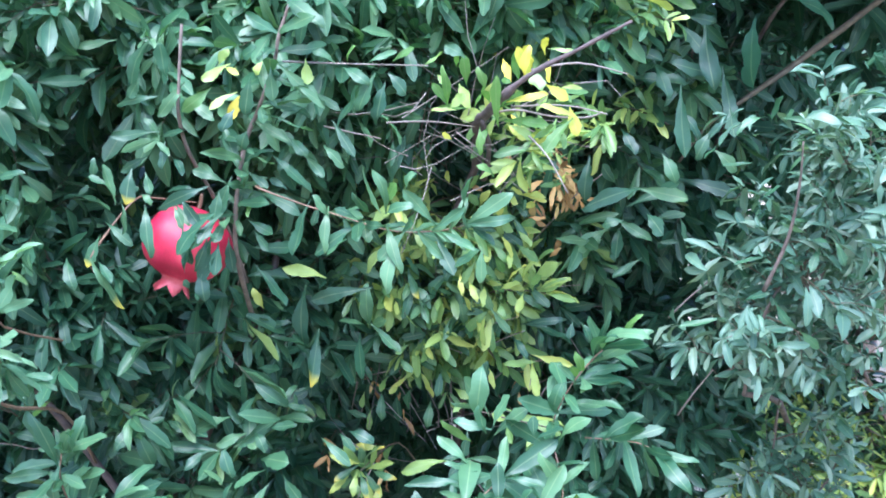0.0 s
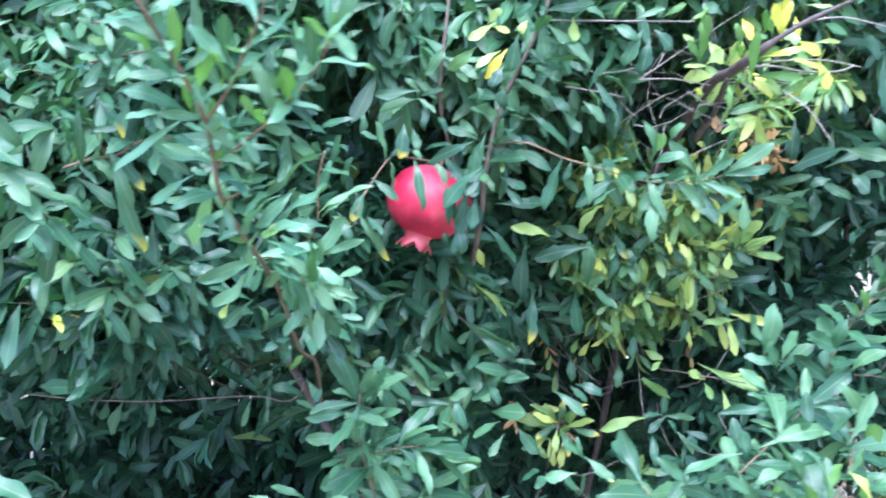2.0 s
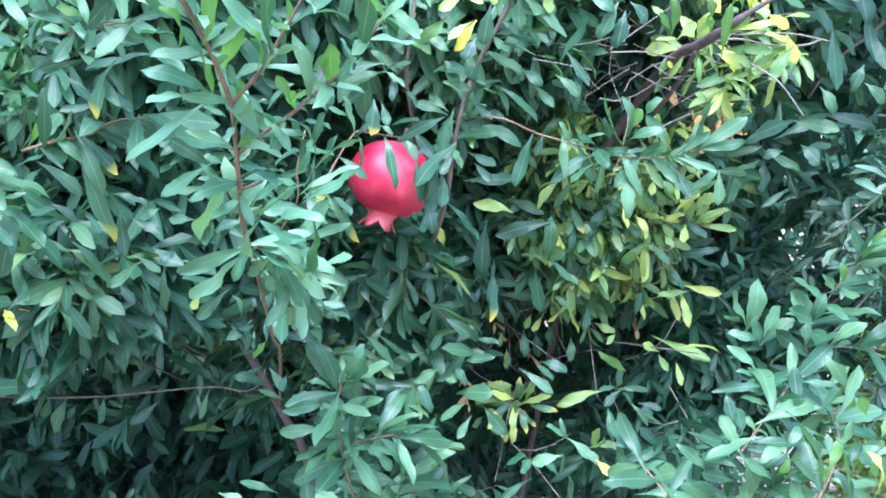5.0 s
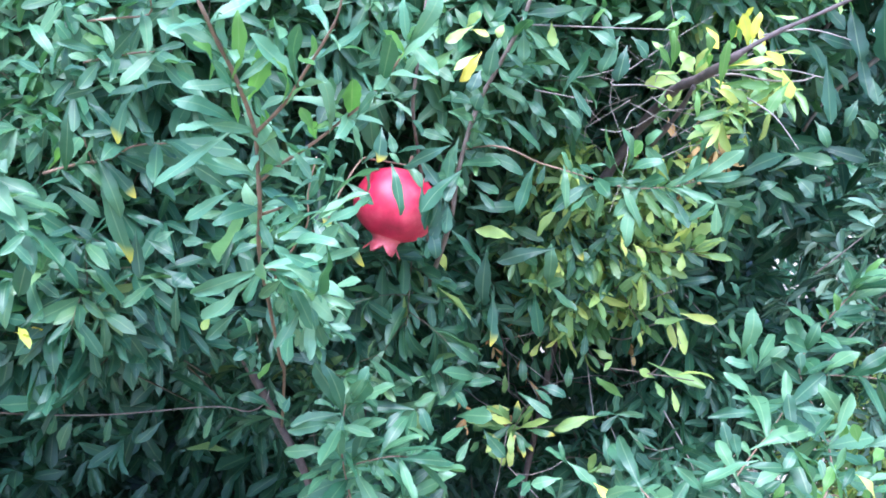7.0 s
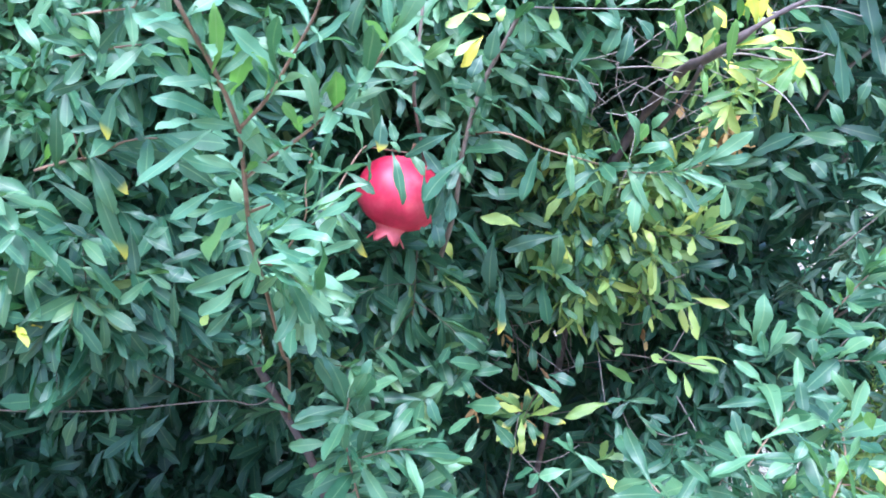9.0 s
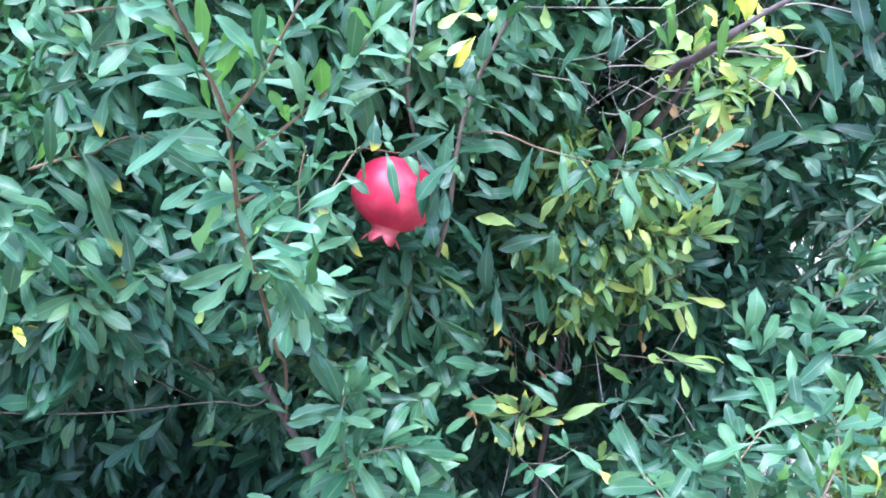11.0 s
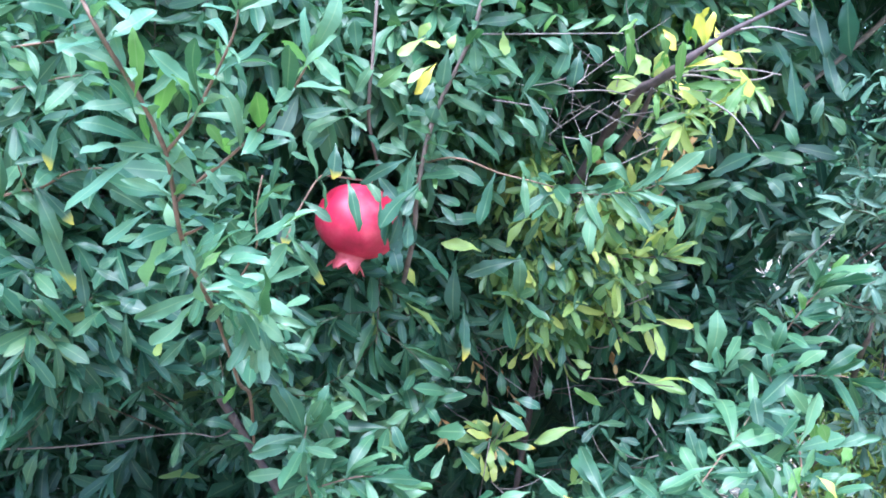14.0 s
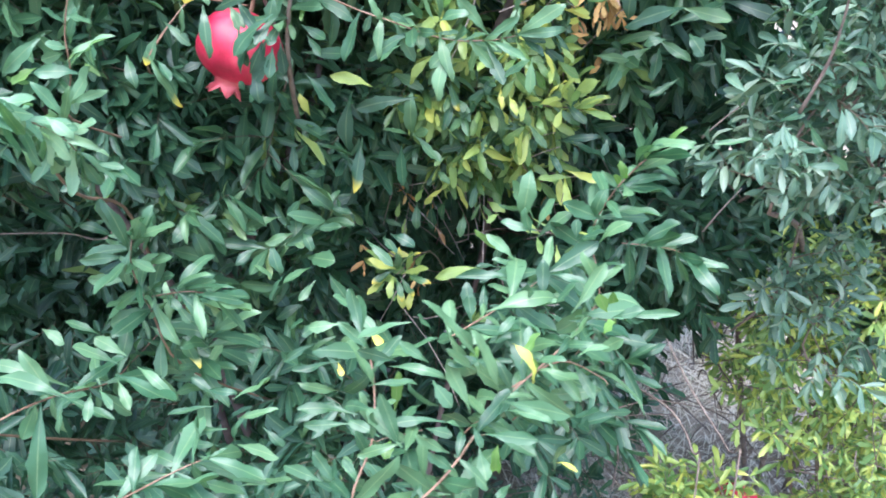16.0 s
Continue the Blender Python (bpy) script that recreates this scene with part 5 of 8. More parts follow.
leaf_on(upright, (0.165, -0.015, 0.994), (0.194, -0.027, 0.974), 0.0110, 'm')
leaf_on(upright, (0.181, -0.006, 0.997), (0.195, -0.015, 0.984), 0.0111, 'm')
leaf_on(upright, (0.189, 0.010, 0.996), (0.213, 0.003, 0.987), 0.0138, 'd')
leaf_on(upright, (0.051, 0.026, 1.028), (0.040, 0.020, 1.049), 0.0114, 'd')
leaf_on(upright, (0.064, 0.038, 1.050), (0.051, 0.034, 1.036), 0.0102, 'm')
leaf_on(upright, (0.077, 0.023, 1.028), (0.067, 0.007, 1.013), 0.0126, 'd')
leaf_on(upright, (0.032, 0.060, 1.073), (0.023, 0.048, 1.056), 0.0130, 'd')
leaf_on(upright, (0.010, 0.046, 1.135), (0.021, 0.052, 1.108), 0.0127, 'd')
leaf_on(upright, (0.042, 0.049, 1.146), (0.054, 0.053, 1.119), 0.0153, 'd')
leaf_on(upright, (0.079, 0.052, 1.125), (0.071, 0.046, 1.146), 0.0103, 'l')
leaf_on(upright, (0.088, -0.011, 0.998), (0.100, -0.022, 0.982), 0.0123, 'm')
leaf_on(upright, (0.033, -0.016, 0.976), (0.015, -0.030, 0.962), 0.0123, 'd')
leaf_on(upright, (0.051, -0.012, 0.981), (0.062, -0.018, 0.951), 0.0148, 'd')
leaf_on(upright, (0.069, -0.037, 0.951), (0.063, -0.052, 0.931), 0.0108, 'd')
leaf_on(upright, (0.040, -0.040, 0.965), (0.060, -0.047, 0.955), 0.0096, 'm')
leaf_on(upright, (0.002, -0.003, 0.999), (0.033, -0.012, 0.993), 0.0111, 'd')
leaf_on(upright, (-0.010, -0.007, 1.006), (0.009, -0.018, 1.000), 0.0099, 'm')
leaf_on(upright, (-0.011, 0.012, 1.014), (-0.000, 0.004, 1.003), 0.0088, 'm')
leaf_on(cross, (0.221, -0.099, 1.233), (0.183, -0.105, 1.209), 0.0141, 'g')
leaf_on(cross, (0.214, -0.128, 1.225), (0.198, -0.128, 1.210), 0.0126, 'm')
leaf_on(cross, (0.228, -0.097, 1.237), (0.232, -0.112, 1.222), 0.0152, 'm')
leaf_on(cross, (0.265, -0.107, 1.230), (0.243, -0.110, 1.205), 0.0140, 'g')
leaf_on(cross, (0.257, -0.109, 1.214), (0.251, -0.119, 1.177), 0.0140, 'g')
leaf_on(cross, (0.249, -0.109, 1.244), (0.231, -0.116, 1.289), 0.0129, 'g')
leaf_on(cross, (0.250, -0.120, 1.255), (0.241, -0.133, 1.289), 0.0106, 'm')
leaf_on(cross, (0.253, -0.116, 1.261), (0.262, -0.126, 1.276), 0.0159, 'b')
leaf_on(cross, (0.270, -0.113, 1.272), (0.280, -0.130, 1.286), 0.0106, 'g')
leaf_on(cross, (0.292, -0.110, 1.242), (0.268, -0.120, 1.270), 0.0118, 'g')
leaf_on(cross, (0.254, -0.127, 1.250), (0.280, -0.140, 1.257), 0.0116, 'm')
leaf_on(cross, (0.247, -0.103, 1.235), (0.268, -0.110, 1.238), 0.0065, 'm')
leaf_on(cross, (0.298, -0.129, 1.238), (0.323, -0.133, 1.256), 0.0094, 'g')
leaf_on(cross, (0.300, -0.109, 1.231), (0.332, -0.127, 1.219), 0.0086, 'g')
leaf_on(cross, (0.295, -0.105, 1.231), (0.314, -0.116, 1.223), 0.0076, 'm')
leaf_on(cross, (0.296, -0.102, 1.223), (0.312, -0.114, 1.194), 0.0130, 'm')
leaf_on(cross, (0.312, -0.113, 1.199), (0.335, -0.116, 1.216), 0.0107, 'm')
leaf_on(cross, (0.338, -0.117, 1.215), (0.338, -0.119, 1.188), 0.0107, 'm')
leaf_on(cross, (0.221, -0.115, 1.245), (0.205, -0.122, 1.253), 0.0085, 'm')
leaf_on(cross, (0.197, -0.120, 1.247), (0.186, -0.128, 1.265), 0.0085, 'm')
leaf_on(cross, (0.234, -0.120, 1.252), (0.226, -0.140, 1.269), 0.0095, 'm')
leaf_on(yellow_spray, (0.313, 0.096, 1.211), (0.331, 0.076, 1.183), 0.0106, 'l')
leaf_on(yellow_spray, (0.306, 0.113, 1.184), (0.335, 0.127, 1.147), 0.0108, 'l')
leaf_on(yellow_spray, (0.335, 0.108, 1.187), (0.351, 0.104, 1.170), 0.0094, 'l')
leaf_on(yellow_spray, (0.369, 0.124, 1.147), (0.381, 0.105, 1.169), 0.0136, 'l')
leaf_on(yellow_spray, (0.379, 0.139, 1.141), (0.362, 0.123, 1.160), 0.0124, 'l')
leaf_on(yellow_spray, (0.387, 0.141, 1.132), (0.416, 0.129, 1.148), 0.0111, 'l')
leaf_on(yellow_spray, (0.390, 0.154, 1.128), (0.429, 0.149, 1.119), 0.0098, 'l')
leaf_on(yellow_spray, (0.360, 0.145, 1.130), (0.390, 0.141, 1.112), 0.0111, 'm')
leaf_on(yellow_spray, (0.379, 0.139, 1.134), (0.378, 0.121, 1.160), 0.0083, 'l')
leaf_on(yellow_spray, (0.345, 0.123, 1.141), (0.333, 0.104, 1.150), 0.0123, 'l')
leaf_on(yellow_spray, (0.312, 0.151, 1.131), (0.328, 0.143, 1.110), 0.0112, 'l')
leaf_on(yellow_spray, (0.286, 0.157, 1.131), (0.296, 0.158, 1.088), 0.0140, 'm')
leaf_on(yellow_spray, (0.302, 0.169, 1.122), (0.326, 0.170, 1.099), 0.0099, 'l')
leaf_on(yellow_spray, (0.279, 0.136, 1.151), (0.258, 0.136, 1.124), 0.0138, 'm')
leaf_on(yellow_spray, (0.222, 0.150, 1.144), (0.232, 0.149, 1.119), 0.0139, 'l')
leaf_on(yellow_spray, (0.227, 0.139, 1.135), (0.223, 0.132, 1.101), 0.0124, 'm')
leaf_on(yellow_spray, (0.333, 0.133, 1.108), (0.353, 0.130, 1.084), 0.0097, 'm')
leaf_on(yellow_spray, (0.358, 0.154, 1.069), (0.373, 0.139, 1.050), 0.0099, 'd')
leaf_on(yellow_spray, (0.379, 0.153, 1.086), (0.424, 0.150, 1.067), 0.0141, 'd')
leaf_on(yellow_spray, (0.386, 0.149, 1.083), (0.388, 0.150, 1.061), 0.0084, 'd')
leaf_on(yellow_spray, (0.372, 0.150, 1.090), (0.418, 0.140, 1.098), 0.0098, 'd')
leaf_on(yellow_spray, (0.436, 0.144, 1.093), (0.446, 0.140, 1.072), 0.0112, 'd')
leaf_on(yellow_spray, (0.426, 0.143, 1.093), (0.423, 0.138, 1.077), 0.0097, 'd')
leaf_on(yellow_spray, (0.385, 0.161, 1.048), (0.426, 0.159, 1.039), 0.0128, 'l')
leaf_on(yellow_spray, (0.380, 0.155, 1.042), (0.347, 0.149, 1.038), 0.0113, 'l')
leaf_on(yellow_spray, (0.379, 0.166, 1.037), (0.387, 0.153, 0.999), 0.0114, 'l')
leaf_on(yellow_spray, (0.351, 0.153, 0.982), (0.412, 0.152, 0.955), 0.0142, 'l')
leaf_on(yellow_spray, (0.380, 0.140, 0.974), (0.416, 0.129, 0.972), 0.0127, 'l')
leaf_on(yellow_spray, (0.375, 0.162, 0.946), (0.380, 0.153, 0.922), 0.0086, 'l')
leaf_on(yellow_spray, (0.350, 0.165, 0.964), (0.332, 0.162, 0.973), 0.0144, 'l')
leaf_on(yellow_spray, (0.350, 0.149, 0.961), (0.357, 0.132, 0.948), 0.0099, 'l')
leaf_on(yellow_spray, (0.303, 0.142, 0.947), (0.273, 0.133, 0.972), 0.0127, 'b')
leaf_on(yellow_spray, (0.301, 0.154, 0.950), (0.296, 0.147, 0.923), 0.0129, 'm')
leaf_on(yellow_spray, (0.303, 0.164, 0.914), (0.339, 0.163, 0.913), 0.0087, 'm')
leaf_on(yellow_spray, (0.300, 0.147, 0.917), (0.281, 0.140, 0.900), 0.0114, 'd')
leaf_on(yellow_spray, (0.302, 0.142, 0.916), (0.313, 0.139, 0.900), 0.0085, 'd')
leaf_on(yellow_spray, (0.296, 0.147, 0.920), (0.274, 0.142, 0.920), 0.0086, 'd')
leaf_on(yellow_spray, (0.329, 0.152, 0.898), (0.354, 0.150, 0.891), 0.0100, 'd')
leaf_on(yellow_spray, (0.329, 0.134, 0.901), (0.337, 0.127, 0.888), 0.0099, 'd')
leaf_on(yellow_spray, (0.319, 0.153, 0.895), (0.337, 0.152, 0.868), 0.0101, 'm')
leaf_on(yellow_spray, (0.285, 0.144, 0.895), (0.288, 0.127, 0.860), 0.0114, 'd')
leaf_on(yellow_spray, (0.269, 0.158, 0.839), (0.274, 0.146, 0.867), 0.0116, 'l')
leaf_on(yellow_spray, (0.268, 0.155, 0.839), (0.301, 0.148, 0.844), 0.0101, 'l')
leaf_on(yellow_spray, (0.267, 0.146, 0.843), (0.280, 0.136, 0.862), 0.0072, 'l')
leaf_on(yellow_spray, (0.272, 0.148, 0.915), (0.223, 0.145, 0.900), 0.0157, 'l')
leaf_on(yellow_spray, (0.320, 0.157, 1.015), (0.326, 0.153, 1.041), 0.0114, 'm')
leaf_on(yellow_spray, (0.325, 0.166, 1.031), (0.332, 0.165, 1.005), 0.0086, 'l')
leaf_on(yellow_spray, (0.277, 0.175, 1.085), (0.274, 0.176, 1.071), 0.0129, 'm')
leaf_on(yellow_spray, (0.253, 0.154, 1.072), (0.269, 0.143, 1.059), 0.0141, 'm')
leaf_on(yellow_spray, (0.238, 0.146, 1.113), (0.252, 0.144, 1.091), 0.0111, 'm')
leaf_on(yellow_spray, (0.214, 0.100, 1.188), (0.190, 0.101, 1.158), 0.0106, 'l')
leaf_on(yellow_spray, (0.230, 0.096, 1.191), (0.211, 0.109, 1.157), 0.0106, 'm')
leaf_on(yellow_spray, (0.244, 0.134, 1.149), (0.232, 0.116, 1.172), 0.0082, 'm')
leaf_on(yellow_spray, (0.311, 0.123, 1.165), (0.296, 0.118, 1.143), 0.0095, 'l')
leaf_on(yellow_spray, (0.296, 0.166, 0.984), (0.284, 0.153, 0.977), 0.0086, 'l')
leaf_on(yellow_spray, (0.218, 0.159, 1.039), (0.234, 0.146, 1.027), 0.0099, 'm')
leaf_on(yellow_spray, (0.228, 0.151, 1.059), (0.215, 0.146, 1.049), 0.0070, 'l')
leaf_on(yellow_top, (0.378, -0.064, 1.369), (0.367, -0.078, 1.398), 0.0122, 'y')
leaf_on(yellow_top, (0.374, -0.089, 1.373), (0.378, -0.094, 1.398), 0.0086, 'y')
leaf_on(yellow_top, (0.368, -0.069, 1.370), (0.362, -0.080, 1.385), 0.0077, 'b')
leaf_on(yellow_top, (0.395, -0.066, 1.364), (0.413, -0.069, 1.352), 0.0110, 'y')
leaf_on(yellow_top, (0.406, -0.084, 1.361), (0.425, -0.089, 1.361), 0.0043, 'l')
leaf_on(yellow_top, (0.361, -0.079, 1.350), (0.394, -0.085, 1.356), 0.0076, 'y')
leaf_on(yellow_top, (0.356, -0.069, 1.346), (0.372, -0.079, 1.358), 0.0077, 'b')
leaf_on(yellow_top, (0.417, -0.068, 1.336), (0.389, -0.078, 1.344), 0.0100, 'l')
leaf_on(yellow_top, (0.416, -0.062, 1.342), (0.423, -0.067, 1.319), 0.0122, 'y')
leaf_on(yellow_top, (0.414, -0.076, 1.331), (0.392, -0.086, 1.303), 0.0121, 'b')
leaf_on(yellow_top, (0.410, -0.063, 1.328), (0.381, -0.070, 1.312), 0.0089, 'l')
leaf_on(yellow_top, (0.357, -0.064, 1.332), (0.389, -0.068, 1.331), 0.0100, 'b')
leaf_on(yellow_top, (0.361, -0.059, 1.327), (0.381, -0.060, 1.315), 0.0089, 'l')
leaf_on(yellow_top, (0.349, -0.075, 1.332), (0.349, -0.094, 1.371), 0.0099, 'b')
leaf_on(yellow_top, (0.337, -0.077, 1.364), (0.332, -0.086, 1.380), 0.0098, 'l')
leaf_on(yellow_top, (0.341, -0.063, 1.349), (0.336, -0.080, 1.359), 0.0067, 'b')
leaf_on(yellow_top, (0.306, -0.083, 1.344), (0.319, -0.086, 1.356), 0.0109, 'l')
leaf_on(yellow_top, (0.331, -0.057, 1.322), (0.331, -0.057, 1.300), 0.0078, 'b')
leaf_on(yellow_top, (0.285, -0.106, 1.382), (0.301, -0.114, 1.392), 0.0084, 'l')
leaf_on(yellow_top, (0.301, -0.068, 1.350), (0.299, -0.083, 1.381), 0.0088, 'b')
leaf_on(yellow_top, (0.307, -0.066, 1.342), (0.287, -0.069, 1.341), 0.0055, 'l')
leaf_on(yellow_top, (0.301, -0.067, 1.347), (0.288, -0.075, 1.366), 0.0088, 'b')
leaf_on(yellow_top, (0.304, -0.064, 1.315), (0.297, -0.072, 1.320), 0.0056, 'y')
leaf_on(yellow_top, (0.317, -0.079, 1.391), (0.301, -0.080, 1.400), 0.0130, 'm')
leaf_on(yellow_top, (0.342, -0.047, 1.280), (0.328, -0.058, 1.289), 0.0091, 'l')
leaf_on(yellow_top, (0.353, -0.070, 1.370), (0.361, -0.080, 1.366), 0.0066, 'b')
leaf_on(yellow_top, (0.397, -0.083, 1.397), (0.417, -0.088, 1.394), 0.0054, 'l')
leaf_on(side_bough, (0.567, 0.142, 1.427), (0.576, 0.129, 1.367), 0.0228, 'd')
leaf_on(side_bough, (0.515, 0.133, 1.386), (0.525, 0.117, 1.356), 0.0173, 'd')
leaf_on(side_bough, (0.542, 0.144, 1.360), (0.548, 0.137, 1.293), 0.0176, 'd')
leaf_on(side_bough, (0.577, 0.155, 1.382), (0.532, 0.147, 1.394), 0.0163, 'd')
leaf_on(side_bough, (0.441, 0.131, 1.283), (0.437, 0.127, 1.241), 0.0175, 'd')
leaf_on(side_bough, (0.491, 0.129, 1.252), (0.436, 0.113, 1.233), 0.0189, 'd')
leaf_on(side_bough, (0.500, 0.133, 1.254), (0.550, 0.131, 1.243), 0.0176, 'm')
leaf_on(side_bough, (0.510, 0.131, 1.223), (0.524, 0.116, 1.204), 0.0177, 'd')
leaf_on(side_bough, (0.481, 0.155, 1.416), (0.520, 0.151, 1.398), 0.0149, 'd')
leaf_on(side_bough, (0.571, 0.122, 1.315), (0.558, 0.120, 1.289), 0.0160, 'm')
leaf_on(side_bough, (0.595, 0.133, 1.341), (0.599, 0.124, 1.314), 0.0161, 'm')
leaf_on(side_bough, (0.584, 0.135, 1.295), (0.604, 0.133, 1.275), 0.0149, 'm')
leaf_on(side_bough, (0.523, 0.117, 1.290), (0.535, 0.112, 1.263), 0.0160, 'm')
leaf_on(side_bough, (0.478, 0.123, 1.318), (0.490, 0.108, 1.294), 0.0147, 'd')
leaf_on(side_bough, (0.393, 0.113, 1.248), (0.401, 0.106, 1.281), 0.0133, 'd')
leaf_on(side_bough, (0.391, 0.133, 1.274), (0.364, 0.134, 1.278), 0.0122, 'm')
leaf_on(side_bough, (0.407, 0.128, 1.196), (0.440, 0.123, 1.194), 0.0109, 'm')
leaf_on(side_bough, (0.477, 0.113, 1.219), (0.457, 0.113, 1.213), 0.0120, 'm')
leaf_on(side_bough, (0.470, 0.126, 1.262), (0.456, 0.115, 1.282), 0.0121, 'd')
leaf_on(low, (-0.014, -0.236, 1.048), (-0.026, -0.249, 1.093), 0.0124, 'g')
leaf_on(low, (-0.009, -0.223, 1.046), (0.010, -0.227, 1.083), 0.0165, 'g')
leaf_on(low, (-0.004, -0.222, 1.042), (0.011, -0.230, 1.078), 0.0078, 'g')
leaf_on(low, (-0.017, -0.221, 1.041), (-0.056, -0.229, 1.033), 0.0136, 'g')
leaf_on(low, (-0.025, -0.223, 1.032), (-0.057, -0.239, 1.032), 0.0117, 'm')
leaf_on(low, (-0.023, -0.214, 1.044), (-0.039, -0.217, 1.050), 0.0069, 'g')
leaf_on(low, (-0.012, -0.234, 1.040), (-0.015, -0.234, 1.010), 0.0134, 'g')
leaf_on(low, (-0.006, -0.216, 1.022), (0.025, -0.228, 1.037), 0.0098, 'g')
leaf_on(low, (-0.001, -0.201, 1.004), (0.023, -0.220, 1.017), 0.0100, 'g')
leaf_on(low, (-0.001, -0.208, 1.008), (0.007, -0.217, 0.998), 0.0079, 'g')
leaf_on(low, (0.024, -0.209, 1.003), (0.056, -0.215, 1.017), 0.0109, 'g')
leaf_on(low, (0.017, -0.190, 0.990), (0.071, -0.197, 0.999), 0.0081, 'g')
leaf_on(low, (0.038, -0.202, 0.992), (0.083, -0.206, 0.990), 0.0090, 'g')
leaf_on(low, (-0.032, -0.202, 1.002), (-0.065, -0.211, 1.003), 0.0130, 'm')
leaf_on(low, (-0.028, -0.208, 1.009), (-0.035, -0.210, 1.016), 0.0070, 'm')
leaf_on(low, (-0.002, -0.201, 0.998), (-0.018, -0.200, 0.985), 0.0100, 'g')
leaf_on(low, (0.008, -0.202, 0.987), (0.020, -0.207, 0.976), 0.0111, 'g')
leaf_on(low, (0.025, -0.196, 0.982), (0.043, -0.203, 0.979), 0.0101, 'm')
leaf_on(low, (-0.024, -0.186, 0.985), (-0.044, -0.196, 0.981), 0.0113, 'm')
leaf_on(low, (-0.005, -0.181, 0.971), (-0.014, -0.199, 0.963), 0.0103, 'g')
leaf_on(low, (0.018, -0.204, 0.980), (0.030, -0.204, 0.964), 0.0100, 'm')
leaf_on(low, (-0.034, -0.194, 0.978), (-0.053, -0.204, 0.972), 0.0112, 'm')
leaf_on(low, (-0.002, -0.224, 1.042), (0.006, -0.229, 1.055), 0.0058, 'g')
leaf_on(low, (-0.023, -0.206, 1.023), (-0.036, -0.203, 1.007), 0.0090, 'm')
leaf_on(twig_low, (-0.086, -0.083, 0.989), (-0.106, -0.095, 1.003), 0.0057, 'g')
leaf_on(twig_low, (-0.104, -0.088, 1.006), (-0.132, -0.099, 1.019), 0.0114, 'm')
leaf_on(twig_low, (-0.106, -0.089, 1.024), (-0.126, -0.092, 1.011), 0.0091, 'm')
leaf_on(twig_low, (-0.150, -0.090, 1.009), (-0.197, -0.096, 1.038), 0.0125, 'm')
leaf_on(twig_low, (-0.147, -0.089, 1.008), (-0.123, -0.095, 1.031), 0.0079, 'm')
leaf_on(twig_low, (-0.150, -0.083, 1.010), (-0.155, -0.091, 1.028), 0.0068, 'm')
leaf_on(twig_low, (-0.160, -0.084, 0.998), (-0.169, -0.086, 0.971), 0.0069, 'm')
leaf_on(twig_low, (-0.133, -0.091, 1.034), (-0.110, -0.094, 1.041), 0.0068, 'm')
leaf_on(twig_low, (-0.098, -0.095, 1.052), (-0.106, -0.109, 1.040), 0.0090, 'b')
leaf_on(twig_low, (-0.260, -0.100, 0.998), (-0.265, -0.106, 0.974), 0.0090, 'm')
leaf_on(twig_low, (-0.269, -0.098, 1.000), (-0.268, -0.099, 0.986), 0.0056, 'm')
leaf_on(twig_low, (-0.306, -0.078, 0.989), (-0.320, -0.080, 0.957), 0.0127, 'm')
leaf_on(twig_low, (-0.326, -0.073, 0.988), (-0.333, -0.073, 0.970), 0.0104, 'm')
leaf_on(twig_low, (-0.242, -0.090, 1.023), (-0.252, -0.091, 1.003), 0.0091, 'm')
leaf_on(twig_low, (-0.215, -0.084, 0.985), (-0.238, -0.087, 0.966), 0.0103, 'd')
leaf_on(twig_low, (-0.315, -0.093, 1.047), (-0.325, -0.098, 1.022), 0.0101, 'm')
leaf_on(twig_low, (-0.313, -0.082, 1.055), (-0.293, -0.086, 1.003), 0.0227, 'd')
leaf_on(twig_low, (-0.258, -0.091, 1.067), (-0.262, -0.093, 1.039), 0.0112, 'd')
leaf_on(twig_low, (-0.286, -0.097, 1.070), (-0.309, -0.101, 1.071), 0.0089, 'm')
leaf_on(twig_low, (-0.214, -0.100, 1.091), (-0.217, -0.105, 1.058), 0.0100, 'm')
leaf_on(twig_low, (-0.078, -0.104, 1.019), (-0.083, -0.112, 1.008), 0.0089, 'd')
leaf_on(twig_low, (-0.094, -0.092, 1.022), (-0.084, -0.093, 1.004), 0.0102, 'm')
leaf_on(twig_low, (-0.293, -0.089, 0.986), (-0.299, -0.097, 0.977), 0.0080, 'm')
leaf_on(twig_low, (-0.261, -0.082, 0.989), (-0.248, -0.088, 0.984), 0.0057, 'm')
leaf_on(right, (0.349, -0.183, 1.088), (0.331, -0.197, 1.120), 0.0111, 'g')
leaf_on(right, (0.341, -0.208, 1.093), (0.346, -0.213, 1.134), 0.0167, 'g')
leaf_on(right, (0.356, -0.210, 1.087), (0.368, -0.207, 1.109), 0.0127, 'g')
leaf_on(right, (0.349, -0.215, 1.081), (0.344, -0.219, 1.103), 0.0097, 'g')
leaf_on(right, (0.350, -0.211, 1.082), (0.324, -0.212, 1.087), 0.0098, 'g')
leaf_on(right, (0.359, -0.199, 1.076), (0.383, -0.200, 1.096), 0.0129, 'm')
leaf_on(right, (0.339, -0.191, 1.095), (0.321, -0.208, 1.102), 0.0060, 'm')
leaf_on(right, (0.406, -0.186, 1.092), (0.382, -0.187, 1.097), 0.0090, 'g')
leaf_on(right, (0.389, -0.219, 1.081), (0.388, -0.216, 1.095), 0.0097, 'm')
leaf_on(right, (0.405, -0.189, 1.093), (0.411, -0.198, 1.118), 0.0120, 'm')
leaf_on(right, (0.426, -0.177, 1.118), (0.419, -0.183, 1.129), 0.0091, 'b')
leaf_on(right, (0.427, -0.191, 1.128), (0.421, -0.201, 1.146), 0.0079, 'b')
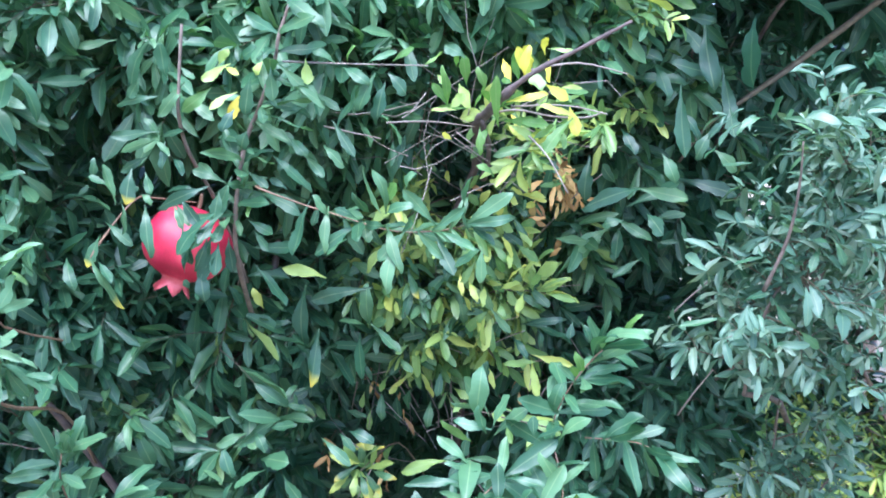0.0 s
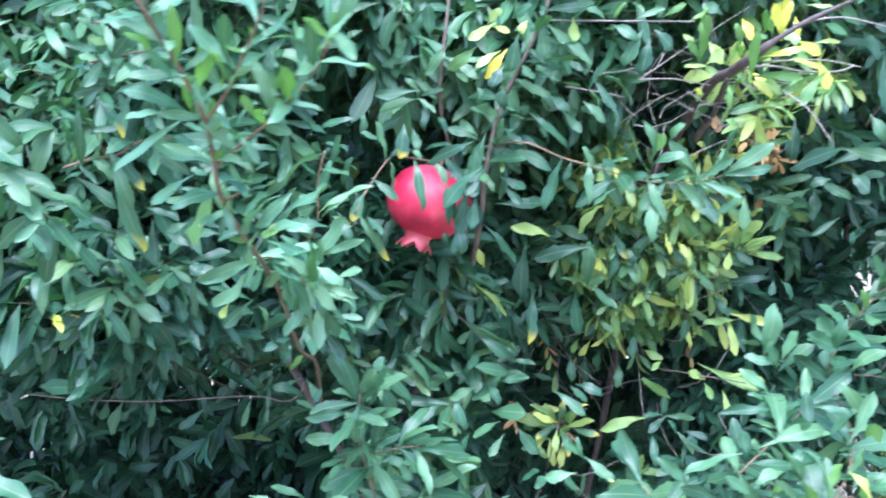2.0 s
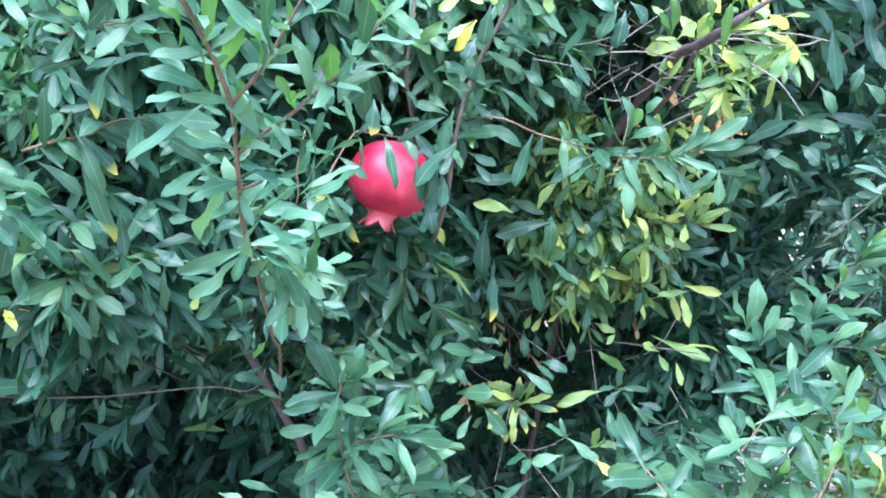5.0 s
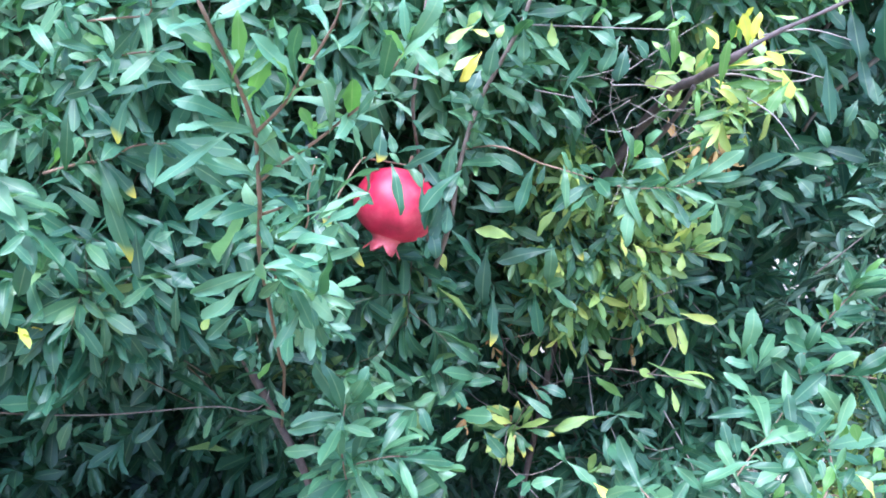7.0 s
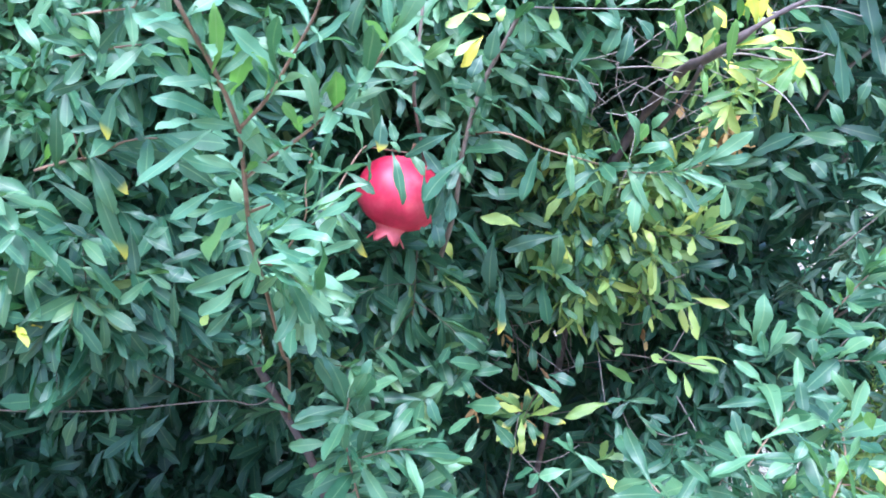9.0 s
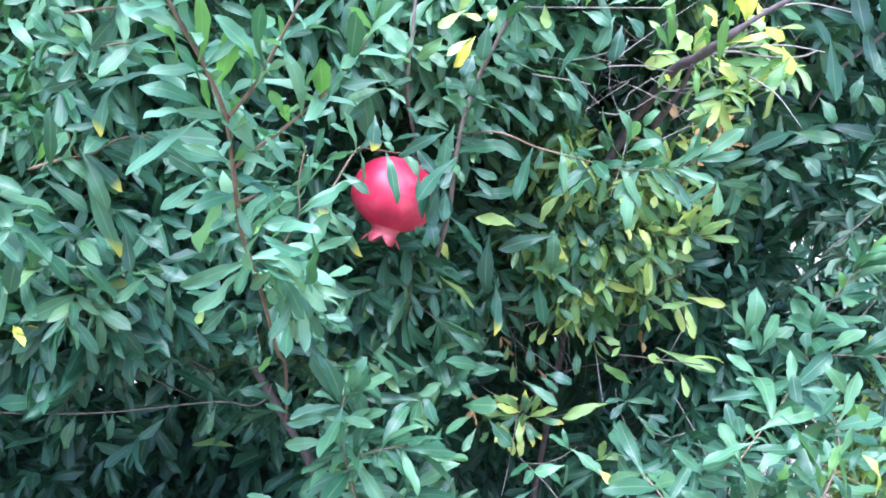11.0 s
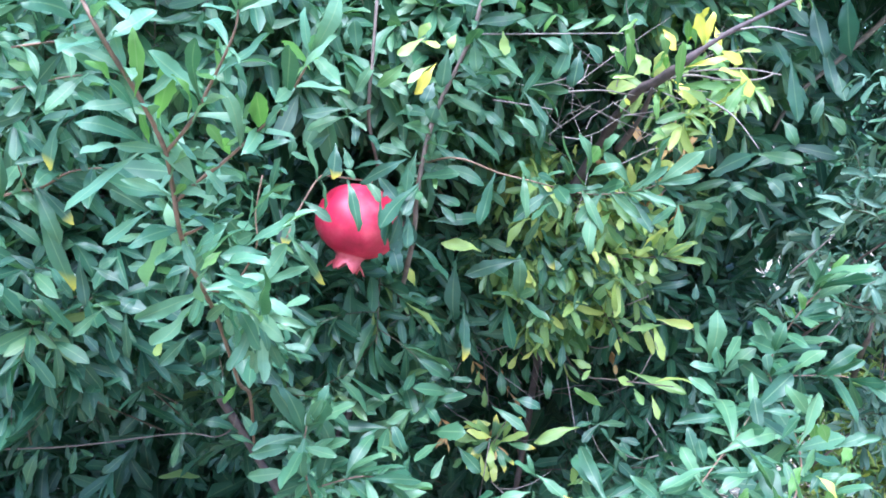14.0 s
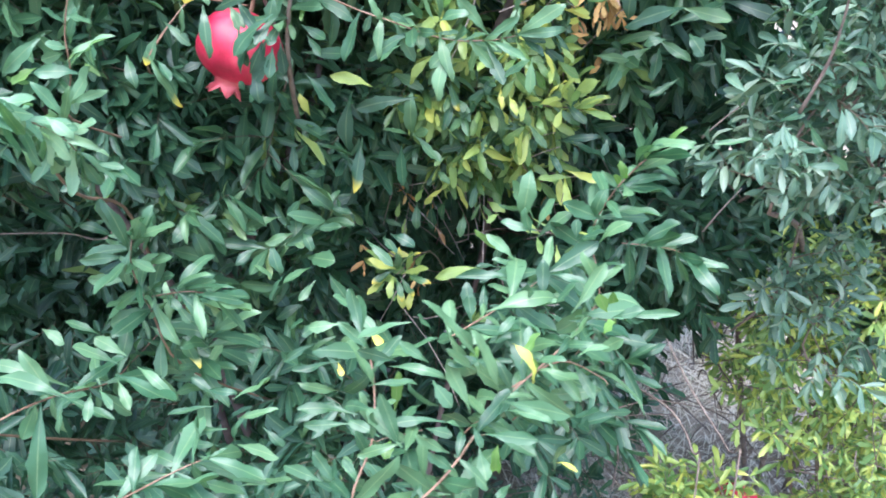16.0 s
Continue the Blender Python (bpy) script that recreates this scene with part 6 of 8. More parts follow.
leaf_on(right, (0.427, -0.183, 1.119), (0.463, -0.182, 1.128), 0.0100, 'g')
leaf_on(right, (0.425, -0.194, 1.119), (0.457, -0.201, 1.122), 0.0079, 'g')
leaf_on(right, (0.416, -0.186, 1.097), (0.459, -0.197, 1.098), 0.0110, 'g')
leaf_on(right, (0.411, -0.220, 1.080), (0.433, -0.230, 1.099), 0.0135, 'm')
leaf_on(right, (0.391, -0.227, 1.080), (0.412, -0.229, 1.090), 0.0096, 'm')
leaf_on(right, (0.448, -0.199, 1.074), (0.476, -0.204, 1.094), 0.0149, 'm')
leaf_on(right, (0.441, -0.187, 1.137), (0.482, -0.194, 1.162), 0.0140, 'm')
leaf_on(right, (0.465, -0.166, 1.151), (0.477, -0.174, 1.172), 0.0082, 'b')
leaf_on(right, (0.439, -0.187, 1.140), (0.448, -0.199, 1.179), 0.0060, 'm')
leaf_on(right, (0.335, -0.246, 1.067), (0.314, -0.245, 1.085), 0.0103, 'g')
leaf_on(right, (0.359, -0.252, 1.059), (0.324, -0.260, 1.055), 0.0131, 'g')
leaf_on(right, (0.341, -0.243, 1.059), (0.320, -0.251, 1.065), 0.0066, 'm')
leaf_on(right, (0.338, -0.268, 1.055), (0.294, -0.277, 1.057), 0.0082, 'm')
leaf_on(right, (0.342, -0.269, 1.041), (0.319, -0.270, 1.049), 0.0092, 'g')
leaf_on(right, (0.364, -0.271, 1.043), (0.362, -0.262, 1.071), 0.0119, 'm')
leaf_on(right, (0.372, -0.254, 1.057), (0.399, -0.260, 1.053), 0.0084, 'g')
leaf_on(right, (0.411, -0.251, 1.052), (0.395, -0.248, 1.076), 0.0122, 'm')
leaf_on(right, (0.407, -0.219, 1.055), (0.388, -0.230, 1.071), 0.0097, 'm')
leaf_on(right, (0.392, -0.286, 1.043), (0.412, -0.268, 1.074), 0.0134, 'm')
leaf_on(right, (0.375, -0.291, 1.045), (0.389, -0.288, 1.062), 0.0107, 'm')
leaf_on(right, (0.357, -0.279, 1.037), (0.377, -0.284, 1.044), 0.0081, 'g')
leaf_on(right, (0.345, -0.319, 1.042), (0.363, -0.333, 1.035), 0.0077, 'm')
leaf_on(right, (0.307, -0.296, 1.028), (0.301, -0.286, 1.055), 0.0106, 'm')
leaf_on(right, (0.308, -0.306, 1.034), (0.305, -0.302, 1.051), 0.0113, 'm')
leaf_on(right, (0.327, -0.343, 1.034), (0.307, -0.351, 1.029), 0.0100, 'm')
leaf_on(right, (0.357, -0.361, 1.031), (0.355, -0.350, 1.048), 0.0065, 'm')
leaf_on(right, (0.353, -0.365, 1.028), (0.364, -0.357, 1.046), 0.0089, 'b')
leaf_on(right, (0.378, -0.340, 1.022), (0.387, -0.337, 1.036), 0.0075, 'm')
leaf_on(right, (0.397, -0.339, 1.025), (0.416, -0.337, 1.031), 0.0067, 'g')
leaf_on(right, (0.338, -0.391, 1.031), (0.330, -0.401, 1.046), 0.0077, 'b')
leaf_on(right, (0.416, -0.278, 1.038), (0.409, -0.283, 1.053), 0.0109, 'b')
leaf_on(right, (0.414, -0.313, 1.033), (0.421, -0.312, 1.042), 0.0112, 'b')
leaf_on(right, (0.425, -0.279, 1.034), (0.445, -0.282, 1.042), 0.0100, 'm')
leaf_on(right, (0.332, -0.338, 1.031), (0.344, -0.327, 1.045), 0.0084, 'm')
leaf_on(right, (0.314, -0.370, 1.027), (0.321, -0.372, 1.038), 0.0072, 'b')
leaf_on(front_low, (0.187, -0.196, 0.987), (0.169, -0.200, 1.000), 0.0111, 'g')
leaf_on(front_low, (0.192, -0.196, 0.985), (0.213, -0.206, 0.967), 0.0121, 'g')
leaf_on(front_low, (0.187, -0.196, 0.989), (0.182, -0.195, 1.006), 0.0051, 'g')
leaf_on(front_low, (0.211, -0.224, 0.977), (0.222, -0.228, 0.967), 0.0088, 'y')
leaf_on(front_low, (0.177, -0.222, 0.982), (0.154, -0.229, 0.980), 0.0118, 'g')
leaf_on(front_low, (0.153, -0.207, 0.972), (0.144, -0.220, 0.967), 0.0100, 'g')
leaf_on(front_low, (0.132, -0.217, 0.971), (0.147, -0.227, 0.985), 0.0099, 'g')
leaf_on(front_low, (0.323, -0.419, 1.049), (0.290, -0.444, 1.098), 0.0118, 'g')
leaf_on(front_low, (0.247, -0.419, 1.051), (0.228, -0.424, 1.071), 0.0081, 'g')
leaf_on(front_low, (0.288, -0.423, 1.048), (0.271, -0.427, 1.061), 0.0081, 'g')
leaf_on(front_low, (0.274, -0.435, 1.079), (0.244, -0.437, 1.066), 0.0100, 'g')
leaf_on(front_low, (0.321, -0.415, 1.041), (0.303, -0.427, 1.059), 0.0067, 'g')
leaf_on(front_low, (0.264, -0.420, 1.045), (0.243, -0.429, 1.054), 0.0089, 'm')
leaf_on(front_low, (0.294, -0.438, 1.078), (0.285, -0.442, 1.089), 0.0057, 'g')
leaf_on(fruit_twig, (0.086, -0.123, 1.244), (0.055, -0.122, 1.210), 0.0158, 'd')
leaf_on(fruit_twig, (0.090, -0.107, 1.243), (0.077, -0.128, 1.221), 0.0107, 'm')
leaf_on(fruit_twig, (0.071, -0.114, 1.222), (0.058, -0.114, 1.192), 0.0150, 'd')
leaf_on(fruit_twig, (0.055, -0.108, 1.228), (0.061, -0.106, 1.198), 0.0129, 'd')
leaf_on(fruit_twig, (0.045, -0.101, 1.249), (0.055, -0.107, 1.232), 0.0087, 'm')
leaf_on(fruit_twig, (0.076, -0.112, 1.269), (0.039, -0.122, 1.252), 0.0117, 'd')
leaf_on(fruit_twig, (0.053, -0.102, 1.257), (0.071, -0.106, 1.233), 0.0119, 'd')
leaf_on(front_low, (0.184, -0.157, 0.937), (0.168, -0.161, 0.957), 0.0101, 'g')
leaf_on(front_low, (0.185, -0.158, 0.934), (0.188, -0.162, 0.958), 0.0079, 'm')
leaf_on(front_low, (0.237, -0.245, 0.972), (0.222, -0.255, 1.002), 0.0091, 'g')
leaf_on(front_low, (0.221, -0.213, 0.944), (0.269, -0.219, 0.974), 0.0085, 'g')
leaf_on(front_low, (0.241, -0.266, 0.965), (0.283, -0.269, 0.960), 0.0099, 'g')
leaf_on(front_low, (0.289, -0.375, 1.007), (0.303, -0.383, 0.994), 0.0118, 'g')
leaf_on(front_low, (0.338, -0.425, 1.032), (0.321, -0.446, 1.081), 0.0131, 'g')
leaf_on(front_low, (0.319, -0.421, 1.057), (0.308, -0.429, 1.079), 0.0085, 'g')
leaf_on(front_low, (0.319, -0.419, 1.014), (0.304, -0.421, 1.048), 0.0118, 'g')
leaf_on(front_low, (0.325, -0.411, 1.045), (0.304, -0.421, 1.046), 0.0094, 'g')
leaf_on(front_low, (0.347, -0.413, 1.027), (0.337, -0.413, 1.047), 0.0078, 'm')
leaf_on(front_low, (0.361, -0.420, 1.040), (0.348, -0.426, 1.066), 0.0077, 'l')
leaf_on(front_low, (0.364, -0.410, 1.042), (0.360, -0.413, 1.051), 0.0062, 'b')
leaf_on(front_low, (0.366, -0.414, 1.050), (0.382, -0.428, 1.058), 0.0085, 'g')
leaf_on(front_low, (0.380, -0.423, 1.035), (0.368, -0.424, 1.047), 0.0077, 'g')
leaf_on(front_low, (0.348, -0.409, 1.014), (0.387, -0.417, 1.013), 0.0111, 'g')
leaf_on(front_low, (0.348, -0.410, 1.008), (0.376, -0.421, 1.008), 0.0079, 'g')
leaf_on(front_low, (0.335, -0.411, 0.989), (0.367, -0.416, 0.991), 0.0104, 'g')
leaf_on(front_low, (0.244, -0.286, 0.937), (0.247, -0.291, 0.972), 0.0107, 'b')
leaf_on(front_low, (0.290, -0.376, 0.991), (0.272, -0.387, 1.011), 0.0085, 'g')
leaf_on(front_low, (0.270, -0.326, 0.961), (0.261, -0.343, 0.956), 0.0119, 'g')
leaf_on(front_low, (0.296, -0.389, 0.984), (0.260, -0.401, 0.984), 0.0075, 'g')
leaf_on(front_low, (0.180, -0.177, 0.868), (0.129, -0.182, 0.869), 0.0124, 'g')
leaf_on(front_low, (0.180, -0.200, 0.868), (0.142, -0.206, 0.866), 0.0111, 'g')
leaf_on(front_low, (0.204, -0.208, 0.878), (0.197, -0.214, 0.910), 0.0109, 'g')
leaf_on(front_low, (0.220, -0.247, 0.886), (0.195, -0.244, 0.896), 0.0115, 'g')
leaf_on(front_low, (0.241, -0.292, 0.905), (0.239, -0.305, 0.897), 0.0137, 'b')
leaf_on(front_low, (0.165, -0.184, 0.926), (0.126, -0.188, 0.915), 0.0077, 'g')
leaf_on(front_low, (0.151, -0.206, 0.952), (0.125, -0.213, 0.936), 0.0075, 'g')
leaf_on(front_low, (0.164, -0.180, 0.893), (0.134, -0.196, 0.905), 0.0101, 'm')
leaf_on(front_low, (0.194, -0.174, 0.905), (0.192, -0.179, 0.944), 0.0078, 'm')
leaf_on(front_low, (0.168, -0.174, 0.918), (0.172, -0.179, 0.909), 0.0067, 'y')
leaf_on(front_low, (0.306, -0.436, 0.987), (0.286, -0.438, 0.999), 0.0094, 'g')
leaf_on(front_low, (0.310, -0.432, 0.971), (0.294, -0.433, 0.983), 0.0095, 'g')
leaf_on(front_low, (0.327, -0.403, 0.970), (0.333, -0.416, 0.955), 0.0115, 'g')
leaf_on(front_low, (0.185, -0.269, 0.848), (0.166, -0.265, 0.872), 0.0124, 'g')
leaf_on(front_low, (0.170, -0.270, 0.847), (0.139, -0.265, 0.855), 0.0124, 'g')
leaf_on(front_low, (0.200, -0.242, 0.833), (0.188, -0.235, 0.852), 0.0107, 'g')
leaf_on(front_low, (0.239, -0.307, 0.871), (0.224, -0.305, 0.891), 0.0107, 'g')
leaf_on(front_low, (0.272, -0.328, 0.894), (0.264, -0.341, 0.917), 0.0094, 'g')
leaf_on(front_low, (0.341, -0.415, 0.964), (0.341, -0.433, 0.993), 0.0081, 'b')
leaf_on(front_low, (0.361, -0.423, 0.971), (0.353, -0.430, 0.988), 0.0063, 'd')
leaf_on(front_low, (0.381, -0.425, 0.975), (0.387, -0.439, 1.001), 0.0071, 'm')
leaf_on(front_low, (0.382, -0.426, 0.980), (0.396, -0.432, 0.978), 0.0055, 'l')
leaf_on(front_low, (0.072, -0.332, 0.885), (0.042, -0.335, 0.900), 0.0125, 'g')
leaf_on(front_low, (0.082, -0.330, 0.890), (0.146, -0.345, 0.888), 0.0116, 'g')
leaf_on(front_low, (0.076, -0.354, 0.888), (0.051, -0.369, 0.883), 0.0094, 'g')
leaf_on(front_low, (0.066, -0.362, 0.897), (0.037, -0.369, 0.895), 0.0102, 'g')
leaf_on(front_low, (0.049, -0.370, 0.889), (0.010, -0.370, 0.885), 0.0092, 'm')
leaf_on(front_low, (0.079, -0.336, 0.877), (0.128, -0.350, 0.878), 0.0116, 'g')
leaf_on(front_low, (0.113, -0.306, 0.857), (0.160, -0.318, 0.875), 0.0080, 'g')
leaf_on(front_low, (0.089, -0.302, 0.892), (0.071, -0.313, 0.899), 0.0080, 'g')
leaf_on(front_low, (0.257, -0.301, 0.914), (0.244, -0.309, 0.928), 0.0087, 'g')
leaf_on(front_low, (0.284, -0.358, 0.959), (0.302, -0.364, 0.959), 0.0088, 'g')
leaf_on(front_low, (0.317, -0.437, 1.001), (0.306, -0.444, 1.013), 0.0069, 'g')
leaf_on(front_low, (0.323, -0.414, 0.994), (0.330, -0.420, 0.984), 0.0064, 'g')
leaf_on(front_low, (0.298, -0.391, 0.926), (0.286, -0.397, 0.942), 0.0094, 'g')
leaf_on(front_low, (0.322, -0.425, 0.948), (0.310, -0.428, 0.960), 0.0088, 'g')
leaf_on(front_low, (0.217, -0.242, 0.865), (0.206, -0.242, 0.876), 0.0095, 'g')
leaf_on(front_low, (0.350, -0.414, 0.951), (0.342, -0.416, 0.942), 0.0081, 'm')
leaf_on(front_left, (-0.035, -0.335, 0.946), (-0.090, -0.330, 0.954), 0.0134, 'g')
leaf_on(front_left, (-0.046, -0.321, 0.938), (-0.078, -0.318, 0.943), 0.0097, 'g')
leaf_on(front_left, (-0.038, -0.325, 0.935), (-0.039, -0.333, 0.909), 0.0078, 'g')
leaf_on(front_left, (-0.064, -0.319, 0.918), (-0.061, -0.343, 0.851), 0.0177, 'g')
leaf_on(front_left, (-0.071, -0.316, 0.919), (-0.081, -0.322, 0.893), 0.0148, 'g')
leaf_on(front_left, (-0.017, -0.317, 0.938), (-0.012, -0.335, 0.924), 0.0097, 'g')
leaf_on(front_left, (-0.042, -0.320, 0.935), (-0.017, -0.325, 0.942), 0.0088, 'g')
leaf_on(front_left, (-0.003, -0.324, 0.946), (0.013, -0.338, 0.939), 0.0067, 'g')
leaf_on(front_left, (-0.039, -0.313, 0.940), (-0.008, -0.323, 0.954), 0.0069, 'g')
leaf_on(front_left, (0.005, -0.302, 0.952), (0.063, -0.329, 0.948), 0.0167, 'g')
leaf_on(front_left, (0.021, -0.296, 0.956), (0.050, -0.307, 0.940), 0.0099, 'g')
leaf_on(front_left, (0.005, -0.307, 0.947), (0.021, -0.323, 0.932), 0.0098, 'm')
leaf_on(front_left, (-0.015, -0.277, 0.952), (-0.052, -0.274, 0.961), 0.0132, 'g')
leaf_on(front_left, (-0.002, -0.284, 0.965), (-0.026, -0.282, 0.976), 0.0130, 'm')
leaf_on(front_left, (0.127, -0.343, 0.919), (0.159, -0.352, 0.917), 0.0103, 'm')
leaf_on(front_left, (0.118, -0.332, 0.917), (0.132, -0.341, 0.947), 0.0066, 'g')
leaf_on(front_left, (0.107, -0.340, 0.931), (0.073, -0.340, 0.925), 0.0094, 'm')
leaf_on(front_left, (0.093, -0.326, 0.943), (0.058, -0.328, 0.933), 0.0066, 'm')
leaf_on(front_left, (0.113, -0.314, 0.949), (0.140, -0.309, 0.965), 0.0096, 'm')
leaf_on(front_left, (0.092, -0.315, 0.948), (0.073, -0.310, 0.960), 0.0086, 'm')
leaf_on(front_left, (0.096, -0.326, 0.959), (0.120, -0.331, 0.961), 0.0066, 'g')
leaf_on(front_left, (0.127, -0.341, 0.944), (0.158, -0.348, 0.958), 0.0074, 'm')
leaf_on(front_left, (0.141, -0.326, 0.927), (0.159, -0.336, 0.918), 0.0085, 'm')
leaf_on(low, (-0.015, -0.173, 0.929), (-0.011, -0.188, 0.893), 0.0137, 'g')
leaf_on(low, (-0.001, -0.166, 0.927), (0.002, -0.173, 0.896), 0.0115, 'g')
leaf_on(low, (0.005, -0.165, 0.925), (0.030, -0.191, 0.911), 0.0126, 't')
leaf_on(low, (-0.034, -0.171, 0.936), (-0.038, -0.184, 0.920), 0.0103, 'm')
leaf_on(low, (-0.027, -0.165, 0.937), (-0.008, -0.169, 0.928), 0.0103, 'g')
leaf_on(low, (-0.080, -0.182, 0.934), (-0.109, -0.182, 0.943), 0.0102, 'g')
leaf_on(right, (0.415, -0.279, 0.982), (0.451, -0.297, 0.958), 0.0160, 'g')
leaf_on(right, (0.396, -0.274, 0.983), (0.412, -0.293, 0.966), 0.0095, 'g')
leaf_on(right, (0.435, -0.230, 1.015), (0.480, -0.231, 1.022), 0.0088, 'g')
leaf_on(right, (0.428, -0.231, 1.009), (0.424, -0.232, 1.036), 0.0089, 'b')
leaf_on(right, (0.414, -0.270, 0.999), (0.431, -0.278, 1.014), 0.0123, 'g')
leaf_on(right, (0.409, -0.277, 0.991), (0.393, -0.263, 1.020), 0.0122, 'g')
leaf_on(right, (0.414, -0.245, 0.999), (0.411, -0.237, 1.016), 0.0107, 'g')
leaf_on(side_bough, (0.627, 0.184, 1.438), (0.628, 0.174, 1.371), 0.0285, 'd')
leaf_on(side_bough, (0.663, 0.184, 1.466), (0.709, 0.177, 1.434), 0.0231, 'd')
leaf_on(side_bough, (0.579, 0.172, 1.397), (0.584, 0.170, 1.362), 0.0142, 'm')
leaf_on(side_bough, (0.547, 0.181, 1.436), (0.569, 0.166, 1.406), 0.0169, 'd')
leaf_on(side_bough, (0.491, 0.182, 1.378), (0.549, 0.173, 1.371), 0.0198, 'd')
leaf_on(side_bough, (0.553, 0.183, 1.372), (0.527, 0.169, 1.346), 0.0092, 'm')
leaf_on(side_bough, (0.545, 0.163, 1.339), (0.565, 0.157, 1.307), 0.0117, 'd')
leaf_on(side_bough, (0.555, 0.189, 1.449), (0.583, 0.187, 1.442), 0.0131, 'm')
leaf_on(side_bough, (0.686, 0.172, 1.390), (0.690, 0.162, 1.367), 0.0102, 'm')
leaf_on(side_bough, (0.593, 0.174, 1.384), (0.602, 0.159, 1.326), 0.0169, 'd')
leaf_on(side_bough, (0.494, 0.166, 1.234), (0.544, 0.156, 1.258), 0.0159, 'd')
leaf_on(side_bough, (0.558, 0.190, 1.259), (0.612, 0.177, 1.244), 0.0174, 'd')
leaf_on(side_bough, (0.520, 0.156, 1.216), (0.552, 0.156, 1.223), 0.0105, 'm')
leaf_on(side_bough, (0.478, 0.159, 1.215), (0.514, 0.153, 1.193), 0.0132, 'm')
leaf_on(side_bough, (0.462, 0.155, 1.202), (0.426, 0.145, 1.176), 0.0172, 'm')
leaf_on(side_bough, (0.480, 0.181, 1.199), (0.476, 0.164, 1.167), 0.0162, 'd')
leaf_on(side_bough, (0.502, 0.159, 1.168), (0.473, 0.154, 1.148), 0.0093, 'm')
leaf_on(side_bough, (0.550, 0.165, 1.215), (0.555, 0.163, 1.189), 0.0092, 'g')
leaf_on(side_bough, (0.526, 0.180, 1.186), (0.549, 0.178, 1.188), 0.0067, 'm')
leaf_on(grey_shoot, (0.620, -0.018, 1.334), (0.654, -0.026, 1.328), 0.0075, 'g')
leaf_on(grey_shoot, (0.610, -0.006, 1.331), (0.615, -0.023, 1.354), 0.0077, 'g')
leaf_on(grey_shoot, (0.625, 0.004, 1.331), (0.631, -0.002, 1.342), 0.0066, 'g')
leaf_on(grey_shoot, (0.597, -0.026, 1.334), (0.573, -0.035, 1.321), 0.0075, 'g')
leaf_on(grey_shoot, (0.569, 0.002, 1.312), (0.548, -0.014, 1.296), 0.0067, 'g')
leaf_on(grey_shoot, (0.591, -0.014, 1.291), (0.565, -0.015, 1.288), 0.0044, 'g')
leaf_on(grey_shoot, (0.636, 0.005, 1.328), (0.649, -0.010, 1.319), 0.0055, 'g')
leaf_on(grey_shoot, (0.636, 0.020, 1.232), (0.660, 0.014, 1.228), 0.0068, 'g')
leaf_on(grey_shoot, (0.698, 0.027, 1.189), (0.730, 0.025, 1.190), 0.0091, 'g')
leaf_on(grey_shoot, (0.679, 0.003, 1.212), (0.687, -0.001, 1.191), 0.0089, 'g')
leaf_on(grey_shoot, (0.667, 0.015, 1.205), (0.657, 0.005, 1.183), 0.0090, 'g')
leaf_on(grey_shoot, (0.687, 0.026, 1.183), (0.714, 0.022, 1.173), 0.0069, 'g')
leaf_on(grey_shoot, (0.600, 0.025, 1.149), (0.620, 0.016, 1.158), 0.0081, 'g')
leaf_on(grey_shoot, (0.628, 0.013, 1.147), (0.645, 0.011, 1.124), 0.0092, 'g')
leaf_on(grey_shoot, (0.578, 0.027, 1.128), (0.534, 0.019, 1.120), 0.0082, 'g')
leaf_on(grey_shoot, (0.647, 0.004, 1.223), (0.627, 0.001, 1.232), 0.0067, 'g')
leaf_on(grey_shoot, (0.671, 0.004, 1.212), (0.656, -0.004, 1.216), 0.0056, 'g')
leaf_on(grey_shoot, (0.607, 0.002, 1.256), (0.622, -0.001, 1.268), 0.0056, 'g')
leaf_on(grey_shoot, (0.636, 0.021, 1.192), (0.652, 0.017, 1.187), 0.0069, 'g')
leaf_on(grey_shoot, (0.683, -0.008, 1.274), (0.705, -0.021, 1.273), 0.0044, 'g')
leaf_on(grey_shoot, (0.634, 0.008, 1.284), (0.644, -0.002, 1.298), 0.0056, 'g')
leaf_on(grey_shoot, (0.605, 0.007, 1.196), (0.581, -0.005, 1.189), 0.0057, 'g')
leaf_on(grey_shoot, (0.672, 0.021, 1.134), (0.698, 0.016, 1.127), 0.0080, 'g')
leaf_on(grey_shoot, (0.658, 0.028, 1.115), (0.671, 0.012, 1.104), 0.0105, 'g')
leaf_on(grey_shoot, (0.630, 0.027, 1.102), (0.656, 0.018, 1.102), 0.0117, 'g')
leaf_on(grey_shoot, (0.615, 0.038, 1.123), (0.633, 0.031, 1.122), 0.0059, 'g')
leaf_on(grey_shoot, (0.590, 0.027, 1.107), (0.585, 0.022, 1.090), 0.0094, 'g')
leaf_on(yellow_spray, (0.275, 0.145, 1.187), (0.315, 0.143, 1.188), 0.0145, 'l')
leaf_on(yellow_spray, (0.308, 0.145, 1.177), (0.327, 0.137, 1.145), 0.0130, 'l')
leaf_on(yellow_spray, (0.326, 0.143, 1.141), (0.345, 0.134, 1.131), 0.0101, 'l')
leaf_on(yellow_spray, (0.344, 0.152, 1.136), (0.368, 0.148, 1.131), 0.0102, 'l')
leaf_on(yellow_spray, (0.348, 0.138, 1.196), (0.361, 0.134, 1.157), 0.0129, 'l')
leaf_on(yellow_spray, (0.340, 0.138, 1.203), (0.366, 0.134, 1.185), 0.0114, 'm')
leaf_on(yellow_spray, (0.362, 0.133, 1.186), (0.387, 0.127, 1.165), 0.0114, 'l')
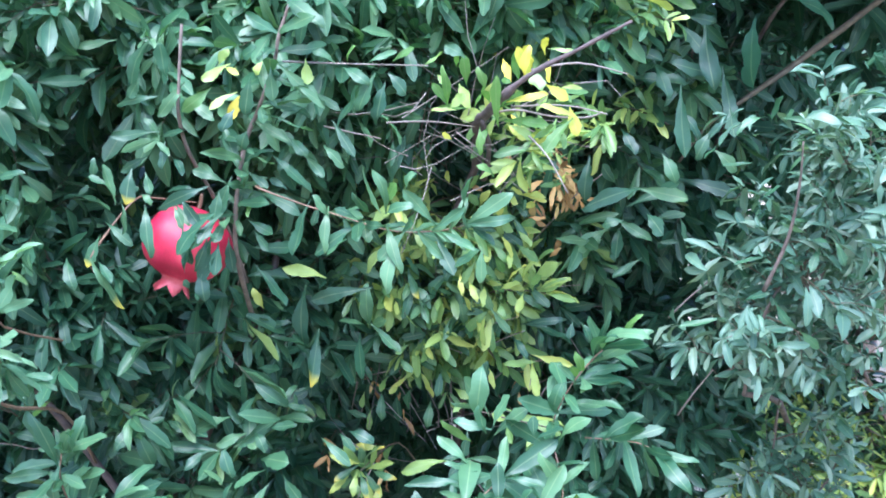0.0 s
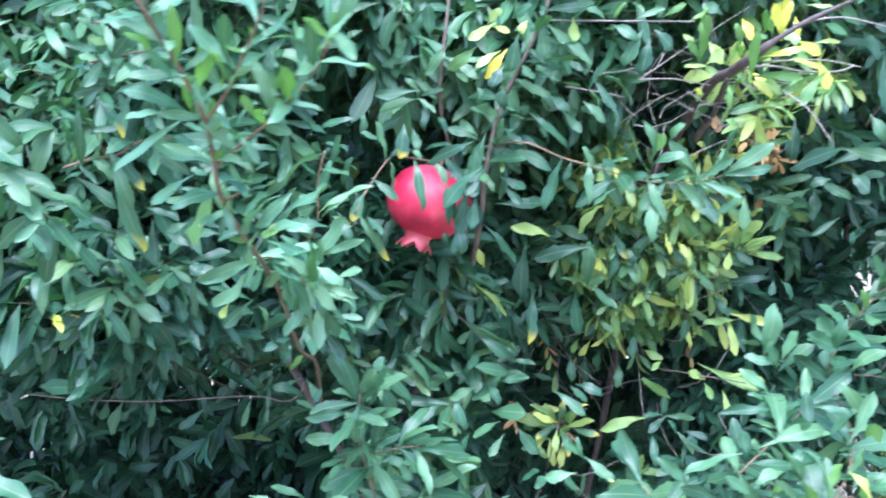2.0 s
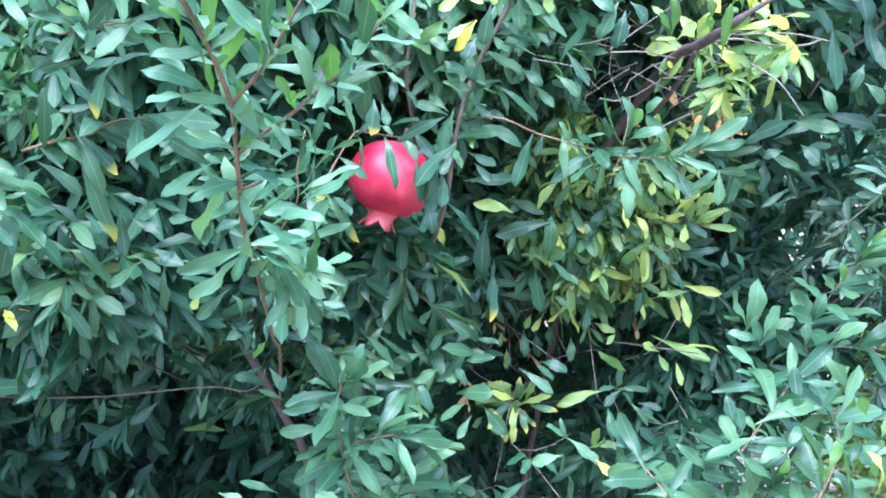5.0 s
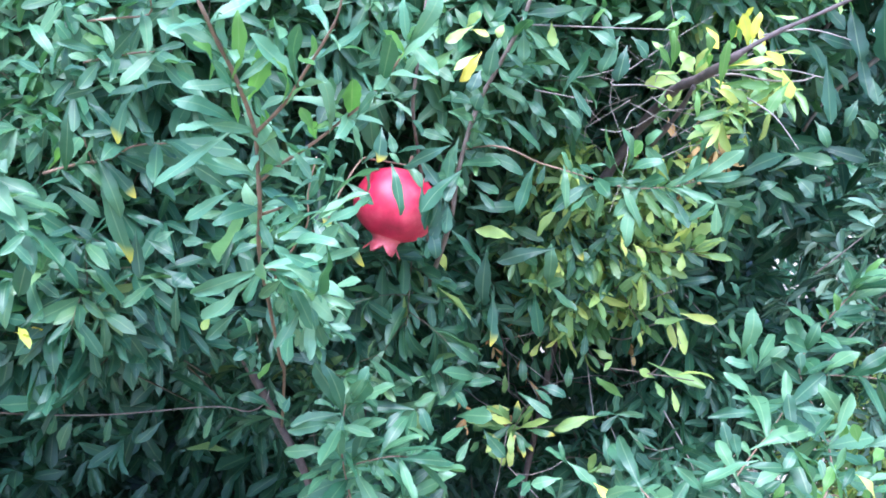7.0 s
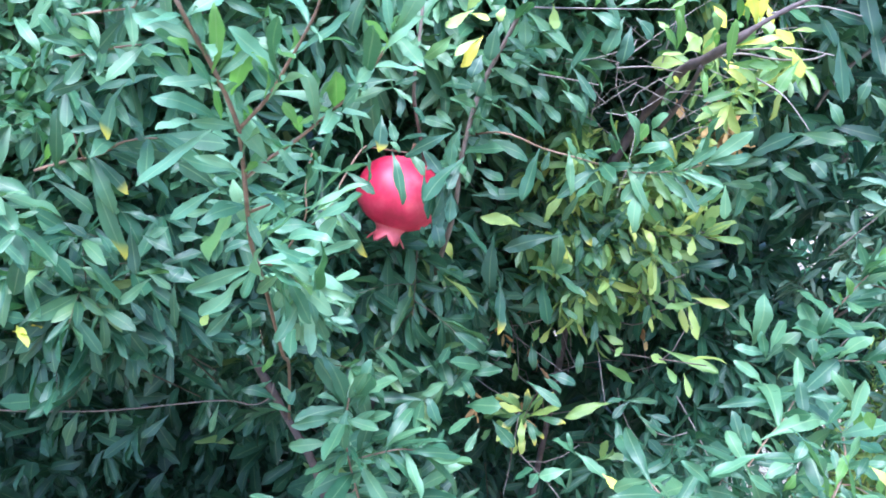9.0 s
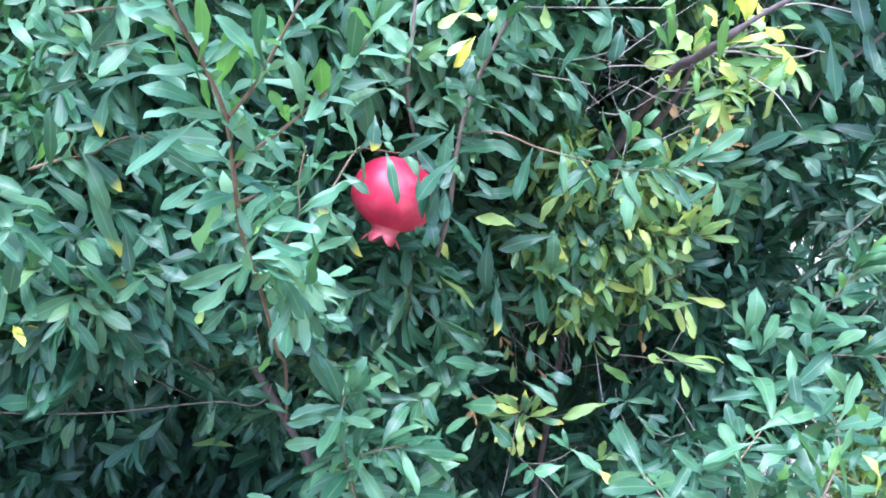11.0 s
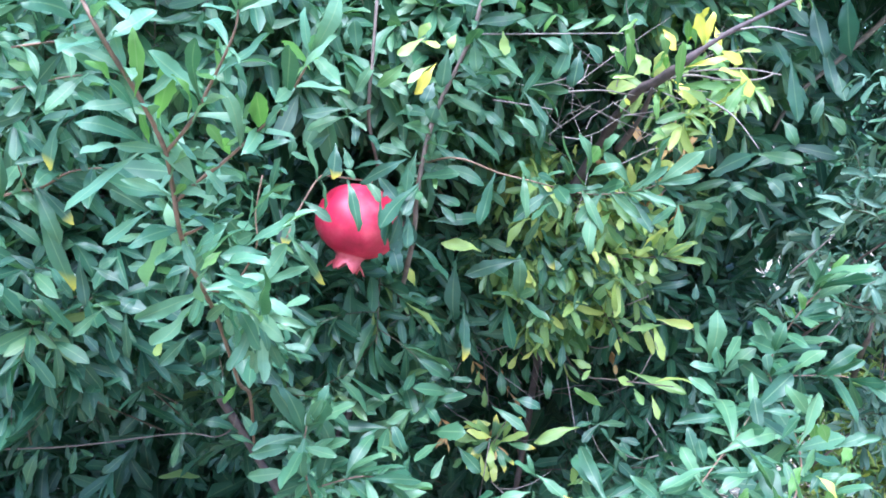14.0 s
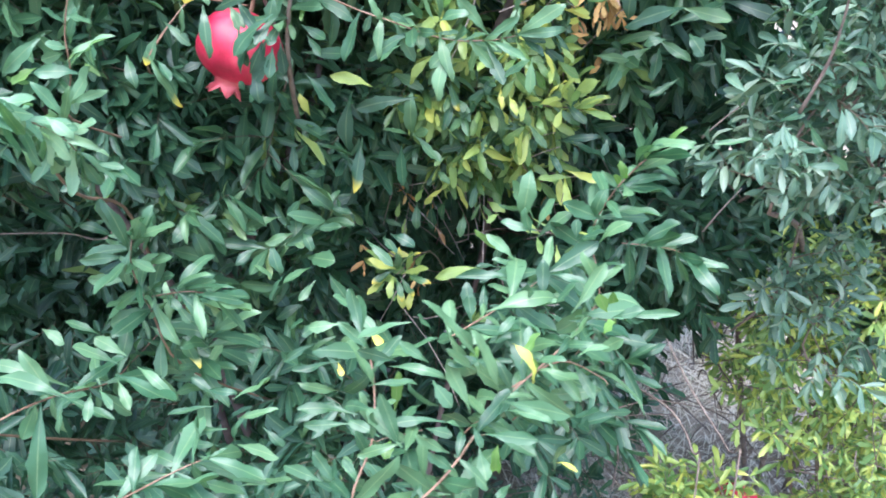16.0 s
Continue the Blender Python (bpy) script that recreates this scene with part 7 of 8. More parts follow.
leaf_on(yellow_spray, (0.409, 0.150, 1.163), (0.384, 0.141, 1.149), 0.0159, 'l')
leaf_on(yellow_spray, (0.388, 0.141, 1.131), (0.423, 0.131, 1.147), 0.0101, 'l')
leaf_on(yellow_spray, (0.395, 0.153, 1.126), (0.432, 0.154, 1.116), 0.0116, 'l')
leaf_on(yellow_spray, (0.388, 0.150, 1.144), (0.377, 0.146, 1.134), 0.0145, 'm')
leaf_on(yellow_spray, (0.373, 0.142, 1.152), (0.355, 0.136, 1.142), 0.0101, 'm')
leaf_on(yellow_spray, (0.412, 0.143, 1.156), (0.454, 0.134, 1.193), 0.0158, 'm')
leaf_on(yellow_spray, (0.344, 0.135, 1.246), (0.347, 0.136, 1.217), 0.0142, 'l')
leaf_on(yellow_spray, (0.333, 0.136, 1.217), (0.355, 0.127, 1.204), 0.0114, 'l')
leaf_on(yellow_spray, (0.365, 0.131, 1.246), (0.393, 0.129, 1.239), 0.0085, 'l')
leaf_on(yellow_spray, (0.319, 0.136, 1.231), (0.323, 0.129, 1.211), 0.0114, 'l')
leaf_on(yellow_spray, (0.326, 0.134, 1.189), (0.344, 0.132, 1.185), 0.0114, 'l')
leaf_on(yellow_spray, (0.330, 0.146, 1.173), (0.334, 0.132, 1.157), 0.0116, 'm')
leaf_on(yellow_spray, (0.358, 0.135, 1.235), (0.372, 0.124, 1.222), 0.0114, 'm')
leaf_on(yellow_spray, (0.365, 0.132, 1.211), (0.383, 0.126, 1.218), 0.0099, 'l')
leaf_on(yellow_spray, (0.319, 0.134, 1.246), (0.305, 0.132, 1.240), 0.0099, 'm')
leaf_on(yellow_spray, (0.258, 0.140, 1.188), (0.236, 0.137, 1.170), 0.0116, 'l')
leaf_on(yellow_spray, (0.288, 0.123, 1.164), (0.277, 0.119, 1.147), 0.0128, 'm')
leaf_on(yellow_spray, (0.275, 0.149, 1.140), (0.289, 0.142, 1.128), 0.0146, 'l')
leaf_on(yellow_spray, (0.231, 0.148, 1.143), (0.242, 0.149, 1.113), 0.0132, 'm')
leaf_on(yellow_spray, (0.305, 0.141, 1.134), (0.316, 0.138, 1.116), 0.0101, 'm')
leaf_on(yellow_spray, (0.319, 0.140, 1.134), (0.330, 0.140, 1.108), 0.0116, 'l')
leaf_on(yellow_spray, (0.341, 0.158, 1.124), (0.352, 0.162, 1.098), 0.0103, 'l')
leaf_on(yellow_spray, (0.257, 0.149, 1.110), (0.258, 0.139, 1.084), 0.0103, 'l')
leaf_on(yellow_spray, (0.289, 0.157, 1.098), (0.319, 0.156, 1.102), 0.0103, 'm')
leaf_on(yellow_spray, (0.311, 0.162, 1.094), (0.304, 0.160, 1.077), 0.0133, 'm')
leaf_on(yellow_spray, (0.330, 0.157, 1.102), (0.352, 0.155, 1.095), 0.0103, 'l')
leaf_on(yellow_spray, (0.341, 0.165, 1.090), (0.334, 0.162, 1.070), 0.0133, 'm')
leaf_on(yellow_spray, (0.272, 0.188, 1.070), (0.299, 0.185, 1.040), 0.0106, 'm')
leaf_on(yellow_spray, (0.270, 0.175, 1.061), (0.274, 0.172, 1.038), 0.0090, 'l')
leaf_on(yellow_spray, (0.246, 0.179, 1.067), (0.244, 0.177, 1.054), 0.0076, 'l')
leaf_on(yellow_spray, (0.193, 0.206, 1.002), (0.186, 0.196, 0.987), 0.0109, 'l')
leaf_on(yellow_spray, (0.208, 0.213, 0.997), (0.196, 0.208, 0.981), 0.0094, 'l')
leaf_on(yellow_spray, (0.237, 0.195, 1.014), (0.253, 0.193, 0.983), 0.0092, 'l')
leaf_on(yellow_spray, (0.265, 0.188, 1.016), (0.261, 0.181, 0.988), 0.0107, 'm')
leaf_on(yellow_spray, (0.282, 0.212, 0.987), (0.302, 0.205, 0.977), 0.0125, 'l')
leaf_on(yellow_spray, (0.157, 0.231, 0.972), (0.153, 0.234, 0.953), 0.0080, 'l')
leaf_on(yellow_spray, (0.164, 0.239, 0.945), (0.164, 0.234, 0.922), 0.0097, 'l')
leaf_on(yellow_spray, (0.135, 0.239, 0.945), (0.158, 0.236, 0.938), 0.0097, 'm')
leaf_on(yellow_spray, (0.184, 0.215, 0.976), (0.185, 0.206, 0.946), 0.0126, 'm')
leaf_on(yellow_spray, (0.202, 0.224, 0.974), (0.206, 0.222, 0.942), 0.0142, 'm')
leaf_on(yellow_spray, (0.247, 0.216, 0.965), (0.244, 0.206, 0.939), 0.0126, 'm')
leaf_on(yellow_spray, (0.223, 0.214, 0.985), (0.219, 0.213, 0.960), 0.0125, 'm')
leaf_on(yellow_spray, (0.146, 0.245, 0.872), (0.108, 0.239, 0.886), 0.0163, 'l')
leaf_on(yellow_spray, (0.140, 0.255, 0.871), (0.122, 0.249, 0.863), 0.0131, 'l')
leaf_on(yellow_spray, (0.133, 0.248, 0.888), (0.169, 0.245, 0.894), 0.0114, 'l')
leaf_on(yellow_spray, (0.130, 0.262, 0.866), (0.164, 0.246, 0.868), 0.0149, 'l')
leaf_on(yellow_spray, (0.153, 0.248, 0.850), (0.135, 0.247, 0.854), 0.0147, 'l')
leaf_on(yellow_spray, (0.169, 0.253, 0.853), (0.184, 0.249, 0.866), 0.0164, 'l')
leaf_on(yellow_spray, (0.157, 0.252, 0.845), (0.162, 0.244, 0.814), 0.0131, 'l')
leaf_on(yellow_spray, (0.173, 0.252, 0.837), (0.171, 0.236, 0.815), 0.0115, 'l')
leaf_on(yellow_spray, (0.130, 0.265, 0.840), (0.117, 0.256, 0.832), 0.0116, 'l')
leaf_on(yellow_spray, (0.141, 0.248, 0.841), (0.151, 0.235, 0.827), 0.0115, 'l')
leaf_on(yellow_spray, (0.190, 0.256, 0.891), (0.181, 0.257, 0.872), 0.0115, 'l')
leaf_on(yellow_spray, (0.298, 0.132, 1.217), (0.312, 0.128, 1.203), 0.0114, 'm')
leaf_on(yellow_spray, (0.305, 0.127, 1.196), (0.291, 0.128, 1.185), 0.0100, 'l')
leaf_on(yellow_spray, (0.333, 0.158, 1.154), (0.344, 0.158, 1.143), 0.0102, 'l')
leaf_on(yellow_spray, (0.315, 0.152, 1.154), (0.301, 0.151, 1.143), 0.0117, 'm')
leaf_on(yellow_spray, (0.297, 0.157, 1.120), (0.308, 0.152, 1.103), 0.0103, 'l')
leaf_on(yellow_spray, (0.275, 0.158, 1.113), (0.267, 0.160, 1.093), 0.0103, 'l')
leaf_on(yellow_spray, (0.237, 0.157, 1.105), (0.230, 0.159, 1.082), 0.0104, 'm')
leaf_on(yellow_spray, (0.257, 0.191, 1.046), (0.250, 0.186, 1.023), 0.0107, 'm')
leaf_on(yellow_spray, (0.219, 0.187, 1.046), (0.226, 0.187, 1.019), 0.0122, 'm')
leaf_on(dry_spray, (0.383, 0.169, 1.232), (0.388, 0.161, 1.215), 0.0117, 'r')
leaf_on(dry_spray, (0.372, 0.166, 1.261), (0.376, 0.162, 1.242), 0.0073, 'r')
leaf_on(dry_spray, (0.393, 0.165, 1.272), (0.410, 0.165, 1.262), 0.0072, 'r')
leaf_on(dry_spray, (0.408, 0.178, 1.257), (0.425, 0.176, 1.269), 0.0066, 'r')
leaf_on(dry_spray, (0.420, 0.179, 1.247), (0.416, 0.169, 1.223), 0.0059, 'r')
leaf_on(dry_spray, (0.403, 0.156, 1.251), (0.399, 0.151, 1.226), 0.0057, 'r')
leaf_on(dry_spray, (0.390, 0.170, 1.253), (0.382, 0.169, 1.240), 0.0065, 'r')
leaf_on(dry_spray, (0.369, 0.169, 1.192), (0.382, 0.157, 1.200), 0.0117, 'r')
leaf_on(dry_spray, (0.400, 0.170, 1.170), (0.411, 0.165, 1.179), 0.0073, 'r')
leaf_on(dry_spray, (0.360, 0.166, 1.197), (0.373, 0.151, 1.189), 0.0073, 'r')
leaf_on(dry_spray, (0.301, 0.167, 1.256), (0.317, 0.150, 1.248), 0.0088, 'r')
leaf_on(dry_spray, (0.420, 0.186, 1.262), (0.430, 0.182, 1.272), 0.0059, 'r')
leaf_on(dry_spray, (0.397, 0.172, 1.259), (0.390, 0.156, 1.270), 0.0065, 'r')
leaf_on(dry_spray, (0.408, 0.164, 1.234), (0.405, 0.154, 1.216), 0.0051, 'r')
leaf_on(dry_spray, (0.380, 0.177, 1.211), (0.392, 0.176, 1.204), 0.0074, 'r')
leaf_on(front_left, (-0.282, -0.387, 1.031), (-0.229, -0.396, 1.014), 0.0159, 'g')
leaf_on(front_left, (-0.287, -0.397, 1.017), (-0.244, -0.413, 1.014), 0.0108, 'g')
leaf_on(front_left, (-0.283, -0.385, 1.065), (-0.289, -0.404, 1.094), 0.0108, 'm')
leaf_on(front_left, (-0.280, -0.380, 1.055), (-0.301, -0.384, 1.032), 0.0092, 'm')
leaf_on(front_left, (-0.307, -0.385, 1.046), (-0.316, -0.389, 1.027), 0.0092, 'g')
leaf_on(front_left, (-0.305, -0.379, 1.054), (-0.268, -0.389, 1.063), 0.0067, 'g')
leaf_on(front_left, (-0.187, -0.408, 0.987), (-0.165, -0.410, 1.020), 0.0098, 'm')
leaf_on(front_left, (-0.200, -0.393, 0.989), (-0.220, -0.399, 1.011), 0.0091, 'm')
leaf_on(front_left, (-0.200, -0.406, 0.986), (-0.207, -0.419, 1.002), 0.0057, 'g')
leaf_on(front_left, (-0.259, -0.387, 0.981), (-0.247, -0.388, 1.000), 0.0085, 'm')
leaf_on(front_left, (-0.279, -0.387, 0.976), (-0.295, -0.392, 0.989), 0.0068, 'g')
leaf_on(front_left, (-0.298, -0.397, 0.999), (-0.313, -0.399, 1.007), 0.0100, 'g')
leaf_on(front_left, (-0.287, -0.398, 1.013), (-0.299, -0.405, 1.025), 0.0091, 'm')
leaf_on(front_left, (-0.309, -0.395, 1.060), (-0.285, -0.402, 1.046), 0.0107, 'g')
leaf_on(front_left, (-0.269, -0.373, 1.048), (-0.255, -0.382, 1.056), 0.0042, 'g')
leaf_on(front_left, (-0.213, -0.388, 0.974), (-0.190, -0.398, 0.992), 0.0076, 'm')
leaf_on(front_left, (-0.300, -0.411, 0.992), (-0.278, -0.428, 0.992), 0.0082, 'g')
leaf_on(low, (-0.097, -0.232, 0.901), (-0.162, -0.241, 0.919), 0.0134, 'g')
leaf_on(low, (-0.122, -0.202, 0.941), (-0.101, -0.206, 0.931), 0.0116, 'g')
leaf_on(left_side, (-0.204, -0.371, 1.360), (-0.184, -0.387, 1.339), 0.0084, 'g')
leaf_on(left_side, (-0.217, -0.374, 1.337), (-0.197, -0.385, 1.348), 0.0065, 'g')
leaf_on(left_side, (-0.213, -0.375, 1.337), (-0.193, -0.388, 1.329), 0.0058, 'g')
leaf_on(left_side, (-0.217, -0.392, 1.217), (-0.197, -0.406, 1.204), 0.0071, 'g')
leaf_on(left_side, (-0.267, -0.275, 1.129), (-0.254, -0.289, 1.117), 0.0077, 'y')
leaf_on(left_side, (-0.270, -0.276, 1.127), (-0.255, -0.288, 1.127), 0.0054, 'y')
leaf_on(left_outer, (-0.254, -0.396, 1.274), (-0.286, -0.417, 1.239), 0.0097, 'g')
leaf_on(left_outer, (-0.246, -0.384, 1.326), (-0.223, -0.392, 1.338), 0.0110, 'g')
leaf_on(left_outer, (-0.239, -0.389, 1.300), (-0.243, -0.397, 1.322), 0.0091, 'g')
leaf_on(left_outer, (-0.250, -0.395, 1.278), (-0.264, -0.405, 1.290), 0.0077, 'g')
leaf_on(left_outer, (-0.243, -0.396, 1.270), (-0.264, -0.412, 1.257), 0.0084, 'g')
leaf_on(left_outer, (-0.256, -0.387, 1.311), (-0.271, -0.398, 1.323), 0.0084, 'g')
leaf_on(left_outer, (-0.258, -0.384, 1.326), (-0.275, -0.394, 1.341), 0.0077, 'g')
leaf_on(left_outer, (-0.231, -0.398, 1.259), (-0.211, -0.405, 1.278), 0.0071, 'g')
leaf_on(left_outer, (-0.224, -0.399, 1.251), (-0.238, -0.415, 1.238), 0.0077, 'g')
leaf_on(left_outer, (-0.205, -0.404, 1.225), (-0.186, -0.417, 1.216), 0.0065, 'g')
leaf_on(left_outer, (-0.216, -0.400, 1.244), (-0.191, -0.410, 1.249), 0.0065, 'g')
leaf_on(left_outer, (-0.256, -0.390, 1.300), (-0.230, -0.399, 1.308), 0.0071, 'g')
leaf_on(left_outer, (-0.260, -0.381, 1.341), (-0.237, -0.390, 1.351), 0.0077, 'g')
leaf_on(left_outer, (-0.260, -0.380, 1.345), (-0.271, -0.391, 1.355), 0.0071, 'g')
leaf_on(left_outer, (-0.247, -0.397, 1.267), (-0.230, -0.404, 1.286), 0.0065, 'g')
leaf_on(left_outer, (-0.273, -0.407, 1.226), (-0.279, -0.416, 1.242), 0.0077, 'g')
leaf_on(left_outer, (-0.201, -0.404, 1.225), (-0.212, -0.419, 1.212), 0.0071, 'g')
leafy(left, P_LEFT[3:], 0.013, 0.030, 31, "p")
leafy(left, P_LEFT_A, 0.013, 0.026, 32, "p")
leafy(left, P_LEFT_B, 0.015, 0.026, 33, "p")
leafy(left, P_LEFT_C, 0.007, 0.036, 34, "p", start=0.0)
leafy(left_side, P_SIDE, 0.012, 0.038, 35, "m")
leafy(left_side, P_SIDE_A, 0.012, 0.036, 36, "m")
leafy(left_side, P_SIDE_B, 0.012, 0.036, 37, "m")
leafy(low, P_LOW[1:], 0.010, 0.043, 24, start=0.0)
leafy(low, P_LOW_A, 0.010, 0.043, 38, start=0.0)
leaf_on(yellow_spray, (0.305, 0.147, 1.177), (0.321, 0.135, 1.149), 0.0129, 'l')
leaf_on(yellow_spray, (0.344, 0.123, 1.137), (0.365, 0.111, 1.145), 0.0095, 'l')
leaf_on(yellow_spray, (0.349, 0.149, 1.129), (0.359, 0.137, 1.115), 0.0114, 'l')
leaf_on(yellow_spray, (0.352, 0.099, 1.151), (0.372, 0.087, 1.170), 0.0109, 'l')
leaf_on(yellow_spray, (0.362, 0.128, 1.187), (0.385, 0.116, 1.172), 0.0100, 'l')
leaf_on(yellow_spray, (0.387, 0.116, 1.172), (0.402, 0.104, 1.184), 0.0131, 'l')
leaf_on(yellow_spray, (0.383, 0.139, 1.149), (0.406, 0.127, 1.168), 0.0150, 'l')
leaf_on(yellow_spray, (0.378, 0.105, 1.146), (0.389, 0.093, 1.158), 0.0120, 'l')
leaf_on(yellow_spray, (0.396, 0.143, 1.135), (0.422, 0.131, 1.150), 0.0081, 'l')
leaf_on(yellow_spray, (0.399, 0.125, 1.131), (0.428, 0.113, 1.127), 0.0095, 'l')
leaf_on(yellow_spray, (0.376, 0.145, 1.133), (0.398, 0.133, 1.115), 0.0124, 'm')
leaf_on(yellow_spray, (0.341, 0.121, 1.221), (0.340, 0.109, 1.247), 0.0120, 'l')
leaf_on(yellow_spray, (0.348, 0.119, 1.230), (0.350, 0.107, 1.250), 0.0089, 'l')
leaf_on(yellow_spray, (0.343, 0.138, 1.196), (0.338, 0.126, 1.216), 0.0091, 'l')
leaf_on(yellow_spray, (0.348, 0.149, 1.182), (0.360, 0.137, 1.160), 0.0124, 'l')
leaf_on(yellow_spray, (0.345, 0.115, 1.196), (0.354, 0.103, 1.177), 0.0104, 'l')
leaf_on(yellow_spray, (0.355, 0.148, 1.214), (0.386, 0.136, 1.203), 0.0091, 'l')
leaf_on(yellow_spray, (0.355, 0.146, 1.217), (0.372, 0.134, 1.226), 0.0107, 'l')
leaf_on(yellow_spray, (0.325, 0.105, 1.212), (0.310, 0.093, 1.223), 0.0103, 'l')
leaf_on(yellow_spray, (0.316, 0.128, 1.233), (0.306, 0.116, 1.247), 0.0105, 'l')
leaf_on(yellow_spray, (0.318, 0.134, 1.234), (0.329, 0.122, 1.251), 0.0095, 'l')
leaf_on(yellow_spray, (0.334, 0.147, 1.228), (0.322, 0.135, 1.240), 0.0091, 'l')
leaf_on(yellow_spray, (0.297, 0.132, 1.193), (0.313, 0.120, 1.192), 0.0074, 'b')
leaf_on(yellow_spray, (0.350, 0.102, 1.246), (0.362, 0.090, 1.239), 0.0087, 'l')
leaf_on(yellow_spray, (0.366, 0.122, 1.247), (0.354, 0.110, 1.254), 0.0073, 'l')
leaf_on(yellow_spray, (0.373, 0.122, 1.247), (0.392, 0.110, 1.245), 0.0078, 'l')
leaf_on(yellow_spray, (0.375, 0.123, 1.255), (0.370, 0.111, 1.267), 0.0089, 'l')
leaf_on(yellow_spray, (0.325, 0.148, 1.140), (0.342, 0.136, 1.139), 0.0086, 'l')
leaf_on(yellow_spray, (0.331, 0.114, 1.154), (0.321, 0.102, 1.147), 0.0084, 'l')
leaf_on(yellow_spray, (0.308, 0.107, 1.144), (0.317, 0.095, 1.127), 0.0089, 'l')
leaf_on(yellow_spray, (0.295, 0.124, 1.151), (0.298, 0.112, 1.131), 0.0074, 'l')
leaf_on(yellow_spray, (0.323, 0.130, 1.135), (0.321, 0.118, 1.117), 0.0091, 'l')
leaf_on(yellow_spray, (0.278, 0.147, 1.146), (0.292, 0.135, 1.141), 0.0108, 'l')
leaf_on(yellow_spray, (0.234, 0.127, 1.155), (0.247, 0.115, 1.126), 0.0112, 't')
leaf_on(yellow_spray, (0.354, 0.110, 1.181), (0.352, 0.098, 1.166), 0.0088, 'l')
leaf_on(yellow_spray, (0.375, 0.146, 1.166), (0.379, 0.134, 1.152), 0.0097, 'l')
leaf_on(yellow_spray, (0.330, 0.122, 1.184), (0.326, 0.110, 1.170), 0.0100, 'l')
leaf_on(yellow_spray, (0.335, 0.132, 1.175), (0.345, 0.120, 1.158), 0.0101, 'b')
leaf_on(yellow_spray, (0.325, 0.121, 1.195), (0.317, 0.109, 1.209), 0.0089, 'l')
leaf_on(yellow_spray, (0.364, 0.107, 1.205), (0.377, 0.095, 1.191), 0.0093, 'l')
leaf_on(yellow_spray, (0.366, 0.133, 1.232), (0.381, 0.121, 1.235), 0.0090, 'l')
leaf_on(yellow_spray, (0.339, 0.137, 1.252), (0.328, 0.125, 1.263), 0.0090, 'l')
leaf_on(yellow_spray, (0.313, 0.105, 1.191), (0.301, 0.093, 1.179), 0.0088, 'b')
leaf_on(yellow_spray, (0.362, 0.120, 1.159), (0.352, 0.108, 1.171), 0.0095, 'l')
leaf_on(yellow_spray, (0.368, 0.115, 1.131), (0.364, 0.103, 1.114), 0.0105, 'l')
leaf_on(yellow_spray, (0.343, 0.104, 1.121), (0.348, 0.092, 1.110), 0.0094, 'l')
leaf_on(yellow_spray, (0.372, 0.107, 1.267), (0.382, 0.095, 1.285), 0.0113, 'b')
leaf_on(yellow_spray, (0.304, 0.148, 1.250), (0.315, 0.136, 1.267), 0.0080, 'l')
leaf_on(yellow_spray, (0.280, 0.144, 1.258), (0.278, 0.132, 1.272), 0.0080, 'l')
leaf_on(dry_spray, (0.423, 0.129, 1.275), (0.403, 0.117, 1.269), 0.0116, 'r')
leaf_on(dry_spray, (0.415, 0.147, 1.266), (0.424, 0.135, 1.250), 0.0091, 'r')
leaf_on(dry_spray, (0.404, 0.112, 1.262), (0.398, 0.100, 1.237), 0.0073, 'r')
leaf_on(dry_spray, (0.415, 0.156, 1.254), (0.422, 0.144, 1.230), 0.0075, 'r')
leaf_on(dry_spray, (0.407, 0.137, 1.252), (0.410, 0.125, 1.240), 0.0064, 'r')
leaf_on(dry_spray, (0.381, 0.151, 1.237), (0.380, 0.139, 1.219), 0.0113, 'r')
leaf_on(dry_spray, (0.375, 0.124, 1.221), (0.392, 0.112, 1.220), 0.0084, 'r')
leaf_on(dry_spray, (0.387, 0.129, 1.261), (0.375, 0.117, 1.251), 0.0079, 'r')
leaf_on(dry_spray, (0.348, 0.127, 1.295), (0.350, 0.115, 1.275), 0.0131, 'r')
leaf_on(dry_spray, (0.404, 0.159, 1.180), (0.411, 0.147, 1.192), 0.0092, 'r')
leaf_on(dry_spray, (0.391, 0.131, 1.266), (0.401, 0.119, 1.257), 0.0068, 'r')
leaf_on(dry_spray, (0.409, 0.135, 1.277), (0.416, 0.123, 1.285), 0.0069, 'r')
leaf_on(dry_spray, (0.374, 0.158, 1.203), (0.372, 0.146, 1.197), 0.0070, 'r')
leaf_on(yellow_top, (0.351, -0.016, 1.389), (0.359, -0.028, 1.370), 0.0101, 'y')
leaf_on(yellow_top, (0.366, -0.046, 1.377), (0.364, -0.058, 1.395), 0.0088, 'b')
leaf_on(yellow_top, (0.370, -0.052, 1.386), (0.376, -0.064, 1.401), 0.0083, 'y')
leaf_on(yellow_top, (0.375, -0.022, 1.381), (0.377, -0.034, 1.393), 0.0100, 'y')
leaf_on(yellow_top, (0.379, -0.064, 1.376), (0.388, -0.076, 1.360), 0.0150, 'l')
leaf_on(yellow_top, (0.395, -0.046, 1.387), (0.397, -0.058, 1.368), 0.0074, 'y')
leaf_on(yellow_top, (0.391, -0.017, 1.397), (0.392, -0.029, 1.410), 0.0086, 'y')
leaf_on(yellow_top, (0.314, -0.015, 1.370), (0.312, -0.027, 1.394), 0.0120, 'b')
leaf_on(yellow_top, (0.312, -0.056, 1.364), (0.323, -0.068, 1.345), 0.0115, 'l')
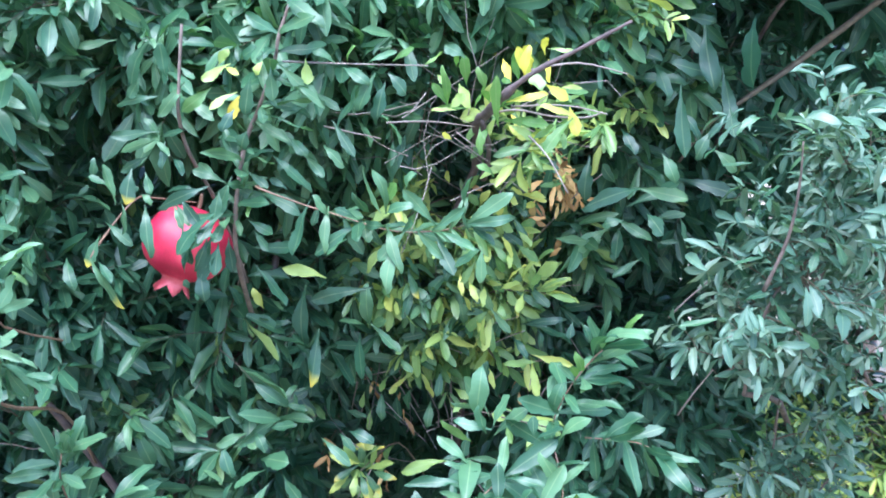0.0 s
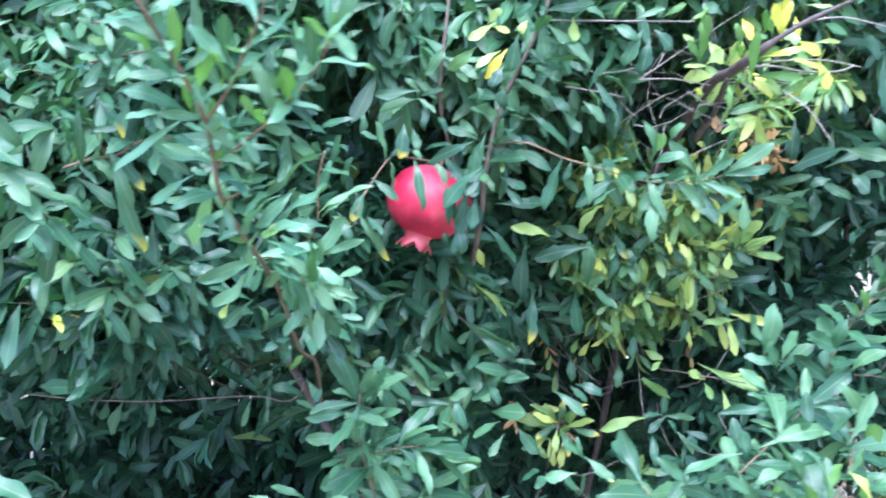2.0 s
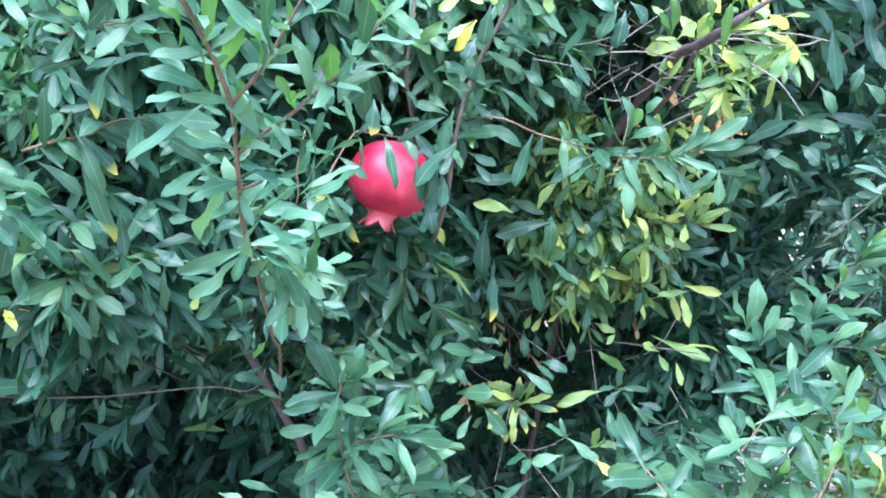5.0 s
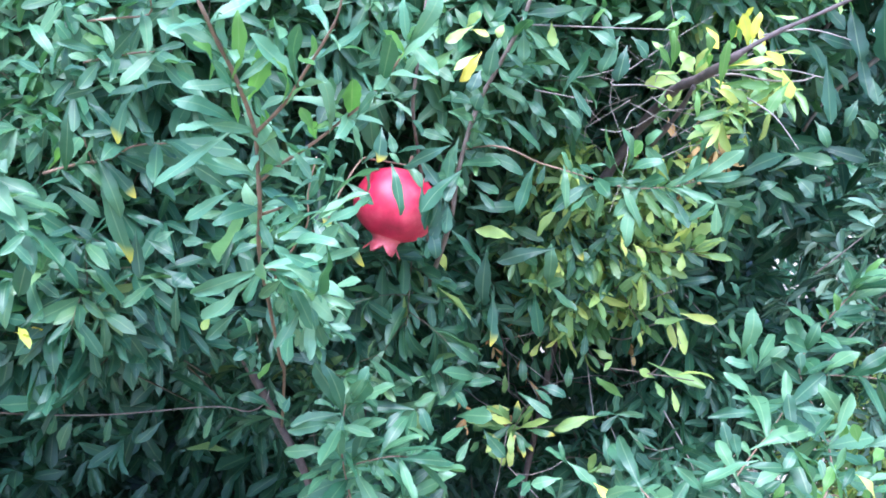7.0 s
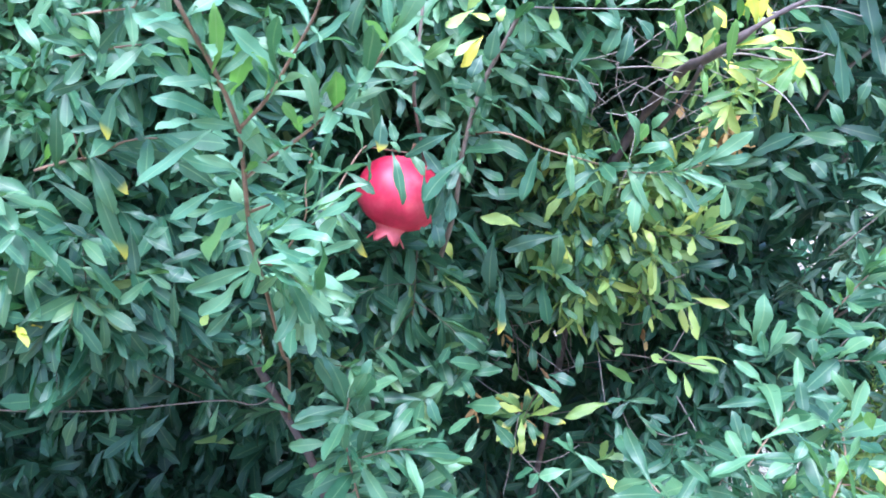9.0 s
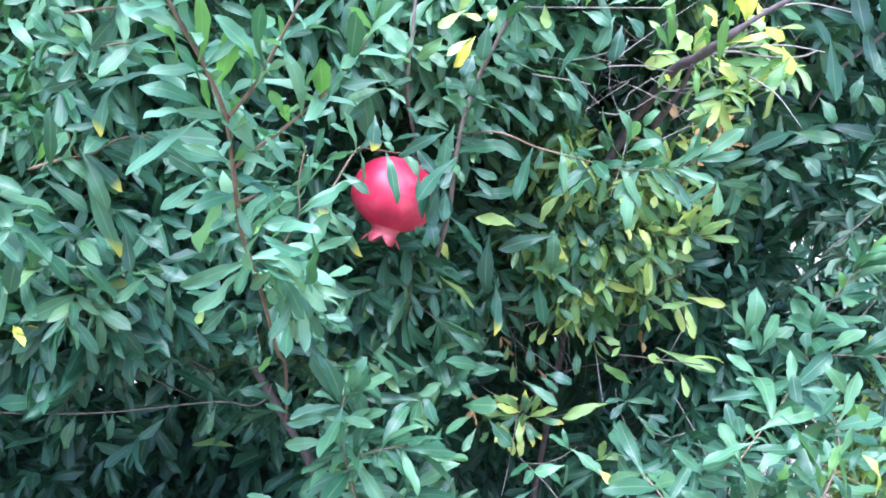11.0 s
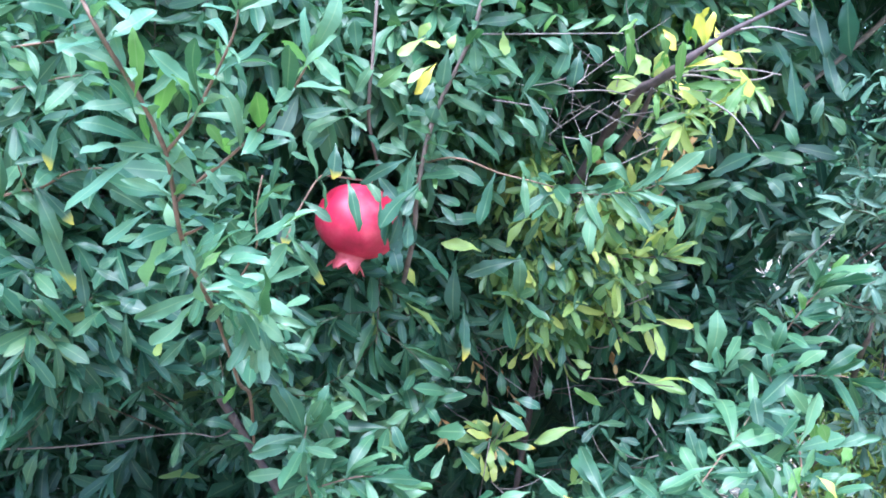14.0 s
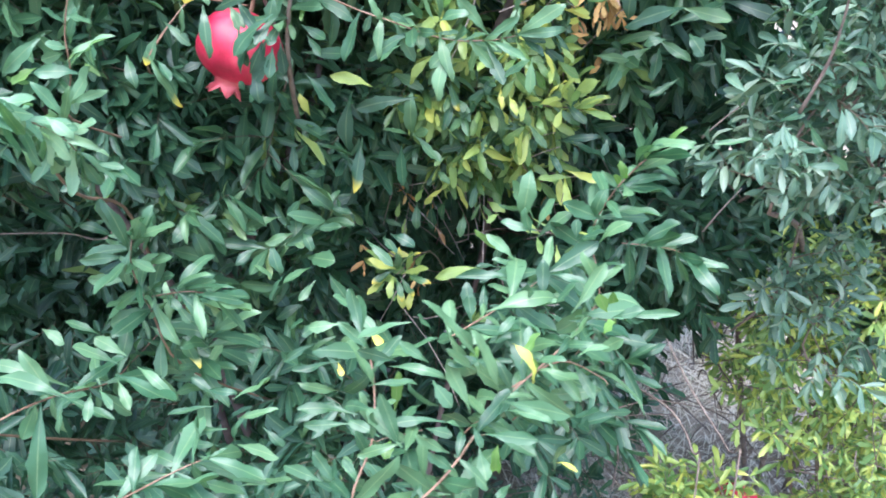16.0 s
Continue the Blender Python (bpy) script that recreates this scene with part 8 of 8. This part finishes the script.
leaf_on(yellow_top, (0.326, -0.065, 1.345), (0.336, -0.077, 1.363), 0.0105, 'b')
leaf_on(yellow_top, (0.314, -0.023, 1.344), (0.290, -0.035, 1.345), 0.0062, 'b')
leaf_on(yellow_top, (0.337, -0.033, 1.339), (0.343, -0.045, 1.367), 0.0141, 'l')
leaf_on(yellow_top, (0.344, -0.056, 1.341), (0.362, -0.068, 1.357), 0.0087, 'b')
leaf_on(yellow_top, (0.355, -0.040, 1.337), (0.351, -0.052, 1.347), 0.0070, 'l')
leaf_on(yellow_top, (0.369, -0.066, 1.331), (0.395, -0.078, 1.329), 0.0100, 'b')
leaf_on(yellow_top, (0.360, -0.028, 1.336), (0.370, -0.040, 1.324), 0.0080, 'y')
leaf_on(yellow_top, (0.358, -0.038, 1.327), (0.375, -0.050, 1.315), 0.0098, 'l')
leaf_on(yellow_top, (0.402, -0.028, 1.330), (0.396, -0.040, 1.305), 0.0151, 'b')
leaf_on(yellow_top, (0.381, -0.065, 1.315), (0.400, -0.077, 1.327), 0.0095, 'l')
leaf_on(yellow_top, (0.406, -0.031, 1.329), (0.424, -0.043, 1.333), 0.0061, 'b')
leaf_on(yellow_top, (0.410, -0.048, 1.321), (0.410, -0.060, 1.306), 0.0074, 'l')
leaf_on(yellow_top, (0.337, -0.040, 1.324), (0.333, -0.052, 1.310), 0.0075, 'b')
leaf_on(yellow_top, (0.289, -0.036, 1.375), (0.297, -0.048, 1.366), 0.0071, 'l')
leaf_on(yellow_top, (0.306, -0.033, 1.385), (0.307, -0.045, 1.397), 0.0061, 'b')
leaf_on(upright, (0.075, -0.095, 1.228), (0.052, -0.101, 1.211), 0.0153, 'd')
leaf_on(upright, (0.071, -0.092, 1.217), (0.061, -0.098, 1.190), 0.0114, 'd')
leaf_on(upright, (0.081, -0.095, 1.221), (0.063, -0.101, 1.227), 0.0109, 'd')
leaf_on(upright, (0.063, -0.088, 1.185), (0.068, -0.094, 1.160), 0.0148, 'd')
leaf_on(upright, (0.080, -0.085, 1.211), (0.078, -0.091, 1.185), 0.0129, 'd')
leaf_on(upright, (0.053, -0.094, 1.172), (0.050, -0.100, 1.180), 0.0074, 'd')
leaf_on(upright, (0.039, -0.081, 1.249), (0.053, -0.087, 1.232), 0.0085, 'm')
leaf_on(upright, (0.034, -0.085, 1.264), (0.057, -0.091, 1.267), 0.0092, 'd')
leaf_on(upright, (0.082, -0.085, 1.262), (0.079, -0.091, 1.240), 0.0136, 'm')
leaf_on(upright, (0.087, -0.083, 1.236), (0.077, -0.089, 1.217), 0.0111, 'd')
leaf_on(upright, (0.078, -0.086, 1.207), (0.063, -0.092, 1.179), 0.0137, 'd')
leaf_on(upright, (0.073, -0.086, 1.218), (0.063, -0.092, 1.186), 0.0147, 'd')
leaf_on(upright, (0.068, -0.086, 1.181), (0.060, -0.092, 1.160), 0.0111, 'd')
leaf_on(left_inner, (-0.028, -0.276, 1.221), (0.014, -0.288, 1.240), 0.0084, 'p')
leaf_on(left_inner, (-0.036, -0.260, 1.233), (-0.020, -0.272, 1.260), 0.0097, 'p')
leaf_on(left_inner, (-0.055, -0.276, 1.235), (-0.081, -0.288, 1.209), 0.0128, 'p')
leaf_on(left_inner, (-0.042, -0.265, 1.216), (-0.055, -0.277, 1.237), 0.0139, 'm')
leaf_on(left_inner, (-0.033, -0.263, 1.206), (-0.061, -0.275, 1.207), 0.0139, 'p')
leaf_on(left_inner, (-0.038, -0.275, 1.178), (-0.009, -0.287, 1.214), 0.0138, 'p')
leaf_on(left_inner, (-0.044, -0.273, 1.168), (-0.060, -0.285, 1.199), 0.0107, 'p')
leaf_on(left_inner, (-0.042, -0.275, 1.166), (-0.027, -0.287, 1.198), 0.0085, 'm')
leaf_on(left_inner, (-0.045, -0.281, 1.167), (-0.061, -0.293, 1.159), 0.0074, 'p')
leaf_on(left_inner, (-0.012, -0.273, 1.241), (-0.001, -0.285, 1.263), 0.0084, 'm')
leaf_on(left_inner, (-0.019, -0.278, 1.258), (-0.009, -0.290, 1.281), 0.0094, 'm')
leaf_on(left_inner, (-0.035, -0.280, 1.224), (-0.045, -0.292, 1.220), 0.0105, 'm')
leaf_on(left_inner, (-0.030, -0.279, 1.184), (0.007, -0.291, 1.198), 0.0074, 'p')
leaf_on(left_inner, (-0.023, -0.264, 1.214), (-0.006, -0.276, 1.207), 0.0053, 'l')
leaf_on(left_inner, (-0.064, -0.274, 1.209), (-0.075, -0.286, 1.198), 0.0118, 'b')
leaf_on(left_inner, (-0.027, -0.278, 1.218), (-0.004, -0.290, 1.230), 0.0074, 'p')
leaf_on(left_inner, (-0.036, -0.270, 1.227), (-0.046, -0.282, 1.231), 0.0096, 'p')
leaf_on(left_inner, (-0.031, -0.269, 1.269), (-0.035, -0.281, 1.275), 0.0074, 'm')
leaf_on(left_inner, (-0.029, -0.268, 1.274), (-0.007, -0.280, 1.269), 0.0085, 'm')
leaf_on(left_inner, (-0.030, -0.262, 1.288), (-0.004, -0.274, 1.293), 0.0085, 'm')
leaf_on(left_inner, (-0.023, -0.280, 1.283), (-0.034, -0.292, 1.293), 0.0083, 'm')
leaf_on(left_inner, (-0.032, -0.275, 1.247), (-0.044, -0.287, 1.259), 0.0084, 'm')
leaf_on(left_inner, (-0.029, -0.277, 1.254), (-0.004, -0.289, 1.250), 0.0074, 'm')
yellow_low = tube("shoot", [(0.219, 0.38, 0.80), (0.199, 0.25, 0.90), (0.169, 0.150, 0.898)], 0.0013, 0.0006, M_twig, bush, "short twig with yellow-green leaves")
leaf_on(yellow_low, (0.163, 0.143, 0.910), (0.136, 0.128, 0.923), 0.0109, 'l')
leaf_on(yellow_low, (0.163, 0.144, 0.904), (0.141, 0.129, 0.891), 0.0110, 't')
leaf_on(yellow_low, (0.163, 0.159, 0.908), (0.150, 0.144, 0.933), 0.0104, 'l')
leaf_on(yellow_low, (0.177, 0.138, 0.913), (0.202, 0.123, 0.938), 0.0109, 't')
leaf_on(yellow_low, (0.178, 0.153, 0.899), (0.211, 0.138, 0.914), 0.0103, 'l')
leaf_on(yellow_low, (0.174, 0.157, 0.891), (0.192, 0.142, 0.873), 0.0111, 't')
leaf_on(yellow_low, (0.165, 0.141, 0.895), (0.163, 0.126, 0.874), 0.0102, 'l')
leaf_on(yellow_low, (0.190, 0.137, 0.902), (0.218, 0.122, 0.900), 0.0094, 't')
leaf_on(yellow_low, (0.156, 0.143, 0.917), (0.133, 0.128, 0.935), 0.0088, 'l')
leaf_on(yellow_low, (0.168, 0.155, 0.908), (0.173, 0.140, 0.939), 0.0103, 't')
leaf_on(yellow_low, (0.182, 0.152, 0.905), (0.191, 0.137, 0.935), 0.0088, 'l')
leaf_on(yellow_low, (0.171, 0.140, 0.894), (0.180, 0.125, 0.871), 0.0095, 't')
leaf_on(yellow_low, (0.156, 0.148, 0.895), (0.134, 0.133, 0.874), 0.0096, 'l')
leafy(right, P_RIGHT[3:], 0.013, 0.044, 28)
leafy(right, P_RIGHT_A, 0.018, 0.044, 29, "m", 0.0)
leafy(right, P_RIGHT_C, 0.013, 0.04, 30)
leafy(front_low, P_FLOW, 0.018, 0.042, 21, "m", 0.0)
leafy(cross, P_CROSS[1:], 0.014, 0.042, 40, "m")
leafy(upright, P_UP, 0.014, 0.042, 41, "m")
for pts, seed in ((P_RLOW, 52), (P_RLOW_A, 53)):
    tube("side_stem", pts, 0.0009, 0.0005, M_stem, right)
    leafy(right, pts, 0.012, 0.046, seed, "m")
tube("side_stem", P_FLOW_L, 0.0010, 0.0006, M_stem, front_left)
leafy(left_outer, P_OUTER, 0.011, 0.042, 51)
leafy(front_low, [(0.33, -0.38, 0.88), (0.3, -0.42, 0.94), (0.27, -0.42, 0.98)], 0.018, 0.044, 22, "m")
leafy(front_left, P_FL, 0.016, 0.045, 23)
leafy(front_left, P_FL_A, 0.014, 0.045, 26)
leafy(low, [(0.0, -0.1, 0.82), (0.02, -0.16, 0.9), (0.04, -0.17, 0.94)], 0.014, 0.046, 27)
leafy(right, P_RIGHT[:4], 0.018, 0.044, 25, "m")


# dead, grey, bare twigs in the gap
def bare_twigs():
    rng = np.random.default_rng(9)
    lines = []
    for i in range(40):
        p = np.array([rng.uniform(0.22, 0.38), rng.uniform(-0.02, 0.16), rng.uniform(1.25, 1.38)])
        d = unit(np.array([rng.normal(0.1, 0.7), rng.normal(-0.3, 0.4), rng.normal(0.1, 0.5)])) * rng.uniform(0.05, 0.13)
        lines.append(([p, p + d * 0.5 + rng.normal(0, 0.01, 3), p + d], 0.0007, 0.0003))
    for i in range(60):
        p = np.array([rng.uniform(0.12, 0.42), rng.uniform(0.2, 0.45), rng.uniform(0.8, 1.15)])
        d = unit(rng.normal(0, 1, 3)) * rng.uniform(0.06, 0.18)
        lines.append(([p, p + d * 0.5 + rng.normal(0, 0.01, 3), p + d], 0.0012, 0.0005))
    joined_tubes("dead_brushwood", lines, M_dead, bush, "tangle of fine dead grey twigs", "stuff")
    crop = Crop()
    for i in range(7):
        p = np.array([rng.uniform(0.392, 0.427), rng.uniform(0.154, 0.204), rng.uniform(1.244, 1.304)])
        crop.add(*sprout([p, p + np.array([0.01, -0.02, -0.03])], 0.008, 0.02, rng, 0.0, 1.0, tuft=2))
    for i in range(8):
        p = np.array([rng.uniform(0.1, 0.36), rng.uniform(0.2, 0.35), rng.uniform(0.85, 1.15)])
        crop.add(*sprout([p, p + np.array([0.01, -0.02, -0.03])], 0.02, 0.024, rng, 0.0, 1.0, tuft=1))
    crop.build("withered_foliage", M_rust, bush, "withered orange-brown leaves")


bare_twigs()

# ---------------------------------------------------------------- fruit


def pomegranate(name, at, axis, wide, label):
    """A ripe fruit that hangs with its crown down: rind, crown with six teeth, stalk."""
    e = thing(name, at, label, "fruit", "pomegranates")
    q = Vector(axis).to_track_quat("Z", "Y")
    e.rotation_mode = "QUATERNION"
    e.rotation_quaternion = q
    R, H = wide / 2, wide * 0.425
    nu, nv = 48, 24
    V, F = [], []
    for i in range(nv + 1):
        t = math.pi * i / nv
        for j in range(nu):
            a = 2 * math.pi * j / nu
            lobe = 1 + 0.04 * math.cos(5 * a + 0.6) * math.sin(t) ** 2 + 0.07 * noise.noise((math.cos(a) * 1.4, math.sin(a) * 1.4, t))
            r = R * math.sin(t) ** 0.9 * lobe if 0 < i < nv else 0.0015
            V.append((r * math.cos(a), r * math.sin(a), -H * math.cos(t)))
    for i in range(nv):
        for j in range(nu):
            k = (j + 1) % nu
            F.append((i * nu + j, i * nu + k, (i + 1) * nu + k, (i + 1) * nu + j))
    link("rind", mesh_of("rind", V, F, M_rind), e, "smooth deep red leathery rind")
    # crown: a flared cup with a toothed rim, walls with thickness
    n = 36
    V, F = [], []
    prof = [(0.20, 0.92), (0.155, 1.02), (0.15, 1.14), (0.175, 1.28)]
    inner = [(0.15, 1.26), (0.11, 1.10)]
    for ring, (r, h) in enumerate(prof + inner):
        for j in range(n):
            a = 2 * math.pi * j / n
            tooth = abs(((j * 6 / n) % 1) - 0.5) * 2
            hh = h
            rr = r
            if ring in (3, 4):
                hh = h + 0.26 * (tooth - 0.45)
                rr = r + 0.06 * tooth
            V.append((wide * rr * math.cos(a), wide * rr * math.sin(a), H * hh))
    m = len(prof + inner)
    for i in range(m - 1):
        for j in range(n):
            k = (j + 1) % n
            F.append((i * n + j, i * n + k, (i + 1) * n + k, (i + 1) * n + j))
    link("crown", mesh_of("crown", V, F, M_crown), e, "pinkish crown with pointed teeth")
    Vt, Ft = tube_data([(0, 0, -H * 0.97), (0.001, 0, -H * 1.15), (0.004, 0.002, -H * 1.4)], 0.0026, 0.002, 8)
    link("stalk", mesh_of("stalk", Vt, Ft, M_stem), e)
    return e


pomegranate("pomegranate", (0.027, -0.030, 1.206), (-0.30, -0.16, -0.94), 0.090, "ripe deep red pomegranate hanging among the leaves")
pomegranate("pomegranate", (1.11, 0.922, 1.405), (0.05, -0.15, -0.95), 0.082, "red pomegranate hanging far back in the bush")
pomegranate("pomegranate", (0.694, 0.375, 0.462), (-0.1, -0.2, -0.95), 0.08, "red pomegranate hanging low over the straw")

# ---------------------------------------------------------------- the grey-green bush beside it


def fill_side():
    rng = np.random.default_rng(15)
    b = side_bush
    fine, big, mid, stems = Crop(), Crop(), Crop(), []
    axes = [P_GREY_A, P_GREY_B, P_GREY_C, P_GREY_E]
    for i in range(9):
        x, z = rng.uniform(0.64, 1.0), rng.uniform(0.9, 1.3)
        y = 0.1 + 0.45 * abs(x - 0.66) + rng.uniform(0, 0.1)
        axes.append([(x + rng.normal(0, 0.05), y + 0.15, z - 0.2), (x, y + 0.06, z - 0.1), (x + rng.normal(0, 0.03), y, z)])
    for k, ax in enumerate(axes):
        A = np.array(ax)
        tube("stem", ax, 0.0022, 0.0008, M_bark, b)
        for j in range(18 if k < 4 else 8):
            f = rng.uniform(0, len(A) - 1.001)
            p = A[int(f)] + (A[int(f) + 1] - A[int(f)]) * (f % 1)
            d = unit(np.array([rng.normal(0, 0.75), -0.35 + rng.normal(0, 0.5), 0.35 + rng.normal(0, 0.5)]))
            branchlet(p + d * 0.07, d, 0.07, 2, 0.027 * rng.uniform(0.8, 1.3), 0.011, rng, fine, stems, 0.6)
    for i in range(270):
        x, z = rng.uniform(0.44, 1.8), rng.uniform(0.78, 1.75)
        y = 0.38 + 0.12 * rng.random() + rng.exponential(0.12) + 0.3 * max(0, x - 0.9)
        if x < 0.66 and z < 1.22:
            y += 0.25
        way = np.array([rng.normal(0, 0.7), -0.6, rng.normal(-0.05, 0.6)])
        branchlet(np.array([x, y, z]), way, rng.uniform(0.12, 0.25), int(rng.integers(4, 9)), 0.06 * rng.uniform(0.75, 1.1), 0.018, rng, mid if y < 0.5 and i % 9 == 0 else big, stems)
    # an overhanging top, added above the view to shade the leaves below
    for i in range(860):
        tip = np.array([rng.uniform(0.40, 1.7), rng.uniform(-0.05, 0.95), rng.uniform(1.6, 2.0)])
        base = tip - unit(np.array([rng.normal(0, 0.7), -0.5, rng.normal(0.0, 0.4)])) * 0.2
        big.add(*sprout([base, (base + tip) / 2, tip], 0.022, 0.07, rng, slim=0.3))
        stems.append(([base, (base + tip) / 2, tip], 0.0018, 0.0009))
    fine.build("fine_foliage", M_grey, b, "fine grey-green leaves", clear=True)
    # the darkened green stands in for shade on these rear leaves
    big.build("inner_foliage", M_shaded, b, "larger leaves behind and an unseen top, green darkened for shade", ROUGH, True)
    mid.build("outer_foliage", M_green, b, "larger mid-green leaves", ROUGH, True)
    joined_tubes("inner_twig", stems, M_twig, b, "", "stuff", True)
    for pts in ([(0.9, 1.1, 0.0), (0.85, 0.8, 0.5), (0.74, 0.4, 0.9)] + P_GREY_B[:1], [(1.0, 1.2, 0.0), (1.0, 0.95, 0.6), (0.9, 0.6, 1.2), (1.0, 0.5, 1.7)],
                [(0.9, 1.15, 0.0), (0.75, 0.9, 0.7), (0.66, 0.6, 1.3), (0.8, 0.5, 1.6)]):
        tube("bough", pts, 0.007, 0.003, M_bark, b, sides=8)
    for pts in (P_TW7, P_TW8):
        tube("dead_twig", pts, 0.0012, 0.0008, M_dead, b, "thin bare grey twig", 5)


fill_side()


def fill_low():
    rng = np.random.default_rng(25)
    b = thing("low_shrub", (0, 0, 0), "low straggly shrub with thin yellow-green leaves", "shrub")
    crop, stems = Crop(), []
    for i in range(340):
        x = rng.uniform(0.68, 1.35)
        z = 0.88 - 0.5 * rng.random() ** 1.3
        y = 0.30 + rng.uniform(0, 0.32) + 0.25 * (x - 0.7)
        if x < 0.8 and z < 0.62:
            continue
        branchlet(np.array([x, y, z]), np.array([rng.normal(-0.2, 0.5), -0.5, rng.normal(0.3, 0.5)]), rng.uniform(0.08, 0.18), 4, 0.027, 0.013, rng, crop, stems, 0.7)
    for i in range(18):
        x, y = rng.uniform(0.57, 0.70), rng.uniform(0.28, 0.4)
        branchlet(np.array([x, y, rng.uniform(0.44, 0.52)]), np.array([rng.normal(0, 0.4), -0.3, 0.8]), 0.1, 4, 0.036, 0.014, rng, crop, stems, 0.6)
    crop.build("yellow_green_foliage", M_shrub, b, "thin yellow-green leaves", ROUGH)
    for i in range(170):
        p = np.array([rng.uniform(0.4, 0.95), rng.uniform(0.3, 0.85), rng.uniform(0.12, 0.72)])
        d = unit(np.array([rng.normal(0, 0.7), rng.normal(-0.1, 0.5), rng.normal(0.3, 0.7)])) * rng.uniform(0.08, 0.3)
        stems.append(([p, p + d * 0.5 + rng.normal(0, 0.015, 3), p + d], 0.0016, 0.0007))
    joined_tubes("inner_twig", stems, M_bark, b, "tangle of thin brown stems", "stuff")
    for i in range(7):
        x = 0.75 + 0.09 * i
        tube("stem", [(0.95, 0.7, 0.0), (0.5 * (x + 0.95), 0.62, 0.35), (x, 0.5 + 0.03 * i, 0.62), (x + 0.05, 0.46 + 0.03 * i, 0.84)], 0.005, 0.0018, M_bark, b)
    for pts in (P_ARC_A, P_ARC_B):
        tube("bare_stem", pts + [(pts[-1][0], pts[-1][1] + 0.1, 0.0)], 0.0016, 0.0013, M_bark, b, "bare arching brown stem")


fill_low()


# ---------------------------------------------------------------- the growth behind
def fill_behind():
    rng = np.random.default_rng(35)
    b = thing("back_hedge", (0, 0, 0), "tall dark hedge closing the view behind the bushes", "hedge")
    crop, stems = Crop(), []
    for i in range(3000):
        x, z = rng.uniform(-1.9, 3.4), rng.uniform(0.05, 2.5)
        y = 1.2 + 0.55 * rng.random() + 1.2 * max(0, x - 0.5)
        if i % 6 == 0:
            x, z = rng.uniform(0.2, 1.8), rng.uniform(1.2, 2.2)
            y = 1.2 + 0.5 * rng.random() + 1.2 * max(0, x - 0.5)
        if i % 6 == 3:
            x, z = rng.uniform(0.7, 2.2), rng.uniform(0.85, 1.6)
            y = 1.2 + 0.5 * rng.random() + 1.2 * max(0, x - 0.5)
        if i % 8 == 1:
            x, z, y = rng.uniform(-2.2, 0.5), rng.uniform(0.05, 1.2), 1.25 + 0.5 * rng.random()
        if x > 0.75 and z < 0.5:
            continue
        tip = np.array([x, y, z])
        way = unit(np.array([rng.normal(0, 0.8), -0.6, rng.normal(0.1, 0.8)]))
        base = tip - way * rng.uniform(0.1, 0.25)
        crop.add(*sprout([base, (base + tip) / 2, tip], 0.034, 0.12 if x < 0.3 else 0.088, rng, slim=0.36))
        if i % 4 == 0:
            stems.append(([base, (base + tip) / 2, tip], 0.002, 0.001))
    # the hedge shares the green that has shade put into it
    crop.build("foliage", M_shaded, b, "dark green leaves", ROUGH)
    joined_tubes("twigs", stems, M_bark, b, "", "stuff")
    for i in range(9):
        x = -1.9 + 0.7 * i
        y = 1.5 + 1.2 * max(0, x - 0.5)
        tube("trunk", [(x, y, 0.0), (x + 0.05, y, 1.0), (x - 0.05, y, 2.0), (x, y, 2.8)], 0.03, 0.01, M_bark, b, sides=8)


fill_behind()
